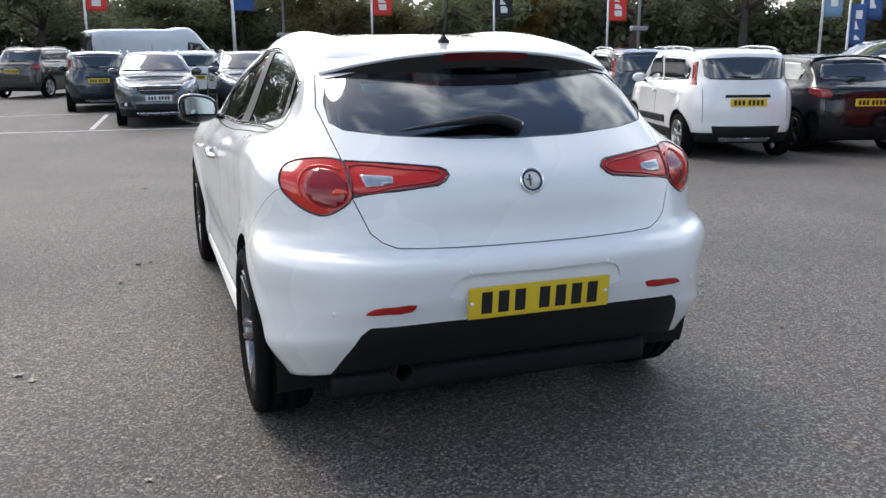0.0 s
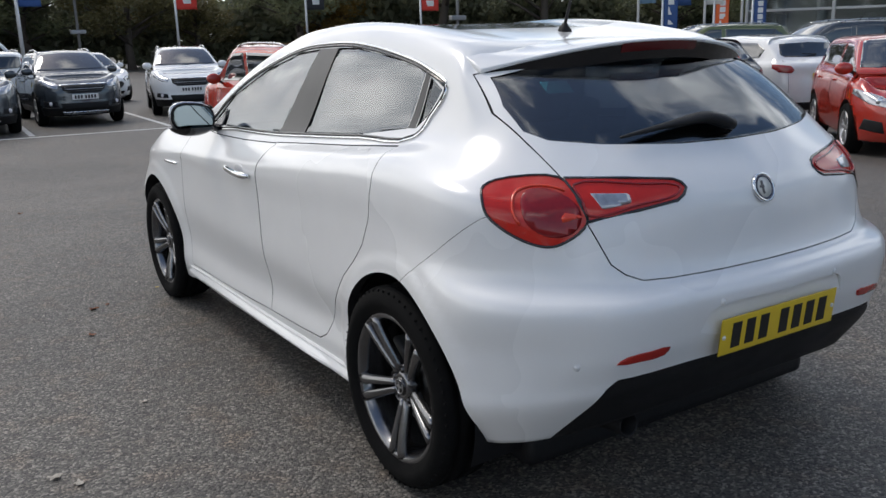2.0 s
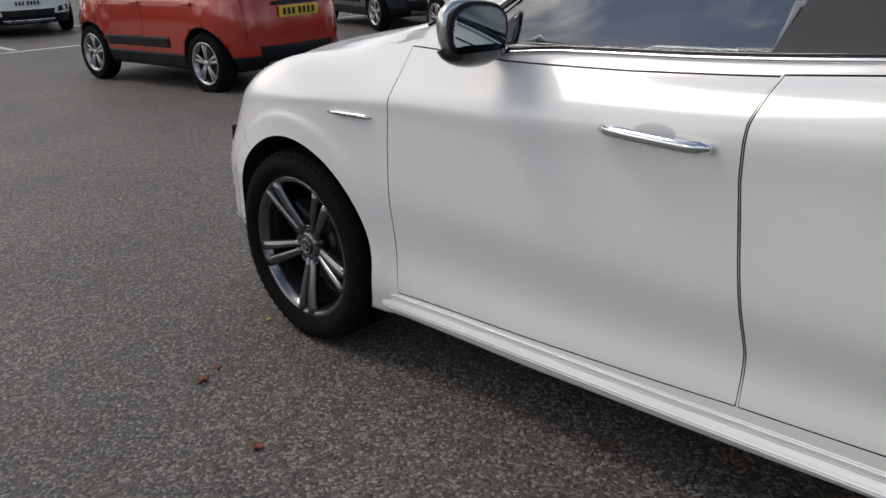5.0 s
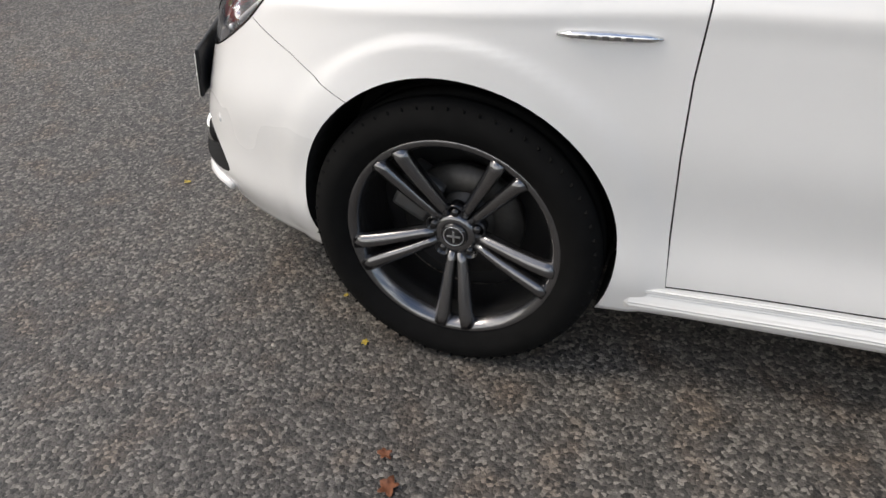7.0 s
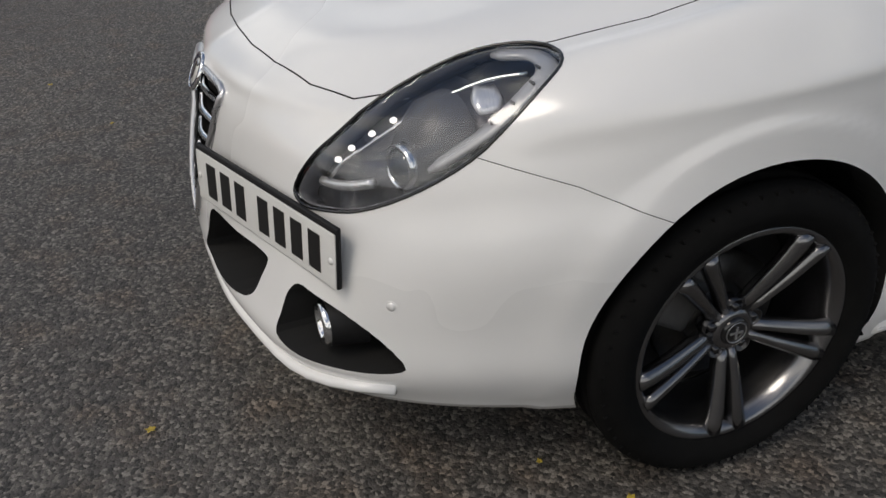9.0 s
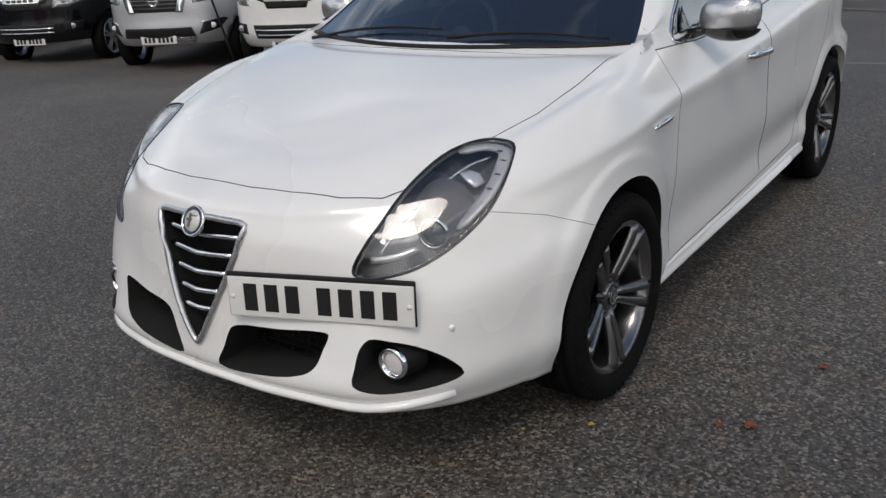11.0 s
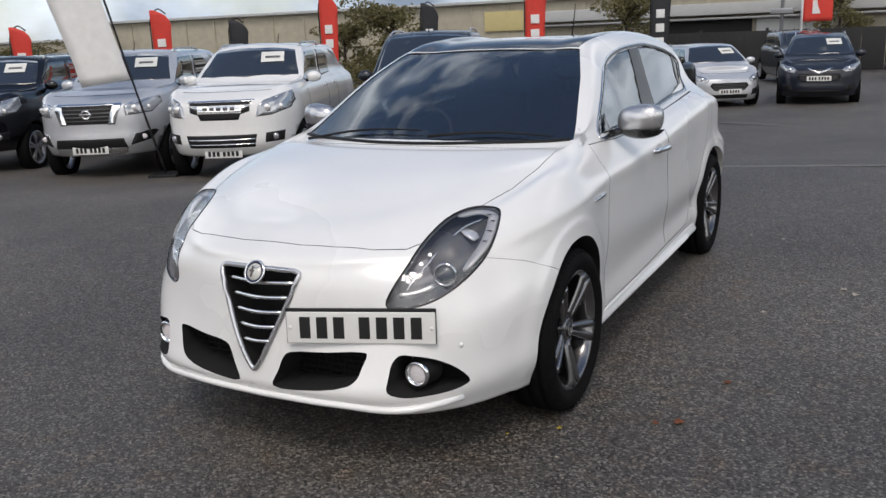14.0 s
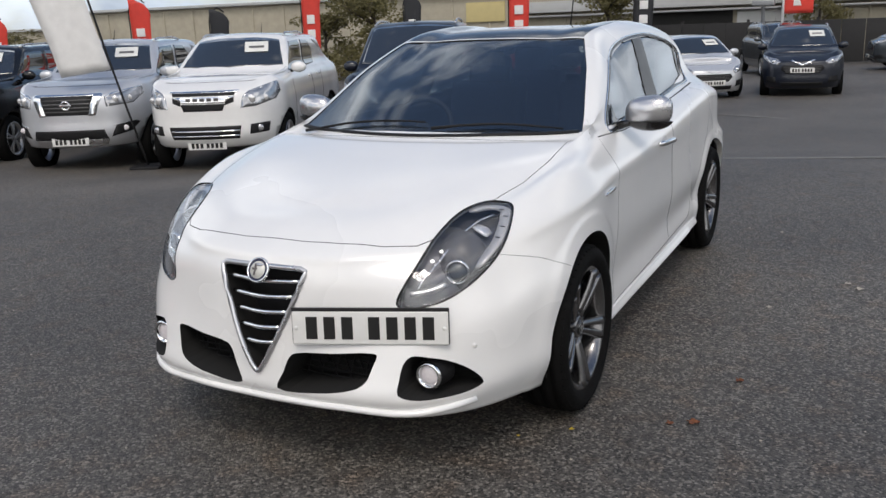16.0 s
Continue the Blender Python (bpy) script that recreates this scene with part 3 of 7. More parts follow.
def both(half):
    """An outline alike on both sides of the middle, from its one half."""
    return list(half) + [(-x, y) for x, y in reversed(half) if x > 1e-6]


def panel_out(name, outline, axis, lo, hi, mat, label="", gap=0.0035, inner=GAP, parent=None):
    """Takes a panel out of the body, with a real joint round it."""
    global body
    me = boolean(body.copy(), prism(outline, axis, lo, hi), "INTERSECT")
    body = boolean(body, prism(grown(outline, gap), axis, lo - 0.001, hi + 0.001), "DIFFERENCE")
    return part(name, skin.dress(me, mat, inner), mat, parent or hatch, label)


def glazed(name, outline, axis, lo, hi, mat, label=""):
    """An opening through the body with a pane set in it."""
    global body
    body = boolean(body, prism(outline, axis, lo, hi), "DIFFERENCE")
    me = boolean(pane_skin.copy(), prism(grown(outline, 0.0015), axis, lo, hi), "INTERSECT")
    pane = part(name, me, mat, hatch, label)
    for p in me.polygons:
        p.use_smooth = True
    pane.visible_shadow = False
    return pane


# glass
for side in (-1, 1):
    lo, hi = sorted((side * 0.45, side * 1.2))
    glazed("side_window", FRONT_GLASS, "x", lo, hi, SIDE_GLASS)
    glazed("side_window", REAR_GLASS, "x", lo, hi, SIDE_GLASS)
    glazed("quarter_window", QUARTER_GLASS, "x", lo, hi, DARK_GLASS)
    panel_out("pillar_cover", PILLAR_SHAPE, "x", lo, hi, PILLAR, "dark grey centre pillar cover", 0.0005)
    panel_out("window_divider", [(.137, 1.291), (.108, 1.279), (.123, 1.119), (.167, 1.116)], "x", lo, hi, PILLAR, "dark divider bar", 0.0005)
glazed("windscreen", both(SCREEN_HALF), "z", 0.95, 1.6, TINT, "large raked tinted windscreen")
glazed("rear_window", both(REAR_PANE_HALF), "y", -1.0, 0.05, DARK_GLASS, "dark privacy-glass rear window")
panel_out("roof_glass", both(ROOF_PANE_HALF), "z", 1.30, 1.6, GLOSS_BLACK, "black glass roof panel", 0.003)

# lamps, cut before the panels they sit in
for side in (-1, 1):
    flip = [(x * side, z) for x, z in TAIL_OUTER]
    outer = panel_out("tail_lamp", flip, "y", -0.9, -0.285, RED_LAMP, "glossy red rear lamp cluster", 0.003)
    inner = panel_out("tailgate_lamp", [(x * side, z) for x, z in TAIL_INNER], "y", -0.9, -0.42, RED_LAMP, "red tailgate lamp with clear reversing lens", 0.003)
    c = np.array([.668, .938])
    ring = [(side * (c[0] + .064 * math.cos(a)), c[1] + .062 * math.sin(a)) for a in np.linspace(0, 2 * math.pi, 28, endpoint=False)]
    core = boolean(thin_skin.copy(), prism(ring, "y", -0.9, -0.31), "INTERSECT")
    core.transform(Matrix.Translation((side * 0.0005, -0.0015, 0)))
    part("lamp_core", core, DEEP_RED, outer, smooth=None)
    rev = [(side * x, z) for x, z in ((.563, .984), (.468, .978), (.463, .974), (.466, .957), (.472, .953), (.545, .944), (.551, .946))]
    clear = boolean(thin_skin.copy(), prism(rev, "y", -0.9, -0.42), "INTERSECT")
    clear.transform(Matrix.Translation((0, -0.002, 0)))
    part("reversing_lens", clear, REV_LENS, inner, "clear reversing lamp lens")
    rim = [(side * x, z) for x, z in ((.590, 1.006), (.42, .998), (.312, .987), (.304, .978), (.330, .962), (.45, .948), (.588, .930), (.592, .97))]
    frame_pts = [skin.on((x, -0.6, z), (0, 1, 0))[0] + Vector((0, -0.002, 0)) for x, z in loop_through(rim, 4)]
    part("lamp_rim", tube(frame_pts, 0.0035, 6, True), DEEP_RED, inner)
    facet = boolean(thin_skin.copy(), prism([(side * x, z) for x, z in ((.652, .927), (.640, .940), (.612, .934), (.600, .928), (.650, .915))], "y", -0.9, -0.31), "INTERSECT")
    facet.transform(Matrix.Translation((side * 0.001, -0.003, 0)))
    part("lamp_facet", facet, FACET_HIGHLIGHT_RED, outer)
    # the lens highlight, made as an arc of lighter red tube
    arc = [(c[0] + (.080 + .004 * q) * math.cos(a), c[1] + (.064 + .006 * q) * math.sin(a)) for q, a in zip(np.linspace(0, 1, 15), np.radians(np.linspace(-25, 128, 15)))]
    arc = [(x, z) for x, z in arc if x > .606]
    part("light_guide", tube([skin.on((side * x, -0.6, z), (0, 1, 0))[0] + Vector((side * .001, -.001, 0)) for x, z in arc], .0045, 6), FACET_HIGHLIGHT_RED, outer)
    seal = [(x, z) for x, z in grown(np.array(TAIL_OUTER), 0.001)]
    part("lamp_seal", tube([skin.on((side * x, -0.6, z), (0, 1, 0))[0] for x, z in seal], .0042, 6, True), GLOSS_BLACK, outer)
    pts = [skin.on((side * x, -0.6, z), (0, 1, 0))[0] for x, z in grown(np.array(TAIL_INNER), 0.002)]
    part("lamp_seal", tube(pts, 0.005, 6, True), GLOSS_BLACK, inner)

LAMP_BAND = material("pale_lamp_band", (.46, .46, .47), .3, metal=.2, coat=.3, grain=.08)
LAMP_WALL = material("grey_lamp_wall", (.20, .20, .21), .25, coat=.3, grain=.1)
# headlamps: a pocket, dark housing, optics and a clear cover
LAMP3 = [(.494, 3.420, .620), (.506, 3.375, .676), (.524, 3.343, .716), (.545, 3.212, .797), (.564, 3.050, .830), (.640, 2.968, .850), (.712, 2.974, .846), (.729, 3.012, .814),
         (.726, 3.110, .722), (.684, 3.212, .654), (.628, 3.325, .617), (.570, 3.384, .606), (.520, 3.414, .603)]
for side in (-1, 1):
    way = Vector((side * 0.50, 0.72, 0.48)).normalized()
    ax = way.cross(Vector((0, 0, 1))).normalized()
    up = ax.cross(way)
    frame3 = Matrix((ax, up, way)).transposed()
    pts = [frame3.inverted() @ Vector((x * side, y, z)) for x, y, z in LAMP3]
    flat = loop_through([(p.x, p.y) for p in pts], 4)
    depth = float(np.mean([p.z for p in pts]))
    cover = boolean(boolean(hatch_solid.copy(), moved_in(hatch_solid, 0.004), "DIFFERENCE"), prism(flat, frame3, depth - 0.30, depth + 0.3), "INTERSECT")
    housing = boolean(moved_in(hatch_solid, 0.06), prism(grown(flat, -0.004), frame3, depth - 0.16, depth + 0.3), "INTERSECT")
    body = boolean(body, prism(grown(flat, 0.004), frame3, depth - 0.155, depth + 0.3), "DIFFERENCE")
    lamp = part("headlamp", housing, HOUSING, hatch, "large oval headlamp with clear cover and dark housing")
    ring = bmesh.new()
    tops = [skin.on(frame3 @ Vector((q[0], q[1], depth)), -way)[0] for q in grown(flat, -0.0045)]
    rows3 = [[ring.verts.new(q - way * d) for q in tops] for d in (0.008, 0.035, 0.075)]
    for lo3, hi3 in zip(rows3, rows3[1:]):
        for k in range(len(tops)):
            j = (k + 1) % len(tops)
            ring.faces.new((lo3[k], lo3[j], hi3[j], hi3[k]))
    wall = part("lamp_wall", ring, LAMP_WALL, lamp, smooth=True)
    thick = wall.modifiers.new("thick", "SOLIDIFY")
    thick.thickness = 0.002
    cv = part("clear_cover", cover, LENS, lamp)
    cv.visible_shadow = False
    rim_pts = [skin.on(frame3 @ Vector((p[0], p[1], depth)), -way)[0] for p in grown(flat, 0.001)]
    part("lamp_seal", tube(rim_pts, 0.0030, 6, True), GLOSS_BLACK, lamp)

    def inset(x, y, z, by):
        p, n = skin.near((x * side, y, z))
        return p - n * by, n

    p, n = inset(.645, 3.262, .700, 0.032)
    aim = Vector((side * 0.25, 0.95, 0.05)).normalized()
    turn = aim.to_track_quat("Z", "Y").to_matrix().to_4x4()
    bm = lathe([(.040, -.04), (.043, -.005), (.041, .004), (.036, .006), (.034, 0)], "z", 32)
    bmesh.ops.transform(bm, matrix=Matrix.Translation(p) @ turn, verts=bm.verts)
    part("projector_ring", bm, CHROME, lamp)
    part("projector_lens", ball(.034, p - aim * 0.008, (1, 1, .7), turn=turn), material("projector_glass", (.06, .065, .07), .05, coat=.8), lamp)
    bm = lathe([(.115, -.095), (.110, -.05), (.085, -.02), (.062, .0), (.044, .002)], "z", 40)
    bmesh.ops.scale(bm, vec=(.8, 1.0, 1), verts=bm.verts)
    bmesh.ops.transform(bm, matrix=Matrix.Translation(p - aim * .012) @ turn, verts=bm.verts)
    part("projector_shroud", bm, material("lamp_shroud", (.12, .12, .125), .42, metal=.2, grain=.1), lamp)
    for x, y, z in ((.533, 3.353, .695), (.541, 3.326, .723), (.556, 3.290, .747), (.570, 3.249, .771)):
        q, n = inset(x + .008, y, z, 0.028)
        part("daylight_diode", ball(.0068, q, (1, 1, .8)), LED, lamp, "lit white daylight diode")
    trim_pts = [inset(x, y, z, .024)[0] for x, y, z in ((.548, 3.385, .650), (.556, 3.345, .690), (.570, 3.305, .722), (.592, 3.250, .757), (.600, 3.18, .792), (.628, 3.08, .826), (.665, 3.02, .842))]
    part("chrome_divider", tube(loop_through(trim_pts, 4, False), .004, 6), CHROME, lamp)
    # indicator: a stack of curved mirror slats between the shroud and the pale rear band
    for k in range(5):
        f = k / 4
        pts = [inset(.628 + .062 * g, 3.105 - .028 * f + .012 * g, .838 - .052 * g - .004 * f, .030 + .010 * f)[0] for g in np.linspace(0, 1, 6)]
        part("indicator_reflector", tube(pts, [.008, .013, .016, .016, .013, .007], 8, flat=.5), material("lamp_reflector", (.88, .88, .89), .16, metal=.6, grain=.1), lamp)
    out_pts = [inset(x, y, z, .016)[0] for x, y, z in ((.585, 3.045, .834), (.640, 2.992, .850), (.700, 2.997, .843), (.714, 3.03, .812), (.706, 3.10, .742), (.668, 3.195, .680))]
    band_bm = tube(loop_through(out_pts, 4, False), [.010] + [.021] * 19 + [.008], 8, flat=.45)
    part("rear_band", band_bm, LAMP_BAND, lamp, "pale grey band inside the headlamp")
    for x, y, z in ((.690, 3.008, .836), (.706, 3.022, .806), (.706, 3.055, .776), (.700, 3.09, .748)):
        q, n = inset(x, y, z, .005)
        part("band_dash", block((.016, .004, .004), q, .001), GREY_METAL, lamp)
    low_pts = [inset(x, y, z, .03)[0] for x, y, z in ((.525, 3.395, .638), (.56, 3.37, .640), (.60, 3.345, .650), (.63, 3.315, .662))]
    part("lower_reflector", tube(loop_through(low_pts, 3, False), .010, 8), DRL_OFF, lamp)

# grille pocket, lower intakes and fog lamp pockets in the nose
GRILLE = [(-.172, .706), (-.10, .715), (0, .718), (.10, .715), (.172, .706), (.160, .662), (.110, .545), (.055, .435), (.012, .367), (0, .360), (-.012, .367), (-.055, .435), (-.110, .545), (-.160, .662)]
INTAKE = loop_through([(.075, .305), (.100, .365), (.125, .420), (.150, .434), (.28, .440), (.405, .446), (.426, .440), (.415, .400), (.398, .355), (.364, .330), (.22, .306)], 3)
FOG_POCKET = loop_through([(.506, .318), (.506, .366), (.513, .412), (.535, .438), (.58, .435), (.640, .418), (.697, .373), (.726, .318), (.70, .302), (.63, .297), (.55, .299)], 3)
body = boolean(body, prism(GRILLE, "y", 3.37, 3.9), "DIFFERENCE")
for side in (-1, 1):
    body = boolean(body, prism([(side * x, z) for x, z in INTAKE], "y", 3.36, 3.9), "DIFFERENCE")
    body = boolean(body, prism([(side * x, z) for x, z in FOG_POCKET], "y", 3.22, 3.9), "DIFFERENCE")
# plate recess in the tail
RECESS = loop_through([(.372, .470), (.350, .520), (.312, .610), (.296, .645), (.262, .662), (0, .664), (-.262, .662), (-.296, .645), (-.312, .610), (-.350, .520), (-.372, .470), (0, .468)], 3)
body = boolean(body, prism(RECESS, "y", -1.0, -.733), "DIFFERENCE")
panel_out("bonnet", both(BONNET_HALF), "z", 0.73, 1.3, WHITE, "white bonnet", 0.003)
panel_out("tailgate", both(TAILGATE_HALF), "y", -1.0, -0.02, WHITE, "white tailgate under a roof spoiler")
doors = {}
for side in (-1, 1):
    lo, hi = sorted((side * 0.55, side * 1.2))
    doors[side, 0] = panel_out("front_door", FRONT_DOOR, "x", lo, hi, WHITE)
    doors[side, 1] = panel_out("rear_door", REAR_DOOR, "x", lo, hi, WHITE)
panel_out("front_bumper", [(2.70, .10), (2.72, .540), (2.866, .607), (2.997, .669), (3.118, .709), (3.19, .732), (3.20, .90), (3.9, .90), (3.9, .10)], "x", -1.2, 1.2, WHITE, "white front bumper with dark intakes", 0.0015)
panel_out("diffuser", [(-.71, .10), (-.672, .300), (-.640, .380), (-.598, .470), (-.570, .496), (-.3, .500), (0, .501), (.3, .500), (.570, .496), (.598, .470), (.640, .380), (.672, .300), (.71, .10)],
          "y", -1.0, -0.40, BLACK_TRIM, "black plastic rear diffuser", 0.001)
panel_out("rear_bumper", [(.02, .10), (.02, .615), (-.098, .704), (-.272, .83), (-.392, .921), (-.46, .955), (-1.2, .955), (-1.2, .10)], "x", -1.2, 1.2, WHITE, "white rear bumper", 0.0015, inner=WHITE)
part("body", skin.dress(body, WHITE, GAP), WHITE, hatch, "white painted body shell")

# wheel arch liners, underbody
for hub_y, hub_z in HUBS:
    for side in (-1, 1):
        ay, az, ar = ARCHES[hub_y]
        bm = lathe([(ar - .006, side * .60), (ar + .001, side * .84)], "x", 64)
        bmesh.ops.translate(bm, vec=(0, ay, az), verts=bm.verts)
        bmesh.ops.delete(bm, geom=[f for f in bm.faces if f.calc_center_median().z < 0.2], context="FACES")
        part("arch_liner", bm, BLACK_TRIM, hatch)
part("underbody", block((1.3, 3.6, 0.10), (0, 1.4, 0.19), 0.03), BLACK_TRIM, hatch, "dark underbody")
# plain black slab added under the nose to keep the shade there dark
part("front_axle_shadow_tray", block((1.0, 0.5, 0.06), (0, 3.1, 0.20), 0.02), BLACK_TRIM, hatch)

# sills
for side in (-1, 1):
    # ledge, slanting face, a blade that grows towards the tail, and the turn under
    bm = bmesh.new()
    stations = [(2.270, .0, -.044), (2.25, .0, -.044), (1.9, .25, -.032), (1.3, .6, -.013), (.80, .95, -.005), (.60, 1, -.003), (.52, .25, -.003), (.375, .35, -.003), (.345, .3, -.003)]
    rings = []
    for y, blade, lift in stations:
        prof = [(.840, .280), (.862, .276), (.864, .268), (.855, .258), (.862 + .010 * blade, .240), (.864 + .012 * blade, .232), (.858 + .006 * blade, .216), (.80, .200), (.80, .276)]
        pinch = .985 if y > 2.26 else 1
        rings.append([bm.verts.new((side * x * pinch, y, z + lift)) for x, z in prof])
    for a, b in zip(rings, rings[1:]):
        for k in range(len(prof)):
            bm.faces.new((a[k], a[(k + 1) % len(prof)], b[(k + 1) % len(prof)], b[k]))
    bm.faces.new(rings[0]); bm.faces.new(rings[-1])
    bmesh.ops.recalc_face_normals(bm, faces=bm.faces)
    bmesh.ops.bevel(bm, geom=[e for e in bm.edges if abs(e.verts[0].co.y - e.verts[1].co.y) > .02], offset=.004, segments=2, affect="EDGES")
    part("side_skirt", bm, WHITE, hatch, "white side skirt", smooth=False)

# window trim, handles, mirrors
MIRROR = material("mirror", (.36, .43, .44), .03, metal=1.0)
for side in (-1, 1):
    pts = []
    for y, z in DLO:
        p, n = skin.on((side * .7, y, z), (-side, 0, 0))
        pts.append(p + n * 0.001)
    part("window_trim", tube(pts, 0.0062, 6, True), CHROME, hatch, "chrome strip round the side windows")
    pts2 = [skin.on((side * .7, y, z), (-side, 0, 0))[0] for y, z in grown(np.array(DLO), -0.010)]
    part("window_seal", tube(pts2, 0.007, 6, True, flat=.8), GLOSS_BLACK, hatch)
    # door handle with its cup
    p, n = skin.on((side * .85, 1.315, .862), (-side, 0, 0))
    turn = Matrix.Rotation(radians(2.5), 4, "X")
    bm = tube(loop_through([(side * .004, .135, -.006), (side * .022, .10, -.002), (side * .033, .0, .002), (side * .030, -.09, .003), (side * .006, -.135, .002)], 4, False), [.009] * 2 + [.0125] * 13 + [.009] * 2, 10, flat=1.15)
    bmesh.ops.transform(bm, matrix=Matrix.Translation(p) @ turn, verts=bm.verts)
    part("handle", bm, CHROME, doors[side, 0], "chrome pull handle")
    # the cup's shade is put into its colour: a greyer copy of the body white
    bm = ball(.05, (0, 0, 0), (.10, 1.25, .60))
    bmesh.ops.transform(bm, matrix=Matrix.Translation(p + n * -.003), verts=bm.verts)
    part("handle_cup", bm, material("shaded_cup_paint", (.55, .55, .55), .3, coat=.5), doors[side, 0])
    # badge strip on the wing
    a, na = skin.on((side * .87, 2.418, .772), (-side, 0, 0))
    b, nb = skin.on((side * .87, 2.232, .772), (-side, 0, 0))
    strip = [a, a.lerp(b, .15), a.lerp(b, .5), a.lerp(b, .85), b]
    part("wing_badge", tube([q + na * .003 for q in strip], [.003, .008, .0095, .008, .003], 8, flat=1.0), CHROME, hatch, "slim chrome wing badge")
    bars = bmesh.new()
    for k in range(5):
        q = a.lerp(b, .25 + .11 * k) + na * .0125
        block((.002, .012, .006), q, bm=bars)
    part("badge_lettering", bars, GREY_METAL, hatch)
    # mirror
    cx, cy, cz = side * .903, 1.800, 1.048
    def squared(bm, half_w, half_h, power=2.7):
        """Turns a ball of radius 0.1 about the origin into a squared-off oval seen along y."""
        for v in bm.verts:
            x, z = v.co.x / .1, v.co.z / .1
            r, s4 = math.hypot(x, z), (abs(x) ** power + abs(z) ** power) ** (1 / power)
            g = r / s4 if s4 > 1e-6 else 1
            v.co.x, v.co.z = x * g * half_w, z * g * half_h + .10 * x * g * side * half_w
        return bm

    shell_bm = squared(ball(.1, (0, 0, 0), (1, 1, 1), detail=4), .107, .074)
    for v in shell_bm.verts:
        v.co.y = v.co.y * .62 if v.co.y > 0 else v.co.y * .22
    bmesh.ops.translate(shell_bm, vec=(cx, cy, cz), verts=shell_bm.verts)
    mir = part("door_mirror", shell_bm, SATIN, hatch, "satin silver door mirror housing")
    bm = ball(.1, (cx, cy, cz - .012), (1.15, .60, .60), detail=3)
    bmesh.ops.delete(bm, geom=[v for v in bm.verts if v.co.z > cz - .022], context="VERTS")
    bmesh.ops.translate(bm, vec=(0, .002, -.014), verts=bm.verts)
    part("mirror_base", bm, GLOSS_BLACK, mir)
    tip = Matrix.Translation((cx, cy - .019, cz + .002)) @ Matrix.Rotation(radians(7), 4, "X")
    for nm, hw, hh, dy, thick, mat in (("mirror_rim", .103, .069, 0, .06, BLACK_TRIM), ("mirror_glass", .096, .062, -.005, .014, MIRROR)):
        bm = squared(ball(.1, (0, 0, 0), (1, 1, 1), detail=4), hw, hh)
        for v in bm.verts:
            v.co.y = max(-.3, min(.3, v.co.y * 8)) * thick / 3
        bmesh.ops.transform(bm, matrix=tip @ Matrix.Translation((0, dy, 0)), verts=bm.verts)
        part(nm, bm, mat, mir, smooth=False)
    foot, nf = skin.on((side * .75, 1.835, .985), (-side, 0, 0))
    part("mirror_arm", tube([foot, (cx - side * .075, cy + .01, cz - .045), (cx - side * .03, cy, cz - .035)], [.028, .024, .02], 10, flat=.7), GLOSS_BLACK, mir)
    tri = [(1.905, .992), (1.80, 1.078), (1.795, 1.002)]
    me = boolean(thin_skin.copy(), prism(tri, "x", *sorted((side * .45, side * 1.2))), "INTERSECT")
    me.transform(Matrix.Translation((side * .004, 0, .002)))
    part("mirror_corner", me, GLOSS_BLACK, hatch)

# roof spoiler, brake lamp, aerial, rear wiper
top, cols = [], 25
bm = bmesh.new()
rows = []
for k in range(cols):
    s = -1 + 2 * k / (cols - 1)
    x = .592 * s
    drop = .075 * abs(s) ** 2.2
    back = -.265 + .165 * abs(s) ** 2.6
    zb = 1.376 - drop * 1.0
    ring = []
    for yy, zz in ((.10 - .06 * s * s, None), (back * .4 + .02, None), (back, zb), (back + .004, zb - .012), (back * .55 + .03, zb - .026), (.06, zb - .01)):
        if zz is None:
            p, n = skin.on((x, yy, 1.5), (0, 0, -1))
            zz = max(p.z + .0035, zb + .004) if yy < .02 else p.z - .004
        ring.append(bm.verts.new((x, yy, zz)))
    rows.append(ring)
for a, b in zip(rows, rows[1:]):
    for k in range(6):
        bm.faces.new((a[k], a[(k + 1) % 6], b[(k + 1) % 6], b[k]))
bm.faces.new(rows[0]); bm.faces.new(rows[-1])
bmesh.ops.recalc_face_normals(bm, faces=bm.faces)
spoiler = part("roof_spoiler", bm, WHITE, hatch, "white roof spoiler over the rear window", smooth=True)
bev = spoiler.modifiers.new("soft", "BEVEL")
bev.width, bev.segments, bev.limit_method, bev.angle_limit = .006, 3, "ANGLE", radians(40)
def spoiler_edge(x, inset, dz):
    s = abs(x) / .592
    return (x, -.265 + .165 * s ** 2.6 + inset, 1.376 - .075 * s ** 2.2 + dz)


def band(x0, x1, top, low, y0, y1, n=25):
    """A curved upright band below the spoiler's edge."""
    bm = bmesh.new()
    rows = []
    for x in np.linspace(x0, x1, n):
        rows.append([bm.verts.new(spoiler_edge(x, yy, zz)) for yy, zz in ((y0, top), (y0 + .012, low), (y1 + .012, low), (y1, top))])
    for a, b in zip(rows, rows[1:]):
        for k in range(4):
            bm.faces.new((a[k], a[(k + 1) % 4], b[(k + 1) % 4], b[k]))
    bm.faces.new(rows[0]); bm.faces.new(rows[-1])
    bmesh.ops.recalc_face_normals(bm, faces=bm.faces)
    return bm


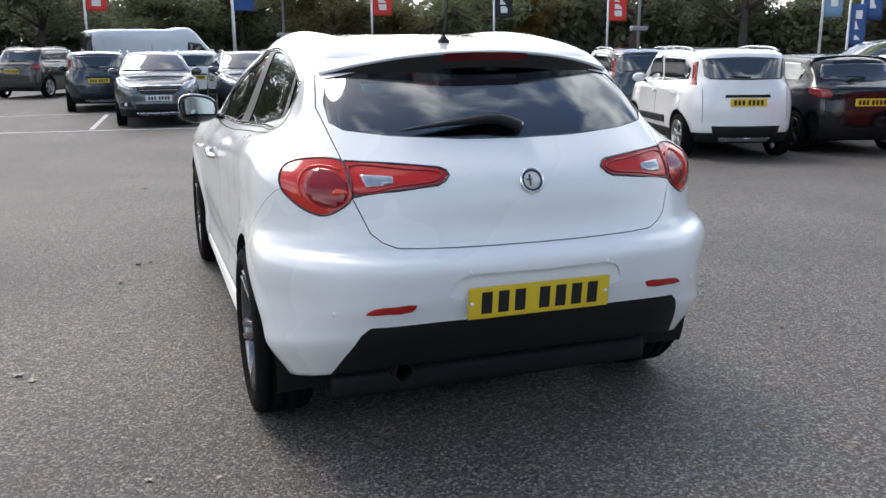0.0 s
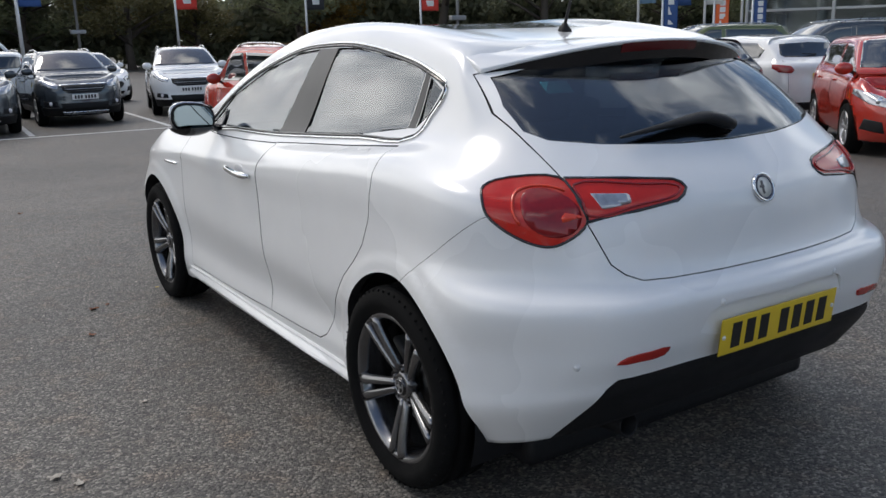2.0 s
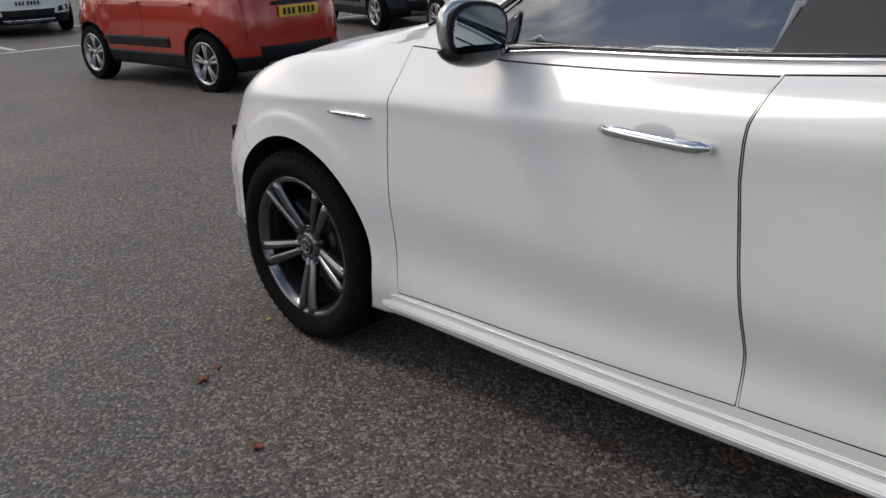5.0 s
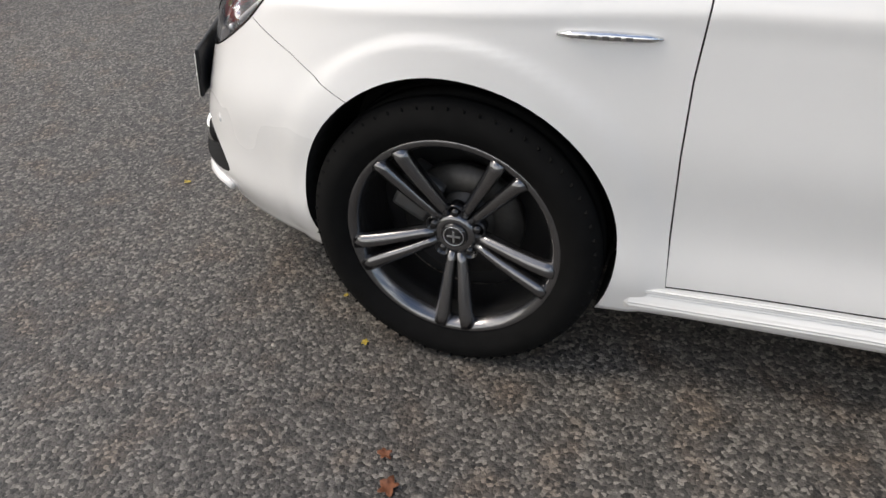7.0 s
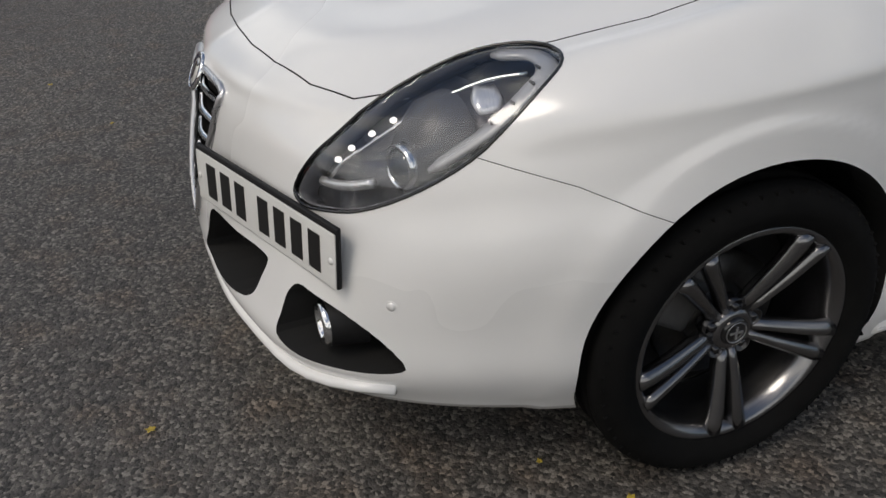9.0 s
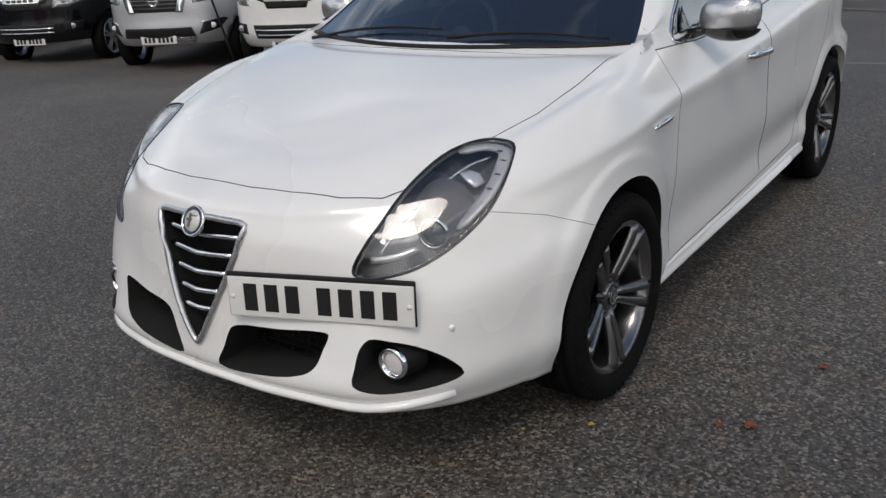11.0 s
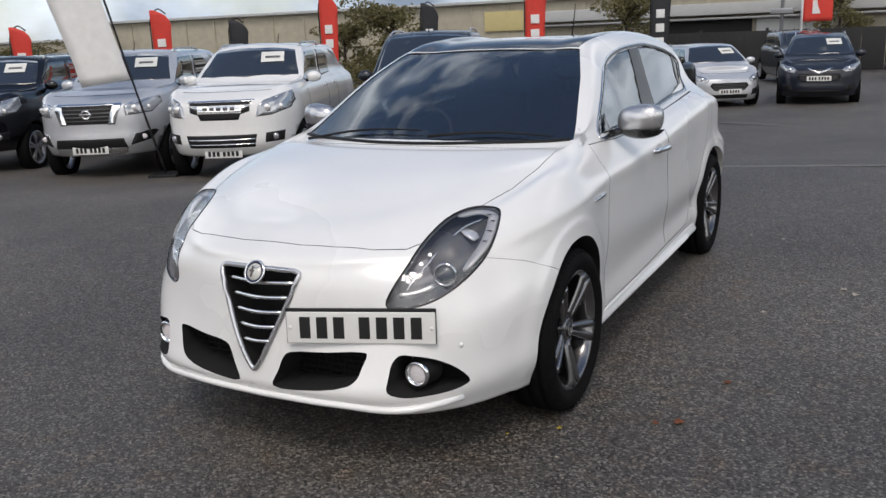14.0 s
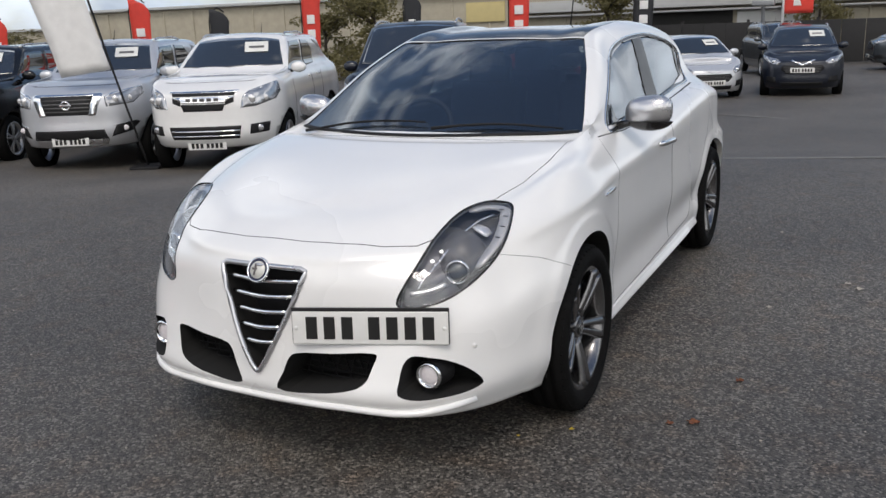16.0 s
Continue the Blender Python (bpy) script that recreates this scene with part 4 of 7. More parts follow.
DARK_BRAKE = material("unlit_brake_lens", (.10, .006, .008), .15, coat=.5, grain=.1)
part("spoiler_band", band(-.578, .578, -.012, -.062, .008, .05), GLOSS_BLACK, spoiler, "black band under the spoiler edge", smooth=False)
part("high_brake_lamp", band(-.165, .165, -.008, -.036, .001, .02, 9), DARK_BRAKE, spoiler, "dark red high brake lamp", smooth=False)
p, n = skin.on((0, .21, 1.5), (0, 0, -1))
aerial = part("aerial", lathe([(.026, -.004), (.024, .008), (.014, .020), (.008, .030), (0, .032)], "z", 20), BLACK_TRIM, hatch, "black roof aerial", Matrix.Translation(p))
part("aerial_rod", tube([(0, 0, .02), (.0, -.035, .12), (.0, -.075, .235)], [.006, .0045, .003], 8), BLACK_TRIM, aerial)
wip = []
for x, z in ((.015, 1.105), (-.06, 1.128), (-.20, 1.122), (-.33, 1.108), (-.40, 1.098)):
    q, n = skin.on((x, -.5, z), (0, 1, 0))
    wip.append(q + n * .022)
wiper = part("rear_wiper", tube(loop_through(wip, 5, False), [.026, .030, .032, .031, .030, .029, .027, .025, .023, .021, .019, .017, .015, .013, .012, .011, .010, .009, .008, .007, .005], 10, flat=.62), BLACK_TRIM, hatch, "black rear wiper arm")
q, n = skin.on((.012, -.5, 1.108), (0, 1, 0))
part("wiper_pivot", lathe([(0, .03), (.014, .029), (.016, .022), (.016, 0)], "z", 20), GLOSS_BLACK, wiper, at=Matrix.Translation(q) @ n.to_track_quat("Z", "Y").to_matrix().to_4x4())
# windscreen wipers
for x0, x1, y0, y1 in ((.62, -.05, 2.30, 2.335), (-.10, -.64, 2.38, 2.215)):
    pts = []
    for k in range(9):
        f = k / 8
        q, n = skin.on((x0 + (x1 - x0) * f, y0 + (y1 - y0) * f, 1.3), (0, 0, -1))
        pts.append(q + n * .012)
    part("wiper", tube(pts, [.008, .007, .006, .006, .006, .005, .005, .004, .004], 6), BLACK_TRIM, hatch)
cowl = [skin.on((x, 2.425 - .235 * abs(x / .70) ** 2.1, 1.3), (0, 0, -1))[0] for x in np.linspace(-.70, .70, 21)]
part("cowl", tube(cowl, .016, 6, flat=.55), BLACK_TRIM, hatch, "black scuttle strip below the windscreen")

# nose details
frame_pts = [skin.on((x, 3.6, z), (0, -1, 0))[0] + Vector((0, .002, 0)) for x, z in loop_through(np.array(GRILLE) * (1, 1), 3)]
grille = part("grille_frame", tube(frame_pts, .0095, 8, True), SATIN, hatch, "satin chrome frame of the shield grille")
back_bm = block((.36, .01, .37), (0, 3.385, .54))
part("grille_mesh", back_bm, BLACK_TRIM, grille)
for z, w in ((.664, .150), (.612, .128), (.560, .106), (.508, .082), (.456, .058)):
    pts = []
    for s in np.linspace(-1, 1, 9):
        q, n = skin.on((w * s, 3.6, z), (0, -1, 0))
        pts.append((w * s, q.y - .018 - .004 * (1 - s * s), z + .004 * s * s))
    part("grille_bar", tube(pts, .0092, 8, flat=.9), CHROME, grille, "curved chrome bar")
q, n = skin.on((0, 3.6, .702), (0, -1, 0))
lay = Matrix.Translation(q + n * .004) @ n.to_track_quat("Z", "Y").to_matrix().to_4x4()


def badge(at):
    at = at @ Matrix.Scale(1.16, 4)
    b = part("badge", lathe([(0, -.006), (.037, -.006), (.0385, 0), (.037, .005), (.033, .005), (.0325, .002), (0, .002)], "z", 40), CHROME, hatch, "round chrome badge", at)
    part("badge_field", lathe([(.032, .002), (.032, .0045), (.027, .0048), (.026, .002)], "z", 36), material("badge_blue", (.02, .025, .06), .25, coat=.5), b)
    bm = lathe([(0, .0042), (.0255, .0042), (.026, .002)], "z", 32)
    part("badge_centre", bm, ENAMEL, b)
    bm = block((.006, .034, .003), (-.008, 0, .0050))
    block((.016, .006, .003), (-.010, .002, .0050), bm=bm)
    part("badge_bars", bm, material("badge_dark", (.06, .05, .05), .3, coat=.4), b)
    return b


badge(lay)
q, n = skin.on((0, -.6, .948), (0, 1, 0))
badge(Matrix.Translation(q + n * .004) @ n.to_track_quat("Z", "Y").to_matrix().to_4x4())

for side in (-1, 1):
    # honeycomb bars in the intake, the fog lamp
    bm = bmesh.new()
    for k in range(7):
        block((.36, .006, .004), (side * .25, 3.402 - .004 * k, .315 + .02 * k), bm=bm)
    for k in range(12):
        block((.004, .006, .14), (side * (.09 + .029 * k), 3.397, .375), turn=Matrix.Rotation(radians(18 * (-1) ** k), 4, "Y"), bm=bm)
    part("intake_mesh", bm, BLACK_TRIM, hatch)
    fy = 3.385
    bm = lathe([(.047, .002), (.047, .010), (.041, .016), (.035, .012), (.031, -.004)], "y", 36)
    fog = part("fog_lamp", bm, CHROME, hatch, "round chrome-ringed fog lamp", Matrix.Translation((side * .580, fy, .366)))
    part("fog_housing", lathe([(.060, -.07), (.050, -.02), (.0465, .004)], "y", 28), BLACK_TRIM, fog)
    part("fog_lens", ball(.0315, (0, -.002, 0), (1, .35, 1)), WHITE_LAMP, fog)
    q, n = skin.near((side * .715, 3.30, .452))
    for name, place, nn in (("parking_sensor", q, n),) + tuple(("parking_sensor", *skin.near(v)) for v in ((side * .675, -.63, .545), (side * .25, -.73, .672))):
        part(name, lathe([(0, .0015), (.0085, .0015), (.0088, -.001), (.0105, -.001), (.011, .0012), (.012, .001), (.0122, -.002)], "z", 20), WHITE, hatch, "",
             Matrix.Translation(place) @ nn.to_track_quat("Z", "Y").to_matrix().to_4x4())
    out = loop_through([(side * x, z) for x, z in ((.590, .548), (.563, .568), (.49, .573), (.425, .573), (.440, .550), (.52, .547))], 2)
    me = boolean(thin_skin.copy(), prism(out, "y", -1, -.4), "INTERSECT")
    me.transform(Matrix.Translation((side * .001, -.003, 0)))
    part("reflector", me, REFLECTOR, hatch, "slim red reflector")

# splitter lip along the bottom of the front bumper
lip = []
for x in np.linspace(-.70, .70, 33):
    s = abs(x) / .70
    q, n = skin.on((x, 3.6, .262 - .016 * math.exp(-((s - .72) / .2) ** 2)), (0, -1, 0))
    lip.append(q + Vector((n.x, n.y, 0)) * (.010 * (1 - s ** 6)))
part("front_lip", tube(lip, .016, 8, flat=.8), WHITE, hatch, "white front splitter lip")

# number plates, their letters as plain bars
def plate(name, mat, m, frame_mat=None):
    p = part(name, block((.520, .004, .111), (0, 0, 0), .0035), mat, hatch, "", m)
    if frame_mat:
        part("plate_holder", block((.526, .010, .122), (0, -.006, .006), .004), frame_mat, p)
    for k, x in enumerate((-.187, -.127, -.067, -.007, .083, .143, .203)):
        part("letter_bar", block((.038, .0015, .076), (x - .008, .0025, 0), .0), INK, p)
    part("plate_bolt", lathe([(0, .004), (.006, .003), (.007, 0)], "y", 12), PLATE_W, p, at=Matrix.Translation((-.247, .002, 0)))
    part("plate_bolt", lathe([(0, .004), (.006, .003), (.007, 0)], "y", 12), PLATE_W, p, at=Matrix.Translation((.247, .002, 0)))
    return p


plate("rear_number_plate", PLATE_Y, pose(0, -.752, .566, -6, 0, 180))
plate("front_number_plate", PLATE_W, pose(-.405, 3.457, .533, 4, 0, 19.2), BLACK_TRIM)

# exhaust
part("exhaust", lathe([(.034, -.18), (.036, 0), (.034, .004), (.031, 0), (.030, -.15)], "y", 28), BLACK_TRIM, hatch, "blackened exhaust tailpipe", pose(-.43, -.58, .290, 6, 0, 180))

# cabin
for x in (-.36, .36):
    for y, z in ((1.02, .52), (.28, .54)):
        bm = block((.50, .50, .16), (x, y, z), .05)
        seat = part("seat", bm, CLOTH, hatch, "dark cloth seat")
        part("seat_back", block((.48, .13, .56), (x, y - .26, z + .33), .05, Matrix.Rotation(radians(12), 4, "X")), CLOTH, seat)
        part("headrest", block((.26, .09, .17), (x, y - .34, z + .67), .035, Matrix.Rotation(radians(10), 4, "X")), CLOTH, seat)
dash = part("dashboard", block((1.36, .50, .26), (0, 1.98, .82), .08), CABIN, hatch, "dark dashboard")
bm = lathe([(.178, -.014), (.192, 0), (.178, .014), (.166, 0)], "y", 40, close=True)
block((.34, .02, .045), (0, 0, 0), .008, bm=bm)
ball(.055, (0, 0, 0), (1, .4, 1), bm=bm)
part("steering_wheel", bm, CABIN, hatch, "", pose(.36, 1.62, .92, 24))
part("rear_view_mirror", block((.24, .03, .065), (0, 1.60, 1.29), .012), CABIN, hatch)
part("parcel_shelf", block((1.08, .42, .03), (0, -.22, 1.00), .01), CABIN, hatch)
part("cabin_floor", block((1.5, 2.6, .04), (0, 1.0, .37), .01), CABIN, hatch)
part("door_sticker", block((.10, .002, .05), (-.42, -.245, 1.245), 0, Matrix.Rotation(radians(-50), 4, "X")), material("teal_card", (.06, .34, .38), .5), hatch, "small teal tag in the rear window")


# ---------------------------------------------------------------- wheels
def alloy_wheel(parent, at, steer=0.0, radius=.328, rim_r=.242, width=.215, spokes="double"):
    """Wheel about the x axis, its face towards -x."""
    hub = part("wheel", lathe([(rim_r + .004, .09), (rim_r - .016, .07), (rim_r - .020, -.055), (rim_r - .006, -.075), (rim_r + .006, -.088), (rim_r + .004, -.094), (rim_r - .008, -.094), (rim_r - .016, -.088), (rim_r - .028, -.060), (rim_r - .034, .05)], "x", 64), ALLOY, parent, "gunmetal five-double-spoke alloy wheel with black tyre", at)
    h = width / 2
    prof = [(rim_r, h * .80), (rim_r + .03, h * 1.0), (radius - .03, h * 1.0), (radius - .008, h * .86), (radius, h * .72)]
    for g in (.5, 0, -.5):
        prof += [(radius + .001, h * (g + .07)), (radius - .007, h * (g + .05)), (radius - .007, h * (g - .05)), (radius + .001, h * (g - .07))]
    prof += [(radius, -h * .72), (radius - .008, -h * .86), (radius - .03, -h * 1.0), (rim_r + .036, -h * 1.03), (rim_r + .030, -h * 1.01), (rim_r + .012, -h * .97), (rim_r, -h * .86)]
    tyre = part("tyre", lathe(prof, "x", 72), RUBBER, hub)
    bm = bmesh.new()
    for k in range(60):
        a = 2 * math.pi * k / 60
        block((.032, .004, .007), (-h * .80, 0, 0), bm=bm)
        vs = bm.verts[-8:]
        bmesh.ops.rotate(bm, cent=(-h * .80, 0, 0), matrix=Matrix.Rotation(radians(35), 3, "Z"), verts=vs)
        bmesh.ops.transform(bm, matrix=Matrix.Rotation(a, 4, "X") @ Matrix.Translation((0, 0, radius - .0120)), verts=vs)
    part("tread", bm, RUBBER, tyre)
    for k in range(5):
        base = radians(90 + 180 + 72 * k)
        for s in (-1, 1):
            pts, rad = [], []
            for f in np.linspace(0, 1, 9):
                r = .050 + (rim_r - .008 - .050) * f
                ang = base + s * (radians(15) * (1 - f) ** 1.5 * .5 + radians(4.4) + radians(3.6) * f ** 1.5)
                x = -.050 - .020 * math.sin(f * math.pi * .5) - .020 * f
                pts.append((x, r * math.cos(ang), r * math.sin(ang)))
                rad.append(.0150 + .0080 * f)
            b = bmesh.new()
            rings = []
            for i, p in enumerate(pts):
                p = Vector(p)
                rad_dir = Vector((0, p.y, p.z)).normalized()
                tang = Vector((1, 0, 0)).cross(rad_dir)
                w = rad[i] * .84
                t = .022
                rings.append([b.verts.new(p + tang * (w * u) + Vector((v, 0, 0))) for u, v in ((-1, .008), (-.86, -.001), (-.35 - .20 * s, -.009), (.35 - .20 * s, -.010), (.86, -.001), (1, .008), (.8, t), (-.8, t))])
            for a, c in zip(rings, rings[1:]):
                for j in range(8):
                    b.faces.new((a[j], a[(j + 1) % 8], c[(j + 1) % 8], c[j]))
            b.faces.new(rings[0]); b.faces.new(rings[-1])
            bmesh.ops.recalc_face_normals(b, faces=b.faces)
            part("spoke", b, ALLOY, hub, smooth=True)
    bm = lathe([(.046, -.02), (.050, -.050), (.044, -.060), (.036, -.064), (.030, -.062)], "x", 40)
    part("hub_centre", bm, ALLOY, hub)
    cap = part("centre_cap", lathe([(0, -.070), (.026, -.069), (.030, -.065), (.031, -.058)], "x", 32), GLOSS_BLACK, hub, "black centre cap")
    bm = block((.002, .030, .004), (-.0705, 0, 0))
    block((.002, .004, .030), (-.0705, 0, 0), bm=bm)
    lathe([(.022, -.0705), (.024, -.0705), (.024, -.0695), (.022, -.0695)], "x", 24, bm=bm, close=True)
    part("cap_mark", bm, SATIN, cap)
    for k in range(5):
        a = radians(90 + 72 * k)
        part("wheel_bolt", lathe([(0, -.052), (.008, -.052), (.0085, -.030), (.016, -.028), (.017, -.050), (.019, -.050), (.019, -.02)], "x", 14), GLOSS_BLACK, hub, at=Matrix.Translation((-.008, .052 * math.cos(a), .052 * math.sin(a))))
    part("brake_disc", lathe([(.075, .0), (.140, .0), (.140, .022), (.075, .022), (.070, -.01), (.0, -.01)], "x", 48), DISC, hub)
    part("brake_caliper", block((.06, .09, .11), (.01, .10, .06), .012, Matrix.Rotation(radians(30), 4, "X")), GREY_METAL, hub)
    # black disc added behind the spokes, stands in for the shade inside the wheel
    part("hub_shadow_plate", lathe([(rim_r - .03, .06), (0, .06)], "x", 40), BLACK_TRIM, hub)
    return hub


for hub_y, hub_z in HUBS:
    alloy_wheel(hatch, pose(-.790, hub_y + .004, hub_z))
    alloy_wheel(hatch, pose(.790, hub_y + .004, hub_z, 0, 0, 180))

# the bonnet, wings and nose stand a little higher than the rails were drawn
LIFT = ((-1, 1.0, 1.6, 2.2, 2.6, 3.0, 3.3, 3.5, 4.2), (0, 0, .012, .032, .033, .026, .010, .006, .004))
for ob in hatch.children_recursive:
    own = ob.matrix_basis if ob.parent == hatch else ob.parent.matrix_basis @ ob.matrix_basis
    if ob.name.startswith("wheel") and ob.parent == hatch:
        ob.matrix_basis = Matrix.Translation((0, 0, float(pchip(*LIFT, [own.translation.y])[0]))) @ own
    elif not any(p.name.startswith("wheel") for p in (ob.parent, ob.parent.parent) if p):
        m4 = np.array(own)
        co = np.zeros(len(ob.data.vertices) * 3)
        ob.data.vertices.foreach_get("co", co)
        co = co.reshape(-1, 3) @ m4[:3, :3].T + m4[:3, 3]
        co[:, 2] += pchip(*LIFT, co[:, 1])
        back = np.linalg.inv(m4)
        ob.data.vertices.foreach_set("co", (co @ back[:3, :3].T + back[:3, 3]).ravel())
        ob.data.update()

# ---------------------------------------------------------------- ground
def asphalt():
    m = bpy.data.materials.new("asphalt")
    m.use_nodes = True
    nodes, links = m.node_tree.nodes, m.node_tree.links
    p = nodes["Principled BSDF"]
    co = nodes.new("ShaderNodeTexCoord")
    stones = nodes.new("ShaderNodeTexVoronoi")
    stones.inputs["Scale"].default_value = 112
    fine = nodes.new("ShaderNodeTexNoise")
    fine.inputs["Scale"].default_value, fine.inputs["Detail"].default_value = 220, 4
    wide = nodes.new("ShaderNodeTexNoise")
    wide.inputs["Scale"].default_value, wide.inputs["Detail"].default_value = 0.55, 6
    mid = nodes.new("ShaderNodeTexNoise")
    mid.inputs["Scale"].default_value, mid.inputs["Detail"].default_value = 7, 5
    for n in (stones, fine, wide, mid):
        links.new(co.outputs["Object"], n.inputs["Vector"])
    ramp = nodes.new("ShaderNodeValToRGB")
    e = ramp.color_ramp.elements
    e[0].position, e[0].color = 0.12, (0.013, 0.0125, 0.012, 1)
    e[1].position, e[1].color = 0.92, (0.30, 0.285, 0.262, 1)
    a = e.new(0.40)
    a.color = (0.059, 0.0560, 0.0522, 1)
    b = e.new(0.66)
    b.color = (0.100, 0.0945, 0.087, 1)
    # each stone has a shade of its own, binder dark between them
    shade = nodes.new("ShaderNodeSeparateColor")
    links.new(stones.outputs["Color"], shade.inputs[0])
    blend = nodes.new("ShaderNodeMix")
    blend.inputs[0].default_value = 0.30
    links.new(shade.outputs[0], blend.inputs[2])
    links.new(fine.outputs["Fac"], blend.inputs[3])
    links.new(blend.outputs[0], ramp.inputs[0])
    tint = nodes.new("ShaderNodeValToRGB")
    tint.color_ramp.elements[0].position, tint.color_ramp.elements[0].color = 0.35, (0.78, 0.76, 0.74, 1)
    tint.color_ramp.elements[1].position, tint.color_ramp.elements[1].color = 0.68, (1.20, 1.16, 1.09, 1)
    links.new(wide.outputs["Fac"], tint.inputs[0])
    brown = nodes.new("ShaderNodeValToRGB")
    brown.color_ramp.elements[0].position, brown.color_ramp.elements[0].color = 0.50, (1, 1, 1, 1)
    brown.color_ramp.elements[1].position, brown.color_ramp.elements[1].color = 0.78, (1.12, 0.94, 0.80, 1)
    links.new(mid.outputs["Fac"], brown.inputs[0])
    m1, m2 = nodes.new("ShaderNodeMix"), nodes.new("ShaderNodeMix")
    for mm in (m1, m2):
        mm.data_type, mm.blend_type = "RGBA", "MULTIPLY"
        mm.inputs[0].default_value = 1
    links.new(ramp.outputs[0], m1.inputs[6])
    links.new(tint.outputs[0], m1.inputs[7])
    links.new(m1.outputs[2], m2.inputs[6])
    links.new(brown.outputs[0], m2.inputs[7])
    links.new(m2.outputs[2], p.inputs["Base Color"])
    p.inputs["Roughness"].default_value = 0.62
    p.inputs["Specular IOR Level"].default_value = 0.5
    bump = nodes.new("ShaderNodeBump")
    bump.inputs["Strength"].default_value, bump.inputs["Distance"].default_value = 0.7, 0.004
    add = nodes.new("ShaderNodeMath")
    add.operation = "SUBTRACT"
    links.new(fine.outputs["Fac"], add.inputs[0])
    links.new(stones.outputs["Distance"], add.inputs[1])
    links.new(add.outputs[0], bump.inputs["Height"])
    links.new(bump.outputs[0], p.inputs["Normal"])
    return m


ASPHALT = asphalt()
bm = bmesh.new()
span = [-450, -120, -40, -20, -12] + [k * .75 for k in range(-13, 17)] + [14, 20, 40, 120, 450]
lines = [[bm.verts.new((x, y, ground_z(x, y))) for x in span] for y in span]
for low, high in zip(lines, lines[1:]):
    for k in range(len(span) - 1):
        bm.faces.new((low[k], low[k + 1], high[k + 1], high[k])).smooth = True
tagged(part("ground", bm, ASPHALT), "grey weathered asphalt of a car park", "ground", kind="structure")

PAINT = material("worn_road_paint", (0.55, 0.55, 0.53), 0.7, grain=0.35, grain_scale=18)
TAR = material("dark_tar_patch", (0.040, 0.039, 0.038), 0.75, grain=0.3, grain_scale=30, bump=0.4, bump_scale=250)
LEAF_Y = material("yellow_leaf", (0.42, 0.31, 0.04), 0.6, grain=0.3, grain_scale=120)
LEAF_B = material("brown_leaf", (0.16, 0.055, 0.022), 0.7, grain=0.4, grain_scale=120)
STONE = material("pale_pebble", (0.42, 0.38, 0.32), 0.7, grain=0.2, grain_scale=100)


def strip(name, x0, y0, x1, y1, w, mat, label):
    """A thin painted strip along the ground."""
    d = Vector((x1 - x0, y1 - y0, 0))
    bm = block((w, d.length, 0.004), (0, 0, 0))
    mid = ((x0 + x1) / 2, (y0 + y1) / 2)
    ob = part(name, bm, mat, at=Matrix.Translation((*mid, ground_z(*mid) + 0.002)) @ Matrix.Rotation(-math.atan2(d.x, d.y), 4, "Z"))
    return tagged(ob, label, "road marking", "bay lines", "structure")


strip("bay_line", -14, 16.6, 30, 13.0, 0.10, PAINT, "worn white painted line across the asphalt")
strip("bay_line", -14, 20.0, -1.5, 20.9, 0.10, PAINT, "worn white painted line across the asphalt")
for x in (-2.12, .18, 2.75, 5.2):
    strip("bay_line", x, 15.75 - .08 * x, x + .20, 20.4, 0.10, PAINT, "worn white bay line between parked cars")
FAINT = material("faint_road_paint", (.17, .165, .155), .7, grain=.45, grain_scale=14)
strip("bay_line", 2.2, -11.9, -2.6, -10.1, 0.08, FAINT, "almost worn away painted line on the asphalt")
strip("bay_line", 2.4, -3.6, -2.4, -4.9, 0.07, FAINT, "almost worn away painted line on the asphalt")
strip("bay_line", .38, -7.75, 3.6, -6.9, 0.08, PAINT, "worn white painted line across the asphalt")


def leaf(x, y, mat, size, label, turn):
    bm = bmesh.new()
    bmesh.ops.create_grid(bm, x_segments=6, y_segments=6, size=1)
    for v in bm.verts:
        a, b = v.co.x, v.co.y
        r = max(abs(a), abs(b))
        ang = math.atan2(b, a)
        edge = (.75 + .22 * math.cos(5 * ang)) * size
        ln = math.hypot(a, b) or 1
        v.co = Vector((a / ln * r * edge, b / ln * r * edge * .8, 0.004 + .30 * size * (r * r) * (.6 + .4 * math.sin(3 * ang + turn))))
    ob = part("fallen_leaf", bm, mat, at=pose(x, y, ground_z(x, y), 0, 0, math.degrees(turn)), smooth=True)
    sol = ob.modifiers.new("thick", "SOLIDIFY")
    sol.thickness = 0.0008
    return tagged(ob, label, "leaf", "fallen leaves")


for k, (x, y, s) in enumerate(((-.895, 2.865, .013), (-.30, 3.757, .014), (-.73, 2.99, .009), (2.34, 3.97, .014), (1.70, 3.73, .012), (-1.81, .70, .028), (-1.75, .61, .024), (-1.29, -.49, .016), (-1.07, -.55, .013))):
    leaf(x, y, LEAF_Y if k < 5 else STONE, s, "small yellow fallen leaf on the asphalt" if k < 5 else "pale dried leaf on the asphalt", k * 1.3)
for k, (x, y, s) in enumerate(((-1.30, 2.64, .030), (-1.40, 2.18, .024), (-1.22, 2.68, .020), (-1.40, 1.17, .018), (5.0, 2.4, .02), (1.77, .08, .016), (1.22, -.73, .012), (-1.2, 6.4, .03))):
    leaf(x, y, LEAF_B if k != 3 else STONE, s, "curled brown fallen leaf on the asphalt", k * 2.1)
grit = bmesh.new()
rng = random.Random(4)
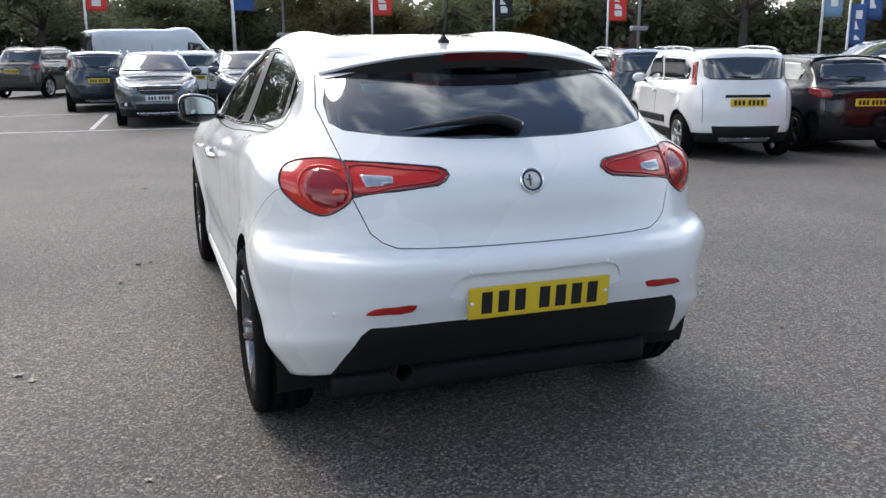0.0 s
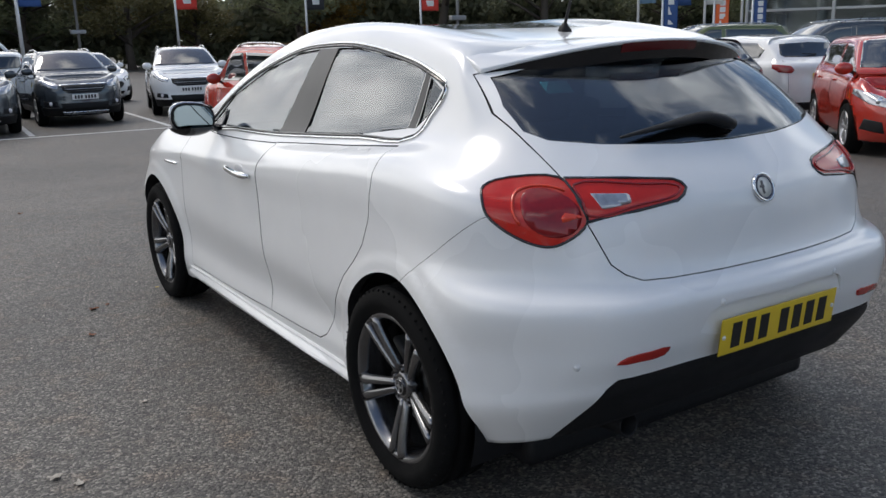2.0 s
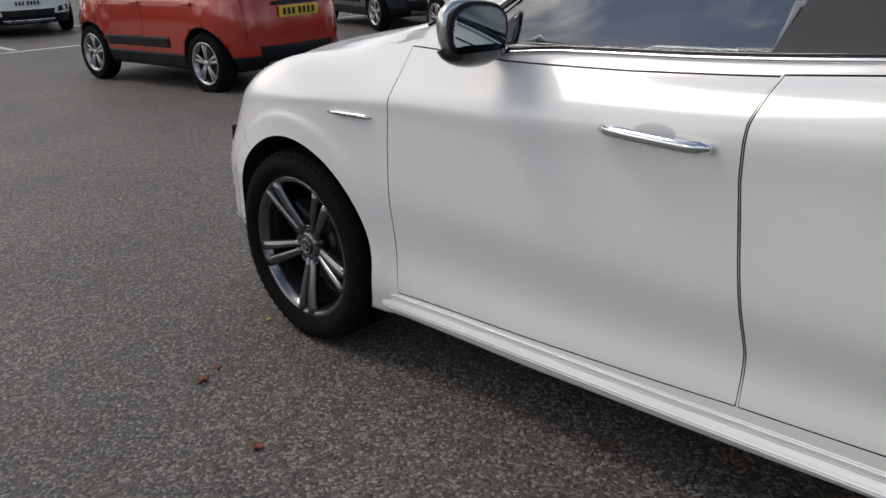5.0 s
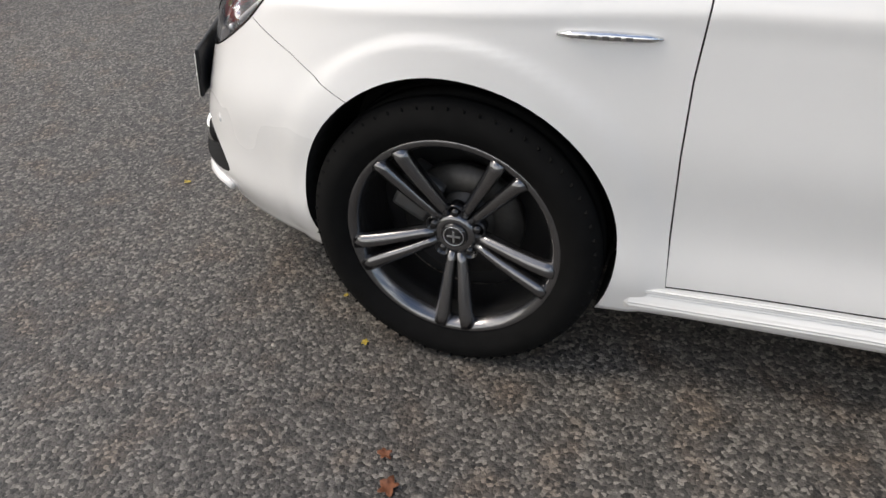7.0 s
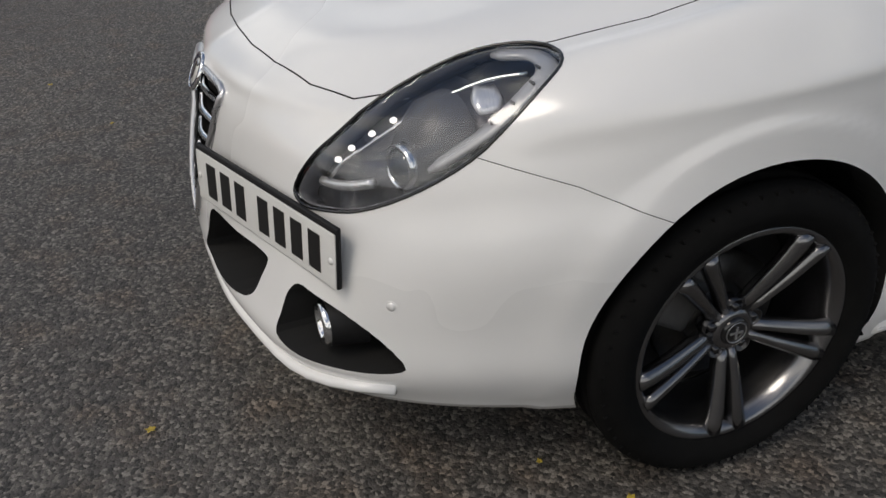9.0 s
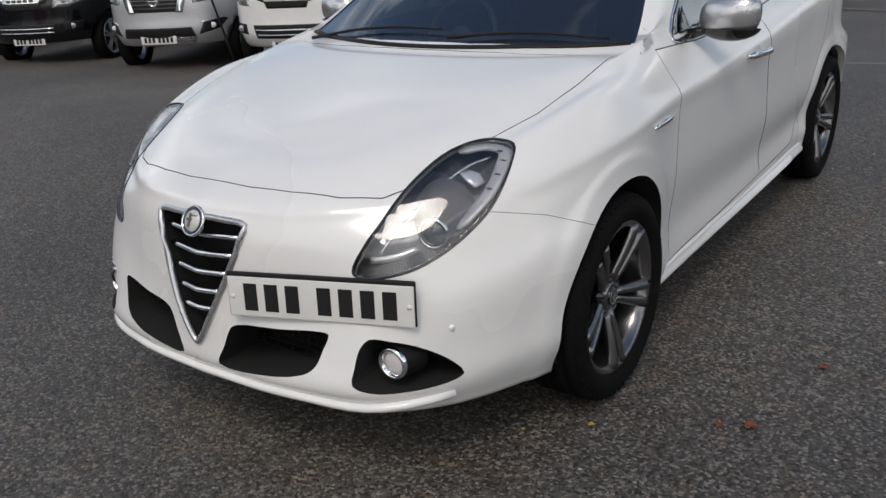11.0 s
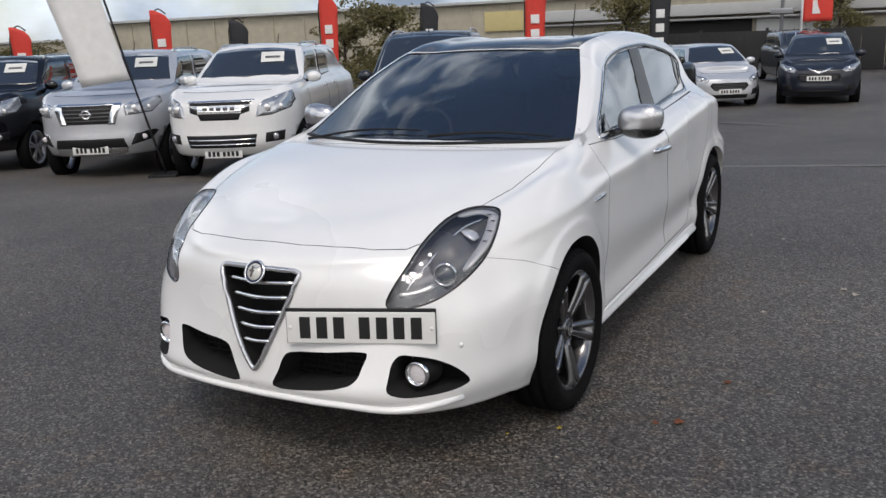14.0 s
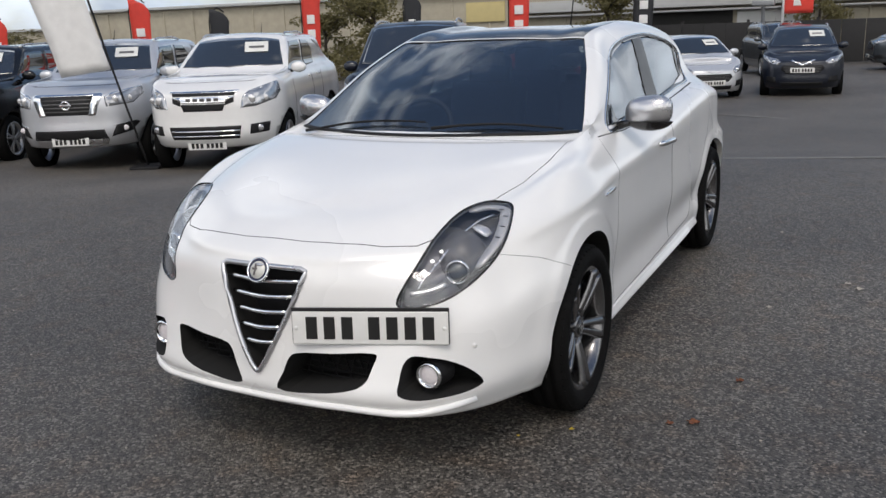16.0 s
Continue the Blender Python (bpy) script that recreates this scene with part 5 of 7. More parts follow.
for k in range(420):
    x, y = rng.uniform(-5, 3.5), rng.uniform(-3, 6.5)
    if -0.85 < x < .85 and -.7 < y < 3.5:
        continue
    s = rng.uniform(.0025, .006)
    ball(s, (x, y, ground_z(x, y) + s * .3), (1, rng.uniform(.6, 1), .6), bm=grit, detail=1)
tagged(part("loose_grit", grit, STONE), "loose pale grit scattered on the asphalt", "grit", kind="stuff")


# ---------------------------------------------------------------- the other parked cars
def paint(name, colour, metal=0.0, rough=0.2, coat=1.0):
    return material(name, colour, rough, metal=metal, coat=coat, grain=0.04, grain_scale=12)


P_WHITE = paint("white_paint", (.78, .78, .77))
P_SILVER = paint("silver_paint", (.56, .575, .60), .45, .32)
P_GREY = paint("dark_grey_paint", (.065, .075, .085), .4)
P_BLACK = paint("black_paint", (.005, .0055, .007), rough=.14, coat=.15)
P_NAVY = paint("navy_paint", (.005, .008, .017), .1, .3, .4)
P_RED = paint("red_paint", (.40, .024, .012), .1)
P_BROWN = paint("brown_grey_paint", (.045, .04, .036), .4)
P_BLUE = paint("dark_blue_paint", (.012, .022, .036), .2)
CAR_GLASS = material("car_window", (.014, .018, .022), .03, coat=1.0, spec=1.0)
TAIL_RED = material("parked_car_tail_lens", (.26, .012, .012), .15, coat=.5, grain=.2, grain_scale=30)
LAMP_CLEAR = material("headlamp_glass", (.42, .43, .45), .10, metal=.7, coat=.6, grain=.25, grain_scale=25)
SIGN = material("price_card", (.70, .70, .66), .6, grain=.05)
RIM_SILVER = material("silver_rim", (.42, .42, .43), .3, metal=.8, grain=.08)
RIM_DARK = material("dark_rim", (.05, .05, .055), .35, metal=.7, grain=.1)
wheel_meshes = {}


def far_wheel(parent, at, r, w, rim):
    """A plain road wheel whose face is towards -x; alike wheels share their meshes."""
    key = (round(r, 3), rim.name)
    if key not in wheel_meshes:
        rr, h = r * .70, w / 2
        t = lathe([(rr, h * .8), (r * .88, h), (r * .97, h * .85), (r, h * .6), (r, -h * .6), (r * .97, -h * .85), (r * .88, -h), (rr, -h * .85)], "x", 32)
        k = lathe([(rr, h * .6), (rr * .93, -h * .5), (rr * 1.01, -h * .92), (rr * .93, -h * .86), (rr * .86, -h * .4)], "x", 32)
        s = bmesh.new()
        for a in range(5):
            for d in (-.16, .16):
                b = block((.02, rr * .13, rr * .80), (-h * .68, 0, rr * .50), .004, seg=1)
                bmesh.ops.rotate(b, cent=(0, 0, 0), matrix=Matrix.Rotation(2 * math.pi * a / 5 + d, 3, "X"), verts=b.verts)
                s = join(s, b)
        lathe([(0, -h * .82), (rr * .16, -h * .80), (rr * .24, -h * .6)], "x", 16, bm=s)
        d = lathe([(0, -h * .05), (rr * .8, -h * .05)], "x", 24)
        made = []
        for nm, bmx in (("t", t), ("k", k), ("s", s), ("d", d)):
            me = bpy.data.meshes.new(nm)
            bmx.to_mesh(me)
            bmx.free()
            made.append(me)
        made[0].materials.append(RUBBER)
        made[1].materials.append(rim)
        made[2].materials.append(rim)
        made[3].materials.append(DISC)
        wheel_meshes[key] = made
    t, k, s, d = wheel_meshes[key]
    wh = part("wheel", t, RUBBER, parent, at=at)
    part("rim", k, rim, wh)
    part("spokes", s, rim, wh)
    part("brake_disc", d, DISC, wh)
    return wh


car_models = {}


def parked_car(name, label, place, heading, paint_mat, rim=RIM_SILVER, group="parked cars", **model):
    """A parked car of a model: the first of its kind is built, the others are copies in their own paint."""
    key = str(sorted(model.items(), key=lambda kv: kv[0]))
    at = pose(place[0], place[1], ground_z(*place), 0, 0, heading)
    if key not in car_models:
        car_models[key] = (build_car(name, label, place, heading, paint_mat, rim=rim, group=group, **model), paint_mat, rim)
        return car_models[key][0]
    first, old_paint, old_rim = car_models[key]
    car = tagged(copy_thing(first, at), label, "car", group)
    car.name = name
    for o in car.children_recursive:
        for slot in o.material_slots:
            if slot.material in (old_paint, old_rim):
                swap = paint_mat if slot.material is old_paint or slot.material == old_paint else rim
                slot.link = "OBJECT"
                slot.material = swap
    return car


def build_car(name, label, place, heading, paint_mat, L=4.1, W=1.76, H=1.5, nose=.74, cowl=1.0, belt=1.0, clear=.2, front_over=.82, rear_over=.72,
               cowl_y=1.05, top_y=.45, roof_end=-1.75, tail_belt=.10, roof_w=.66, wheel_r=.32, face="hatch", back="hatch", rim=RIM_SILVER, cladding=False,
               rails=False, plate_front=PLATE_W, card=False, belt_rise=.07, group="parked cars", nose_slope=.30, mirror_mat=None, panel_sides=False):
    """A parked car; its nose is towards heading (degrees from +y, anticlockwise), place is the middle between its axles on the ground."""
    car = thing(name, label, "car", pose(place[0], place[1], ground_z(*place), 0, 0, heading), group)
    yF, yR, w = L / 2, -L / 2, W / 2
    fa, ra = yF - front_over, yR + rear_over
    wx = np.array((0, .40, .74, .955, 1, .985, .98, .98, .98, .985, 1, .955, .76, .40, 0))

    def rail(level, ys, zs, first_in, last_in):
        x = wx * w * level
        y = np.array(ys, float)
        y[:3] -= first_in
        y[-3:] += last_in
        return np.column_stack([x, y, zs])

    base = (yF, yF - .03, yF - .17, yF - .52, fa - .12, cowl_y, (cowl_y + top_y) / 2, top_y, 0 if top_y > .2 else top_y - .3, ra + .45, ra, yR + .36, yR + .13, yR + .025, yR)
    flat = lambda z0, z1: np.linspace(z0, z1, 15)
    mid = (nose + clear) / 2
    br = belt + belt_rise
    rl = [rail(.93, base, flat(clear, clear + .04), .09, .09), rail(.97, base, flat(clear + .10, clear + .14), .01, .02),
          rail(1.0, base, flat(mid, mid + .08), 0, 0), rail(.985, base, flat(nose - .09, (belt + mid) / 2 + .10), .03, .02)]
    sh = np.r_[nose - .02, nose - .02, nose + .01, nose + (cowl - nose) * .55, cowl - .055, np.linspace(cowl - .05, br - .05, 8), br - .05, br - .05]
    rl.append(rail(.935, base, sh, .09, .05))
    bz = np.r_[nose + .04, nose + .04, nose + .07, nose + (cowl - nose) * .75, cowl - .02, np.linspace(cowl, br, 7), br, br, br]
    rl.append(rail(.87, base, bz, .22, tail_belt))
    rw = roof_w / .98
    ry = np.array((yF - .40, yF - .45, yF - .60, (yF + fa) / 2 - .25, (fa + cowl_y) / 2 - .02, cowl_y, (cowl_y + top_y) / 2 - .03, top_y - .04, base[8], base[9], min(ra, roof_end + .42), roof_end + .25, roof_end + .05, roof_end, roof_end))
    rz = np.array((nose + .075, nose + .08, nose + .10, nose + (cowl - nose) * .86, cowl - .005, cowl + .015, (cowl + H) / 2 - .01, H - .085, H - .055, H - .06, H - .075, H - .10, H - .11, H - .11, H - .11))
    rx = wx * w * np.array((.8, .8, .78, .78, .80, .84, (.84 + rw) / 2, rw, rw, rw, rw, rw, rw * .98, rw * .98, 1))
    edge_r = np.column_stack([rx, ry, rz])
    sy = np.array((yF - .46, yF - .55, yF - .66, (yF + fa) / 2 - .25, (fa + cowl_y) / 2 + .10, cowl_y + .16, (cowl_y + top_y) / 2 + .08, top_y + .04, base[8], base[9], min(ra, roof_end + .42), roof_end + .22, roof_end + .13, roof_end + .07, roof_end + .03))
    sz = np.array((nose + .085, nose + .10, nose + .13, nose + (cowl - nose) * .92, cowl + .01, cowl + .01, (cowl + H) / 2 + .015, H - .03, H - .004, H, H - .012, H - .03, H - .045, H - .06, H - .075))
    sp = np.column_stack([0 * sy, sy, sz])
    rl += [edge_r, np.column_stack([edge_r[:, 0] * .55, sp[:, 1] * .74 + edge_r[:, 1] * .26, sp[:, 2] * .76 + edge_r[:, 2] * .24]), sp]
    v, f = loft(rl, 72, 52, 3)
    solid = mesh_from("solid", v, f)
    sk = Skin(solid)
    thin = boolean(solid.copy(), moved_in(solid, .006), "DIFFERENCE")
    shell = solid.copy()
    for yy in (fa, ra):
        shell = boolean(shell, round_prism(yy, wheel_r + .01, wheel_r + .045, -1.3, 1.3, n=40), "DIFFERENCE")
    if cladding:
        cut = boolean(shell.copy(), box_cutter((-2, 2), (-4, 4), (-.2, clear + .17)), "INTERSECT")
        part("lower_cladding", sk.dress_far(cut, BLACK_TRIM, GAP), BLACK_TRIM, car, "black lower cladding")
        shell = boolean(shell, box_cutter((-2, 2), (-4, 4), (-.3, clear + .1695)), "DIFFERENCE")
    part("body", sk.dress_far(shell, paint_mat, GAP), paint_mat, car)
    part("underbody", block((W * .8, L * .8, .12), (0, 0, clear + .05), .02), BLACK_TRIM, car)

    def patch(nm, outline, axis, lo, hi, mat, off=(0, 0, 0), parent=car, soft=0):
        if soft:
            outline = loop_through(outline, soft)
        me = boolean(thin.copy(), prism(outline, axis, lo, hi), "INTERSECT")
        for p in me.polygons:
            p.use_smooth = True
        me.transform(Matrix.Translation(off))
        return part(nm, me, mat, parent)

    # side windows, split by the pillars
    a_low, a_top = cowl_y - .10, top_y - .10
    def lower(y):
        return belt + .035 + belt_rise * (cowl_y - y) / (cowl_y - yR)
    top = H - .115
    b_y = base[8] - .12
    end = max(roof_end + .30, ra - .10)
    front_w = [(a_low - .08, lower(a_low)), (a_top + .03, top - .015), (b_y + .07, top), (b_y + .05, lower(b_y))]
    rear_w = [(b_y - .03, lower(b_y)), (b_y - .03, top), (end + .18, top - .02), (end - .06, (top + belt) / 2 + .05), (end + .02, lower(end) + .02)]
    if panel_sides:
        front_w = [(a_low - .05, lower(a_low)), (a_top + .25, top - .35), (a_top - .15, top - .30), (a_top - .15, lower(a_low))]
    for side in (-1, 1):
        lo, hi = sorted((side * .3, side * 1.4))
        patch("side_window", front_w, "x", lo, hi, CAR_GLASS, (side * .003, 0, .002))
        if not panel_sides:
            patch("side_window", rear_w, "x", lo, hi, CAR_GLASS, (side * .003, 0, .002))
        for yy in (a_low + .08, b_y, end + .02):
            z0 = clear + .20
            pts = [sk.on((side * w, yy + .02 * math.sin(3 * q), z), (-side, 0, 0))[0] for q, z in zip(np.linspace(0, 1, 8), np.linspace(z0, lower(yy) - .02, 8))]
            part("door_seam", tube(pts, .0035, 4), GAP, car)
        for yy in (b_y + .16, end + .30):
            p, n = sk.on((side * w, yy, belt - .10), (-side, 0, 0))
            part("door_handle", block((.025, .17, .03), p + n * .015, .008), paint_mat, car)
        mp, mn = sk.on((side * w, a_low - .12, belt + .02), (-side, 0, 0))
        part("door_mirror", ball(.1, mp + Vector((side * .12, 0, .06)), (1.15, .6, .8)), mirror_mat or paint_mat, car)
        part("mirror_arm", tube([mp, mp + Vector((side * .10, 0, .04))], .022, 6), BLACK_TRIM, car)
        for yy in (fa, ra):
            far_wheel(car, pose(side * (w - .11), yy, wheel_r, 0, 0, 0 if side < 0 else 180), wheel_r, .21, rim)
        if rails:
            pts = []
            for q in np.linspace(0, 1, 9):
                yy = top_y - .15 + (roof_end + .35 - top_y + .15) * q
                p, n = sk.on((side * roof_w * w * .94, yy, H + .5), (0, 0, -1))
                pts.append(p + Vector((0, 0, .012 + .035 * min(1, 5 * min(q, 1 - q)))))
            part("roof_rail", tube(pts, .016, 6), SATIN, car)
    # windscreen and rear window
    sc = [(0, cowl_y + .06), (.55 * w, cowl_y - .01), (.80 * w, cowl_y - .10), (roof_w * w * .92, top_y + .02), (0, top_y + .075)]
    patch("windscreen", both(sc), "z", cowl, H + .2, CAR_GLASS, (0, .002, .003))
    rwz0, rwz1 = br + .04, H - .13
    rear_pane = [(0, rwz0), (.62 * w, rwz0 + .01), (.70 * w, rwz0 + .05), (roof_w * w * .90, rwz1 - .02), (0, rwz1)]
    patch("rear_window", both(rear_pane), "y", -4, roof_end + .45, CAR_GLASS, (0, -.003, .001))
    # bonnet seam and tailgate seam
    seam = [sk.on((x * w, yF - .33 - .25 * abs(x) ** 2, 2), (0, 0, -1))[0] for x in np.linspace(-.66, .66, 13)]
    part("bonnet_seam", tube(seam, .004, 4), GAP, car)
    for side in (-1, 1):
        pts = [sk.on((side * .74 * w, -3, z), (0, 1, 0))[0] for z in np.linspace(clear + .32, br, 8)]
        part("tailgate_seam", tube(pts, .004, 4), GAP, car)
    fy = 0
    # ---- nose
    def front(nm, out, mat, off=.003, soft=0, parent=car):
        return patch(nm, out, "y", yF - .62, 4, mat, (0, off, 0), parent, soft)

    if face == "suv":
        for s in (-1, 1):
            front("headlamp", [(s * x * w, z) for x, z in ((.55, nose - .02), (.62, nose + .035), (.90, nose + .10), (.93, nose + .03), (.72, nose - .09), (.58, nose - .10))], LAMP_CLEAR)
            front("fog_surround", [(s * x * w, z) for x, z in ((.60, clear + .20), (.88, clear + .22), (.86, clear + .32), (.62, clear + .30))], BLACK_TRIM)
            p, n = sk.on((s * .74 * w, 3, clear + .26), (0, -1, 0))
            part("fog_lamp", ball(.045, p, (1, .5, 1), detail=2), WHITE_LAMP, car)
        g = front("grille", [(-.50 * w, nose - .02), (.50 * w, nose - .02), (.47 * w, nose - .12), (.36 * w, nose - .19), (-.36 * w, nose - .19), (-.47 * w, nose - .12)], BLACK_TRIM)
        front("grille_surround", [(-.53 * w, nose - .005), (.53 * w, nose - .005), (.52 * w, nose - .022), (-.52 * w, nose - .022)], CHROME, .005)
        for k in range(3):
            z = nose - .06 - .04 * k
            front("grille_bar", [(-.44 * w, z), (.44 * w, z), (.44 * w, z - .010), (-.44 * w, z - .010)], SATIN if k == 1 else GREY_METAL, .006)
        front("lower_intake", [(-.50 * w, clear + .13), (.50 * w, clear + .13), (.55 * w, clear + .27), (-.55 * w, clear + .27)], BLACK_TRIM)
        front("skid_plate", [(-.48 * w, clear + .03), (.48 * w, clear + .03), (.54 * w, clear + .09), (-.54 * w, clear + .09)], SATIN, .006)
        pz = nose - .27
    elif face == "pickup":
        for s in (-1, 1):
            lamp = front("headlamp", [(s * x * w, z) for x, z in ((.57, nose - .20), (.545, nose - .06), (.62, nose - .02), (.95, nose + .05), (.97, nose - .05), (.88, nose - .17))], LAMP_CLEAR)
            for xx, rr in ((.68, .058), (.84, .040)):
                p, n = sk.on((s * xx * w, 3, nose - .10), (0, -1, 0))
                part("lamp_optic", ball(rr, p, (1, .35, 1), detail=2), DRL_OFF, lamp)
            front("lamp_brow", [(s * x * w, z) for x, z in ((.55, nose - .055), (.62, nose - .018), (.95, nose + .052), (.95, nose + .034), (.62, nose - .045), (.56, nose - .08))], CHROME, .006, parent=lamp)
            front("fog_surround", [(s * x * w, z) for x, z in ((.60, clear + .14), (.84, clear + .20), (.92, clear + .31), (.88, clear + .34), (.68, clear + .30))], BLACK_TRIM)
            front("fog_trim", [(s * x * w, z) for x, z in ((.64, clear + .29), (.88, clear + .335), (.90, clear + .35), (.66, clear + .315))], SATIN, .007)
            p, n = sk.on((s * .77 * w, 3, clear + .25), (0, -1, 0))
            part("fog_lamp", ball(.050, p, (1.2, .35, .8), detail=2), WHITE_LAMP, car)
        front("grille", [(-.41 * w, nose - .035), (.41 * w, nose - .035), (.34 * w, nose - .30), (-.34 * w, nose - .30)], BLACK_TRIM)
        for s in (-1, 1):
            front("grille_chrome", [(s * x * w, z) for x, z in ((.53, nose - .02), (.40, nose - .03), (.32, nose - .31), (.42, nose - .31))], CHROME, .009)
        front("grille_top", [(-.50 * w, nose - .012), (.50 * w, nose - .012), (.49 * w, nose - .042), (-.49 * w, nose - .042)], CHROME, .007)
        for k in range(4):
            z = nose - .085 - .052 * k
            front("grille_bar", [(-.38 * w, z), (.38 * w, z), (.37 * w, z - .016), (-.37 * w, z - .016)], GREY_METAL, .006)
        p, n = sk.on((0, 3, nose - .165), (0, -1, 0))
        part("grille_mark", lathe([(.045, 0), (.068, 0), (.068, .016), (.045, .016)], "y", 24, close=True), CHROME, car, at=Matrix.Translation(p))
        part("grille_mark_bar", block((.17, .014, .030), p + Vector((0, .012, 0)), .004), CHROME, car)
        front("lower_intake", [(-.56 * w, clear + .11), (.56 * w, clear + .11), (.52 * w, clear + .25), (-.52 * w, clear + .25)], BLACK_TRIM)
        front("lower_bar", [(-.52 * w, clear + .035), (.52 * w, clear + .035), (.56 * w, clear + .115), (-.56 * w, clear + .115)], SATIN, .006)
        pz = clear + .09
    elif face == "wing":
        for s in (-1, 1):
            lamp = front("headlamp", [(s * x * w, z) for x, z in ((.52, nose - .24), (.55, nose - .10), (.62, nose - .03), (.95, nose + .08), (.985, nose - .02), (.93, nose - .16), (.72, nose - .23))], LAMP_CLEAR)
            for xx, rr in ((.66, .062), (.82, .048)):
                p, n = sk.on((s * xx * w, 3, nose - .13), (0, -1, 0))
                part("lamp_optic", ball(rr, p, (1, .35, 1), detail=2), DRL_OFF, lamp)
            front("fog_surround", [(s * x * w, z) for x, z in ((.62, clear + .17), (.84, clear + .18), (.86, clear + .31), (.64, clear + .30))], BLACK_TRIM)
            p, n = sk.on((s * .74 * w, 3, clear + .24), (0, -1, 0))
            part("fog_lamp", ball(.055, p, (1.1, .35, .9), detail=2), LAMP_CLEAR, car)
            front("grille_slot", [(s * x * w, z) for x, z in ((.32, nose - .20), (.44, nose - .16), (.44, nose - .10), (.32, nose - .12))], BLACK_TRIM)
        front("grille_slot", [(-.46 * w, nose - .035), (.46 * w, nose - .035), (.44 * w, nose - .075), (-.44 * w, nose - .075)], BLACK_TRIM)
        front("grille_chrome", [(-.50 * w, nose - .01), (.50 * w, nose - .01), (.49 * w, nose - .035), (-.49 * w, nose - .035)], CHROME, .008)
        front("grille_chrome", [(-.46 * w, nose - .085), (.46 * w, nose - .085), (.30 * w, nose - .165), (-.30 * w, nose - .165)], CHROME, .009)
        for k in range(5):
            p, n = sk.on(((-.2 + .1 * k) * w, 3, nose - .122), (0, -1, 0))
            part("grille_letter", block((.058, .012, .042), p + Vector((0, .014, 0)), .003), GREY_METAL, car)
        front("grille_slot", [(-.32 * w, nose - .18), (.32 * w, nose - .18), (.28 * w, nose - .27), (-.28 * w, nose - .27)], BLACK_TRIM)
        front("lower_intake", [(-.48 * w, clear + .12), (.48 * w, clear + .12), (.52 * w, clear + .29), (-.52 * w, clear + .29)], BLACK_TRIM)
        for k in range(2):
            z = clear + .155 + .065 * k
            front("intake_bar", [(-.49 * w, z), (.49 * w, z), (.49 * w, z + .016), (-.49 * w, z + .016)], CHROME, .008)
        pz = clear + .035
    else:
        for s in (-1, 1):
            lamp = front("headlamp", [(s * x * w, z) for x, z in ((.52, nose - .05), (.62, nose + .01), (.93, nose + .09), (.95, nose + .02), (.80, nose - .08), (.58, nose - .12))], LAMP_CLEAR)
            p, n = sk.on((s * .68 * w, 3, nose - .045), (0, -1, 0))
            part("lamp_optic", ball(.045, p, (1, .4, 1), detail=2), CHROME, lamp)
            front("fog_surround", [(s * x * w, z) for x, z in ((.60, clear + .12), (.88, clear + .16), (.84, clear + .29), (.64, clear + .26))], BLACK_TRIM)
        front("grille", [(-.46 * w, nose - .13), (.46 * w, nose - .13), (.52 * w, nose - .20), (.40 * w, nose - .31), (-.40 * w, nose - .31), (-.52 * w, nose - .20)], BLACK_TRIM)
        for k in range(4):
            z = nose - .165 - .036 * k
            front("grille_bar", [(-.44 * w, z), (.44 * w, z), (.44 * w, z - .008), (-.44 * w, z - .008)], GREY_METAL, .006)
        front("chrome_v", [(-.30 * w, nose - .01), (-.24 * w, nose - .01), (0, nose - .10), (.24 * w, nose - .01), (.30 * w, nose - .01), (.04 * w, nose - .13), (-.04 * w, nose - .13)], CHROME if face == "vgrille" else paint_mat, .005)
        front("lower_intake", [(-.48 * w, clear + .06), (.48 * w, clear + .06), (.50 * w, clear + .15), (-.50 * w, clear + .15)], BLACK_TRIM)
        pz = clear + .22 if face == "hatch" else nose - .24
    if plate_front:
        p, n = sk.on((0, 3, pz), (0, -1, 0))
        pl = part("number_plate", block((.52, .012, .112), p + Vector((0, .012, 0)), .003), plate_front, car)
        for k in range(7):
            part("letter_bar", block((.038, .003, .07), p + Vector((-.19 + .06 * k + (.025 if k > 3 else 0), .019, 0))), INK, pl)
    # ---- tail
    def tail(nm, out, mat, off=.003, soft=0, parent=car):
        return patch(nm, out, "y", -4, yR + .45, mat, (0, -off, 0), parent, soft)

    if back == "upright":
        for s in (-1, 1):
            lamp = tail("tail_lamp", [(s * x * w, z) for x, z in ((.87, belt + .04), (.83, H - .21), (.755, H - .19), (.80, belt + .04))], TAIL_RED, .006)
            side_lamp = patch("tail_lamp", [(yR + .05, belt + .02), (yR + .20, belt + .03), (yR + .26, H - .22), (yR + .14, H - .19)], "x", *sorted((s * .84 * w, s * 1.4)), TAIL_RED, (s * .005, -.002, 0))
        for s in (-1, 1):
            patch("side_moulding", [(-.62, clear + .24), (.72, clear + .23), (.72, clear + .34), (-.62, clear + .35)], "x", *sorted((s * .3, s * 1.4)), BLACK_TRIM, (s * .010, 0, 0))
        tail("rear_bumper_insert", [(-.56 * w, clear + .12), (.56 * w, clear + .12), (.60 * w, clear + .27), (-.60 * w, clear + .27)], BLACK_TRIM, .006)
        tail("skid_plate", [(-.42 * w, clear + .02), (.42 * w, clear + .02), (.46 * w, clear + .10), (-.46 * w, clear + .10)], SATIN, .008)
        tail("plate_lintel", [(-.40 * w, belt - .13), (.40 * w, belt - .13), (.38 * w, belt - .09), (-.38 * w, belt - .09)], BLACK_TRIM, .012)
        pz = belt - .20
    else:
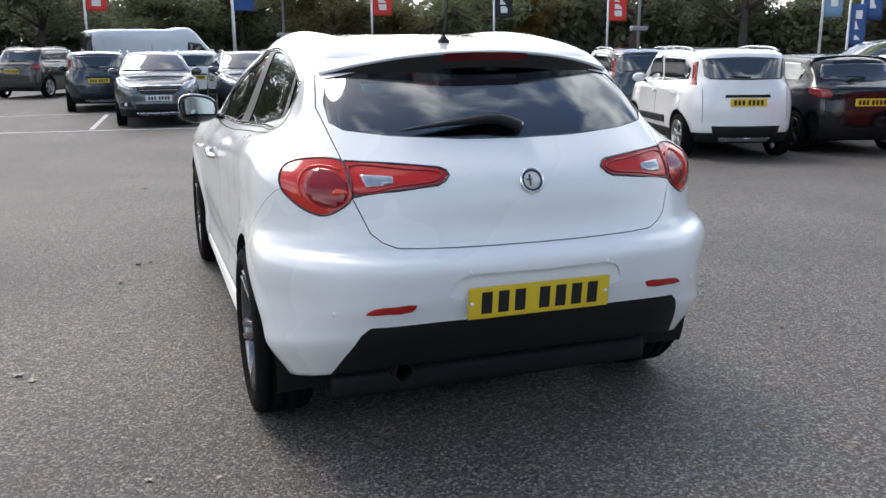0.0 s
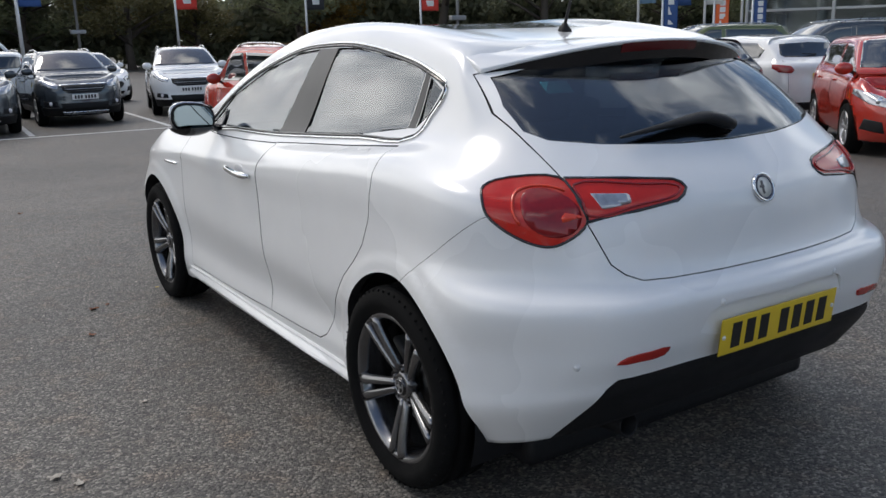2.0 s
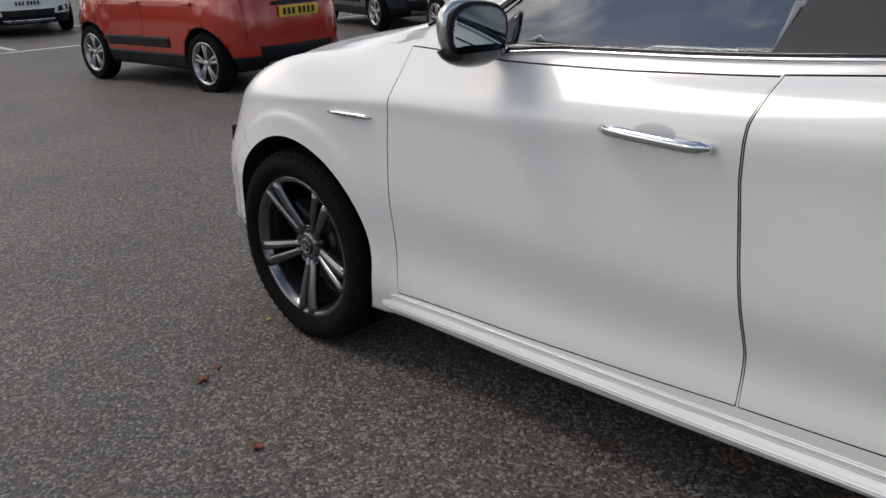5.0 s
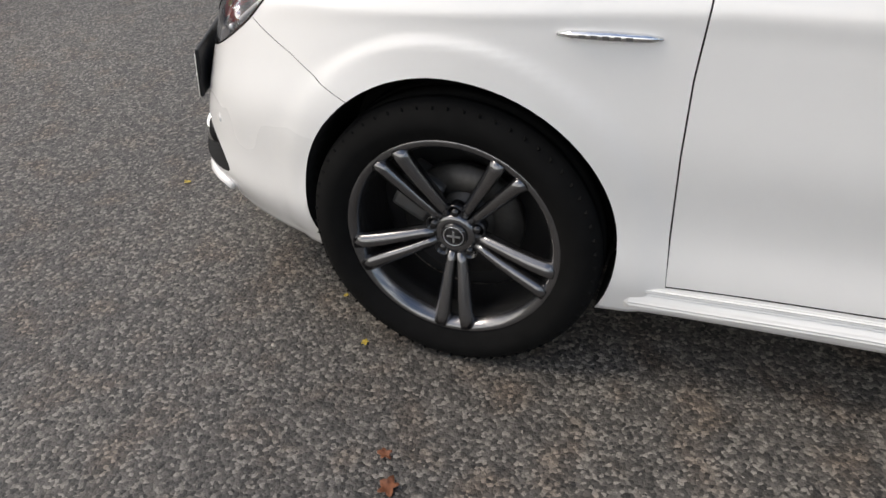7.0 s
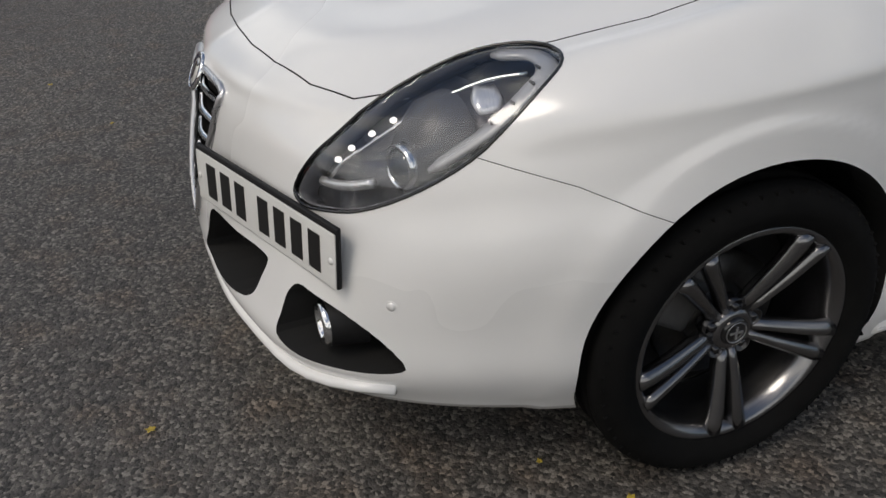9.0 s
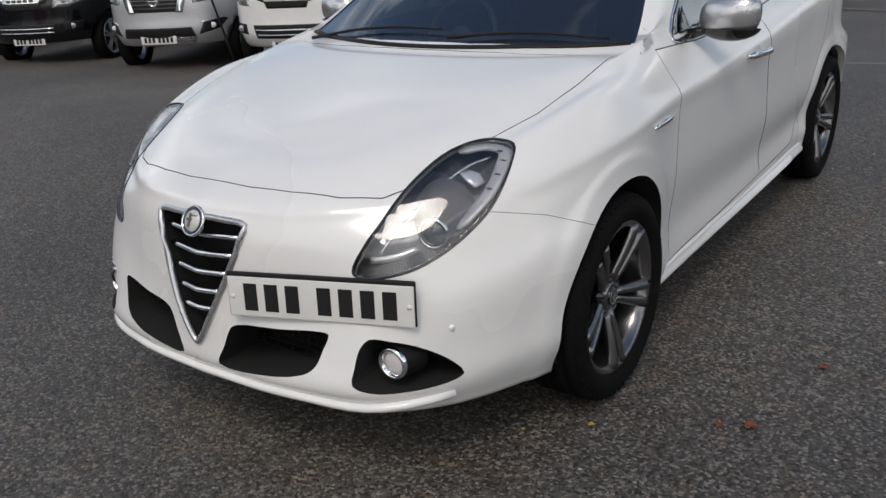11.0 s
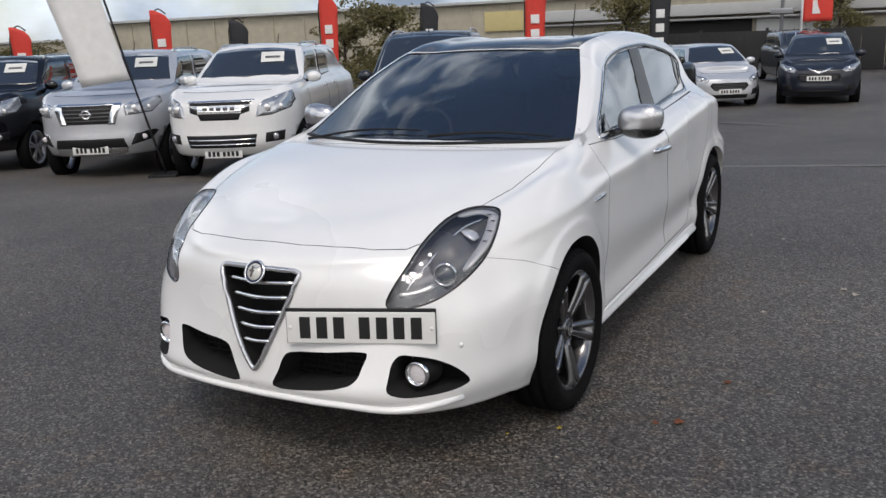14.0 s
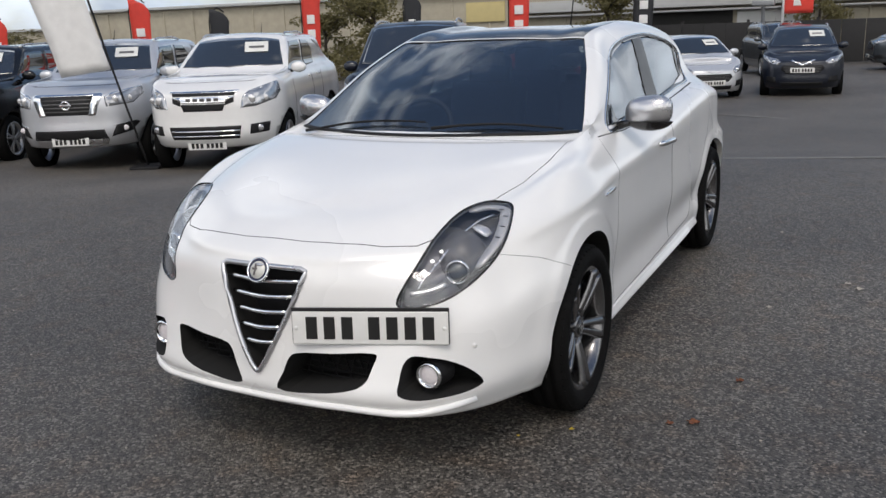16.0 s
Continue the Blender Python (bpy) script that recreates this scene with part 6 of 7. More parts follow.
        for s in (-1, 1):
            lamp = tail("tail_lamp", [(s * x * w, z) for x, z in ((.64, belt - .09), (.70, belt - .02), (.90, belt + .01), (.92, belt - .06), (.86, belt - .13), (.70, belt - .14))], TAIL_RED, .005)
            side_lamp = patch("tail_lamp", [(yR + .04, belt - .11), (yR + .14, belt - .13), (yR + .28, belt - .02), (yR + .16, belt + .02), (yR + .04, belt + .01)], "x", *sorted((s * .84 * w, s * 1.4)), TAIL_RED, (s * .005, -.002, 0))
        tail("rear_bumper_insert", [(-.70 * w, clear + .02), (.70 * w, clear + .02), (.62 * w, clear + .16), (-.62 * w, clear + .16)], BLACK_TRIM, .005)
        pz = belt - .20
    p, n = sk.on((0, -3, pz), (0, 1, 0))
    pl = part("number_plate", block((.52, .012, .112), p + Vector((0, -.012, 0)), .003), PLATE_Y, car)
    for k in range(7):
        part("letter_bar", block((.038, .003, .07), p + Vector((.19 - .06 * k - (.025 if k > 3 else 0), -.019, 0))), INK, pl)
    p, n = sk.on((.02, -3, br + .07), (0, 1, 0))
    part("rear_wiper", tube([p + n * .02, p + n * .02 + Vector((-.30, .0, .015))], [.014, .006], 6), BLACK_TRIM, car)
    if card:
        cx, cy = -.34 * w, (cowl_y * .45 + top_y * .55)
        p, n = sk.on((cx, cy, H + .5), (0, 0, -1))
        m = Matrix.Translation(p + n * .012) @ n.to_track_quat("Z", "Y").to_matrix().to_4x4()
        cd = part("price_card", block((.34, .24, .004), (0, 0, 0)), SIGN, car, "printed price card in the windscreen", m)
        part("card_bar", block((.22, .05, .003), (0, -.01, .004)), material("card_ink", (.10, .10, .10), .6), cd)
    ant = sk.on((0, max(roof_end + .5, -.6) if face != "pickup" else top_y - .1, H + .5), (0, 0, -1))[0]
    part("aerial", tube([ant, ant + Vector((0, -.10, .16))], [.008, .003], 6), BLACK_TRIM, car)
    return car


SUV = dict(L=4.16, W=1.76, H=1.56, nose=.88, cowl=1.07, belt=1.05, clear=.22, front_over=.86, cowl_y=.98, top_y=.32, roof_end=-1.60, wheel_r=.335, face="suv", cladding=True, rails=True, tail_belt=.16)
CITY = dict(L=3.70, W=1.66, H=1.58, nose=.86, cowl=1.06, belt=1.02, clear=.22, front_over=.76, rear_over=.62, cowl_y=.92, top_y=.42, roof_end=-1.62, tail_belt=.05, roof_w=.80, wheel_r=.32, back="upright", cladding=True, rails=True)
HATCHB = dict(L=3.97, W=1.74, H=1.47, nose=.74, cowl=.98, belt=.98, clear=.19, front_over=.80, rear_over=.70, cowl_y=1.0, top_y=.36, roof_end=-1.50, tail_belt=.20, roof_w=.68, wheel_r=.315)
PICKUP = dict(L=5.2, W=1.88, H=1.84, nose=1.16, cowl=1.31, belt=1.27, clear=.40, front_over=.90, rear_over=1.2, cowl_y=1.20, top_y=.62, roof_end=-1.15, tail_belt=.0, roof_w=.70, wheel_r=.385, face="pickup", rails=True, belt_rise=.03, card=True)
BIG_SUV = dict(L=4.6, W=1.83, H=1.70, nose=.98, cowl=1.15, belt=1.12, clear=.24, front_over=.90, cowl_y=1.05, top_y=.35, roof_end=-1.85, tail_belt=.12, roof_w=.72, wheel_r=.36, rails=True)

# beyond the bonnet, with their noses towards the white hatchback
parked_car("small_suv", "dark grey compact suv with roof rails, nose out in its bay", (-0.75, 18.0), 180, P_GREY, **SUV)
parked_car("small_suv", "dark grey compact suv with roof rails, beside a white one", (1.48, 19.25), 180, P_GREY, **SUV)
parked_car("small_suv", "white compact suv with black cladding and roof rails", (4.35, 19.8), 168, P_WHITE, **SUV)
parked_car("city_car", "dark blue upright city car showing its tail", (-2.2, 23.2), 4, P_BLUE, **CITY)
parked_car("city_car", "pale upright city car behind a grey suv", (0.42, 24.6), 2, P_WHITE, **CITY)
parked_car("hatchback", "white small hatchback in the second row", (3.2, 26.4), 190, P_WHITE, **HATCHB)
parked_car("hatchback", "dark hatchback in the second row", (0.75, 28.2), 180, P_BLACK, **HATCHB)
parked_car("large_suv", "dark brown people carrier parked by the trees", (-4.1, 31.7), -25, P_BROWN, **BIG_SUV)
parked_car("city_car", "red upright city car with black cladding and roof rails", (2.98, 9.9), 4, P_RED, **CITY)
parked_car("city_car", "dark upright city car beside a white one", (8.6, 12.9), -16, P_BLUE, **CITY)
parked_car("city_car", "white upright city car with tall red tail lamps and black cladding", (7.44, 8.65), -16, P_WHITE, **CITY)
parked_car("hatchback", "black three-door hatchback with dark alloy wheels", (9.5, 8.65), -14, P_BLACK, **{**HATCHB, "rim": RIM_DARK})
parked_car("hatchback", "white small hatchback with red tail lamps", (11.85, 8.65), -14, P_WHITE, **{**HATCHB, "rim": RIM_DARK})
parked_car("hatchback", "red small hatchback facing out with bright headlamps", (9.48, 4.45), 135, P_RED, **{**HATCHB, "L": 3.5, "W": 1.62})
parked_car("large_suv", "grey estate in the row behind", (15.2, 9.2), 60, P_GREY, **BIG_SUV)
parked_car("large_suv", "olive green estate in the row behind", (14.83, 12.28), 65, paint("olive_paint", (.14, .16, .06), .3), **BIG_SUV)
parked_car("hatchback", "silver car in the row behind", (11.01, 13.04), -35, P_SILVER, **HATCHB)

# behind the tail of the white hatchback
parked_car("pickup_truck", "silver pickup truck with chrome-flanked grille and price card", (9.45, -5.04), 26, P_SILVER, **PICKUP)
parked_car("pickup_truck", "white pickup truck with chrome grille and price card", (7.15, -5.43), 23, P_WHITE, **{**PICKUP, "face": "wing"})
parked_car("pickup_truck", "black pickup truck with chrome grille and price card", (12.27, -4.76), 26, P_BLACK, **{**PICKUP, "face": "wing"})
parked_car("pickup_truck", "black pickup truck at the end of the row", (15.1, -4.1), 33, P_BLACK, **{**PICKUP, "face": "wing"})
parked_car("large_suv", "dark navy suv with roof rails and chrome grille", (4.75, -6.5), 22, P_NAVY, **{**BIG_SUV, "face": "pickup", "H": 1.92, "nose": 1.08, "cowl": 1.26, "belt": 1.23})
parked_car("large_suv", "dark suv showing its red tail lamps", (3.25, -11.6), 168, P_BLACK, **BIG_SUV)
parked_car("hatchback", "silver hatchback with price card in its windscreen", (2.65, -17.1), 28, P_SILVER, **{**HATCHB, "card": True})
parked_car("small_suv", "dark navy crossover with chrome v grille and price card", (0.1, -18.1), 6, P_NAVY, **{**SUV, "face": "vgrille", "cladding": False, "card": True, "L": 4.4, "W": 1.82, "H": 1.6})
parked_car("hatchback", "blue-grey hatchback in the far row", (4.51, -19.71), 30, P_BLUE, **HATCHB)
parked_car("large_suv", "grey suv in the far row", (1.5, -26.5), 20, P_GREY, **BIG_SUV)
parked_car("large_suv", "dark suv at the end of the far row", (-3.5, -28.3), -80, P_GREY, **BIG_SUV)
parked_car("hatchback", "pale hatchback in the far row", (6.39, -20.66), 30, P_SILVER, **HATCHB)

# ---------------------------------------------------------------- high-roofed van
parked_car("van", "pale high-roofed panel van behind the parked cars", (-.25, 26.9), -78, paint("pale_van_paint", (.62, .66, .70)), L=4.9, W=1.95, H=2.25, nose=1.05, cowl=1.30, belt=1.32, clear=.25,
           front_over=.90, rear_over=1.1, cowl_y=1.55, top_y=.85, roof_end=-2.38, tail_belt=.02, roof_w=.88, wheel_r=.34, belt_rise=.02, panel_sides=True)
bpy.data.scenes.remove(bench)

# ---------------------------------------------------------------- trees and hedges
BARK = material("bark", (.075, .06, .048), .9, grain=.35, grain_scale=14, bump=.5, bump_scale=40)


def leaf_material(name, dark, light):
    m = bpy.data.materials.new(name)
    m.use_nodes = True
    nodes, links = m.node_tree.nodes, m.node_tree.links
    p = nodes["Principled BSDF"]
    geo = nodes.new("ShaderNodeNewGeometry")
    co = nodes.new("ShaderNodeTexCoord")
    wide = nodes.new("ShaderNodeTexNoise")
    wide.inputs["Scale"].default_value = .9
    add = nodes.new("ShaderNodeMath")
    add.operation = "MULTIPLY_ADD"
    add.inputs[1].default_value, add.inputs[2].default_value = .55, -.02
    mix = nodes.new("ShaderNodeMath")
    mix.operation = "MULTIPLY_ADD"
    mix.inputs[1].default_value = .5
    ramp = nodes.new("ShaderNodeValToRGB")
    ramp.color_ramp.elements[0].color, ramp.color_ramp.elements[1].color = (*dark, 1), (*light, 1)
    links.new(geo.outputs["Random Per Island"], add.inputs[0])
    links.new(co.outputs["Object"], wide.inputs["Vector"])
    links.new(wide.outputs["Fac"], mix.inputs[0])
    links.new(add.outputs[0], mix.inputs[2])
    links.new(mix.outputs[0], ramp.inputs[0])
    links.new(ramp.outputs[0], p.inputs["Base Color"])
    p.inputs["Roughness"].default_value = .65
    # light shines through the blades
    thru, both_ways = nodes.new("ShaderNodeBsdfTranslucent"), nodes.new("ShaderNodeMixShader")
    both_ways.inputs[0].default_value = .42
    links.new(ramp.outputs[0], thru.inputs["Color"])
    links.new(p.outputs[0], both_ways.inputs[1])
    links.new(thru.outputs[0], both_ways.inputs[2])
    links.new(both_ways.outputs[0], nodes["Material Output"].inputs["Surface"])
    return m


LEAF_GREEN = leaf_material("green_leaves", (.10, .12, .062), (.29, .30, .16))
LEAF_OLIVE = leaf_material("olive_leaves", (.075, .070, .030), (.23, .20, .085))
LEAF_GOLD = leaf_material("autumn_leaves", (.09, .065, .015), (.34, .21, .045))
LEAF_DARK = leaf_material("dark_leaves", (.085, .095, .060), (.24, .25, .155))


def foliage(rng, clumps, per, leaf_size):
    """Leaves as small bent blades, scattered on clumps (centre, radius)."""
    verts, faces = [], []
    for (cx, cy, cz), r in clumps:
        for _ in range(per):
            d = Vector((rng.gauss(0, 1), rng.gauss(0, 1), rng.gauss(0, 1))).normalized() * r * rng.uniform(.35, 1.05) ** .6
            c = Vector((cx, cy, cz)) + Vector((d.x, d.y, d.z * .8))
            a = Vector((rng.gauss(0, 1), rng.gauss(0, 1), rng.gauss(0, .7))).normalized()
            b = a.cross(Vector((rng.gauss(0, 1), rng.gauss(0, 1), rng.gauss(0, 1)))).normalized()
            s = leaf_size * rng.uniform(.6, 1.3)
            n = len(verts)
            verts += [c - a * s, c + b * s * .55, c + a * s, c - b * s * .55]
            faces += [(n, n + 1, n + 2, n + 3)]
    me = bpy.data.meshes.new("crown")
    me.from_pydata([tuple(v) for v in verts], [], faces)
    return me


tree_kinds = {}


def tree(x, y, height, width, mat, label, kind, seed):
    """A tapered trunk with limbs and an uneven crown of leaf clumps; alike trees share their meshes."""
    key = (kind, mat.name)
    if key not in tree_kinds:
        rng = random.Random(seed)
        bm = tube([(0, 0, -.1), (.01, .02, .18), (-.01, 0, .38), (.015, .01, .62), (0, 0, .85)], [.034, .026, .021, .014, .005], 10)
        clumps = []
        for k in range(15):
            a, h = k * 2.4 + rng.uniform(-.3, .3), rng.uniform(.28, .80)
            reach = (.20 + .22 * math.sin(math.pi * min(1, (h - .15) / .80))) * rng.uniform(.75, 1.15)
            tip = (math.cos(a) * reach, math.sin(a) * reach, h + rng.uniform(.06, .16))
            tube([(0, 0, h - .08), (tip[0] * .5, tip[1] * .5, h + .02), tip], [.011, .007, .003], 6, bm=bm)
            clumps.append((tip, rng.uniform(.10, .165)))
            clumps.append(((tip[0] * .55, tip[1] * .55, tip[2] + rng.uniform(-.06, .08)), rng.uniform(.09, .14)))
        for k in range(8):
            clumps.append(((rng.uniform(-.10, .10), rng.uniform(-.10, .10), rng.uniform(.62, .93)), rng.uniform(.08, .13)))
        if kind == "bush":
            clumps += [((rng.uniform(-.4, .4), rng.uniform(-.4, .4), rng.uniform(.08, .35)), rng.uniform(.12, .2)) for _ in range(16)]
        crown = foliage(rng, clumps, 330 if kind != "bush" else 95, .0135 if kind != "bush" else .021)
        trunk = bpy.data.meshes.new("trunk")
        bm.to_mesh(trunk)
        bm.free()
        trunk.materials.append(BARK)
        crown.materials.append(mat)
        tree_kinds[key] = (trunk, crown)
    trunk, crown = tree_kinds[key]
    t = thing("tree" if kind != "bush" else "bush", label, "tree" if kind != "bush" else "bush", Matrix.LocRotScale((x, y, ground_z(x, y)), Euler((0, 0, seed * 1.7)), (width, width, height)))
    part("trunk", trunk, BARK, t)
    part("crown", crown, mat, t)
    return t


for k, (x, y, h, w, mat, label) in enumerate((
        (-16, 40, 7.2, 9.5, LEAF_DARK, "tall dark evergreen-looking tree at the edge of the car park"), (-10.5, 42, 6.8, 9.0, LEAF_GREEN, "tall green tree behind the parked cars"),
        (-5.2, 43, 6.6, 8.5, LEAF_DARK, "tall dark tree behind the parked cars"), (0.2, 46, 5.0, 7.5, LEAF_GREEN, "green tree behind the flags"),
        (4.6, 47, 5.6, 8.0, LEAF_GREEN, "green tree behind the flags"), (9.2, 44.5, 6.4, 7.5, LEAF_OLIVE, "olive tree turning to autumn colour"),
        (13.0, 45.5, 4.3, 6.5, LEAF_OLIVE, "olive tree with thin crown"), (17.2, 41.5, 6.8, 8.0, LEAF_GREEN, "full green tree behind a dark flag"),
        (19.6, 42.5, 4.4, 4.6, LEAF_GOLD, "small tree in golden autumn leaf"), (24.0, 37.5, 9.2, 9.5, LEAF_DARK, "very tall dark tree behind the parked cars"),
        (28.3, 34.6, 9.0, 8.5, LEAF_DARK, "very tall dark tree with hanging twigs"), (33.8, 30.5, 6.2, 7.0, LEAF_GREEN, "green tree behind the flag poles"),
        (36.8, 26.5, 5.8, 6.5, LEAF_GREEN, "green tree near the showroom"), (-22, 36, 6.8, 9.0, LEAF_GREEN, "tall green tree at the edge of the car park"),
        (-29, 30, 6.5, 9.5, LEAF_DARK, "tall dark tree at the edge of the car park"), (21.5, 52, 6.0, 8, LEAF_DARK, "distant dark tree on the skyline"))):
    x, y, h, w = -1.6 + (x + 1.6) * 1.35, -2.8 + (y + 2.8) * 1.35, h * 1.28, w * 1.35
    tree(x, y, h, w, mat, label, "tree" if k % 2 else "broad_tree", k + 3)
for k, (x, y, h, w, mat) in enumerate(((18.8, -28.4, 3.9, 5.0, LEAF_OLIVE), (8.7, -30.6, 3.6, 3.6, LEAF_OLIVE), (39.0, -23.5, 2.8, 6.0, LEAF_OLIVE), (1.0, -37.0, 4.0, 3.4, LEAF_OLIVE), (43.0, -26, 2.4, 5, LEAF_OLIVE), (22.5, -30, 3.2, 4, LEAF_OLIVE))):
    tree(x, y, h, w, mat, "straggly bush in front of the warehouse", "bush", k + 31)
# the hedge bank that closes the view below the crowns
rng = random.Random(12)
clumps = []
for k in range(760):
    a = rng.uniform(-38, 56)
    d = rng.uniform(68, 74)
    x, y = -1.5 + d * math.sin(radians(a)), -3 + d * math.cos(radians(a))
    top = 4.4 + 1.1 * noise.noise(Vector((a * .12, 0, 3)))
    z = rng.uniform(0, 1) ** .8 * top
    clumps.append(((x, y, z), rng.uniform(1.0, 2.0)))
hedge = foliage(rng, clumps, 100, .33)
tagged(part("hedge_bank", hedge, LEAF_DARK), "dense dark hedge and undergrowth below the trees", "hedge", kind="stuff")
# an unseen low wooded edge, added to block low sky and dim the left flank
clumps = []
for k in range(420):
    a = rng.uniform(-158, -40)
    d = rng.uniform(52, 58)
    x, y = -1.5 + d * math.sin(radians(a)), 1 + d * math.cos(radians(a))
    clumps.append(((x, y, rng.uniform(0, 1) ** .8 * (6.0 + 1.6 * noise.noise(Vector((a * .12, 4, 3))))), rng.uniform(1.2, 2.2)))
tagged(part("hedge_bank", foliage(rng, clumps, 60, .40), LEAF_DARK), "unseen dark hedge added at the car park's edge to dim the hatchback's flank", "hedge", kind="stuff")
# wooded rise on the skyline
clumps = []
for k in range(300):
    a, d = rng.uniform(-60, 75), rng.uniform(150, 175)
    top = 9 + 4 * noise.noise(Vector((a * .07, 2, 0)))
    clumps.append(((d * math.sin(radians(a)), d * math.cos(radians(a)), rng.uniform(0, top)), rng.uniform(2.5, 4.5)))
tagged(part("far_woods", foliage(rng, clumps, 40, 1.0), LEAF_DARK), "distant wooded rise on the skyline", "woods", kind="stuff")

# ---------------------------------------------------------------- flags and posts
POLE = material("white_pole", (.62, .63, .64), .35, metal=.3, grain=.06)
STEEL = material("galvanised_steel", (.30, .31, .32), .45, metal=.7, grain=.15)


def cloth(name, colour):
    return material(name, colour, .8, grain=.10, grain_scale=8, bump=.1, bump_scale=30)


C_RED, C_BLUE, C_BLACK, C_WHITE, C_ORANGE, C_PALE = (cloth("red_cloth", (.62, .050, .035)), cloth("blue_cloth", (.035, .085, .24)), cloth("black_cloth", (.022, .024, .028)),
                                                    cloth("white_cloth", (.72, .72, .71)), cloth("orange_cloth", (.75, .14, .04)), cloth("pale_blue_cloth", (.16, .28, .42)))


def flag(x, y, top, low, width, mat, facing, label, marks=None, mark_mat=None, pole_top=None):
    """A pole with an upright banner on its one side; facing is the banner's direction from the pole, in degrees."""
    f = thing("flag", label, "flag", pose(x, y, ground_z(x, y), 0, 0, facing), "flags")
    thick = .0011 * math.hypot(x, y)
    part("pole", tube([(0, 0, 0), (0, 0, pole_top or top + .3)], [thick + .02, thick], 10), POLE, f)
    bm = bmesh.new()
    nx, nz = 8, 14
    grid = []
    for j in range(nz + 1):
        row = []
        for i in range(nx + 1):
            u, v = i / nx, j / nz
            row.append(bm.verts.new((.04 + u * width, .05 * u * math.sin(5 * v + 3 * u + x), low + (top - low) * v - .02 * u * math.sin(3 * v))))
        grid.append(row)
    for j in range(nz):
        for i in range(nx):
            bm.faces.new((grid[j][i], grid[j][i + 1], grid[j + 1][i + 1], grid[j + 1][i]))
    ban = part("banner", bm, mat, f, smooth=True)
    sol = ban.modifiers.new("thick", "SOLIDIFY")
    sol.thickness = .004
    if marks:
        for k in range(marks):
            h = (top - low) * .62 / marks
            z = low + (top - low) * .12 + k * h * 1.25
            part("banner_mark", block((width * .42, .018, h), (.04 + width * .52, .05 * .5 * math.sin(5 * ((z - low) / (top - low)) + 1.5 + x), z + h / 2), .004), mark_mat or C_WHITE, ban)
    return f


flag(-3.3, 46.7, 5.70, 3.60, 1.05, C_RED, 5, "red banner with white lettering bars on a white pole", 4)
flag(4.2, 46.7, 7.08, 5.28, 1.1, C_BLACK, 2, "dark blue banner with a pale emblem on a white pole", 1, pole_top=8.18)
tagged(flag(4.25, 46.6, 5.18, 3.68, 1.1, C_BLUE, 2, "plain blue banner on a white pole"), "plain blue banner low on a white pole")
flag(11.7, 45.2, 5.93, 3.43, 1.1, C_RED, -6, "red banner with white lettering bars on a white pole", 5)
flag(18.2, 43.0, 5.57, 3.27, 1.0, C_BLACK, -14, "black banner with white lettering bars on a white pole", 4)
flag(23.8, 40.1, 5.05, 3.05, 1.0, C_RED, -20, "red banner with white lettering bars on a white pole", 4)
flag(18.3, 18.0, 5.05, 2.44, .50, C_PALE, -46, "tall pale blue banner with lettering bars", 6)
flag(19.1, 17.3, 5.14, 2.34, .50, C_BLUE, -46, "tall blue banner with white lettering bars", 6)
flag(18.8, 17.45, 2.8, 1.64, .42, C_BLUE, -46, "small blue banner with white bars", 3)
flag(19.75, 16.6, 5.14, 2.34, .48, C_WHITE, -48, "tall white banner with grey lettering bars", 7, STEEL)
flag(19.95, 16.4, 2.6, 1.58, .40, C_ORANGE, -48, "small orange banner with white bars", 4)
flag(20.5, 15.8, 5.14, 2.54, .46, C_BLACK, -50, "tall black banner with white lettering bars", 4)
flag(20.75, 15.6, 2.54, 1.54, .36, C_BLUE, -50, "small blue banner with white bars", 4)


def street_lamp(x, y, h):
    s = thing("street_lamp", "tall grey steel lamp post with two heads", "street lamp", pose(x, y, ground_z(x, y)))
    part("pole", tube([(0, 0, 0), (0, 0, h * .5), (0, 0, h)], [.075, .060, .045], 10), STEEL, s)
    for k in (-1, 1):
        part("lamp_arm", tube([(0, 0, h - .1), (k * .5, 0, h)], [.03, .03], 6), STEEL, s)
        part("lamp_head", block((.45, .18, .09), (k * .7, 0, h), .03), STEEL, s)
    part("camera_box", block((.75, .25, .2), (0, 0, 2.4), .03), STEEL, s)
    return s


street_lamp(6.9, 46.3, 14)
street_lamp(19.5, 30.0, 8.0)
street_lamp(2.2, -27.5, 7.0)


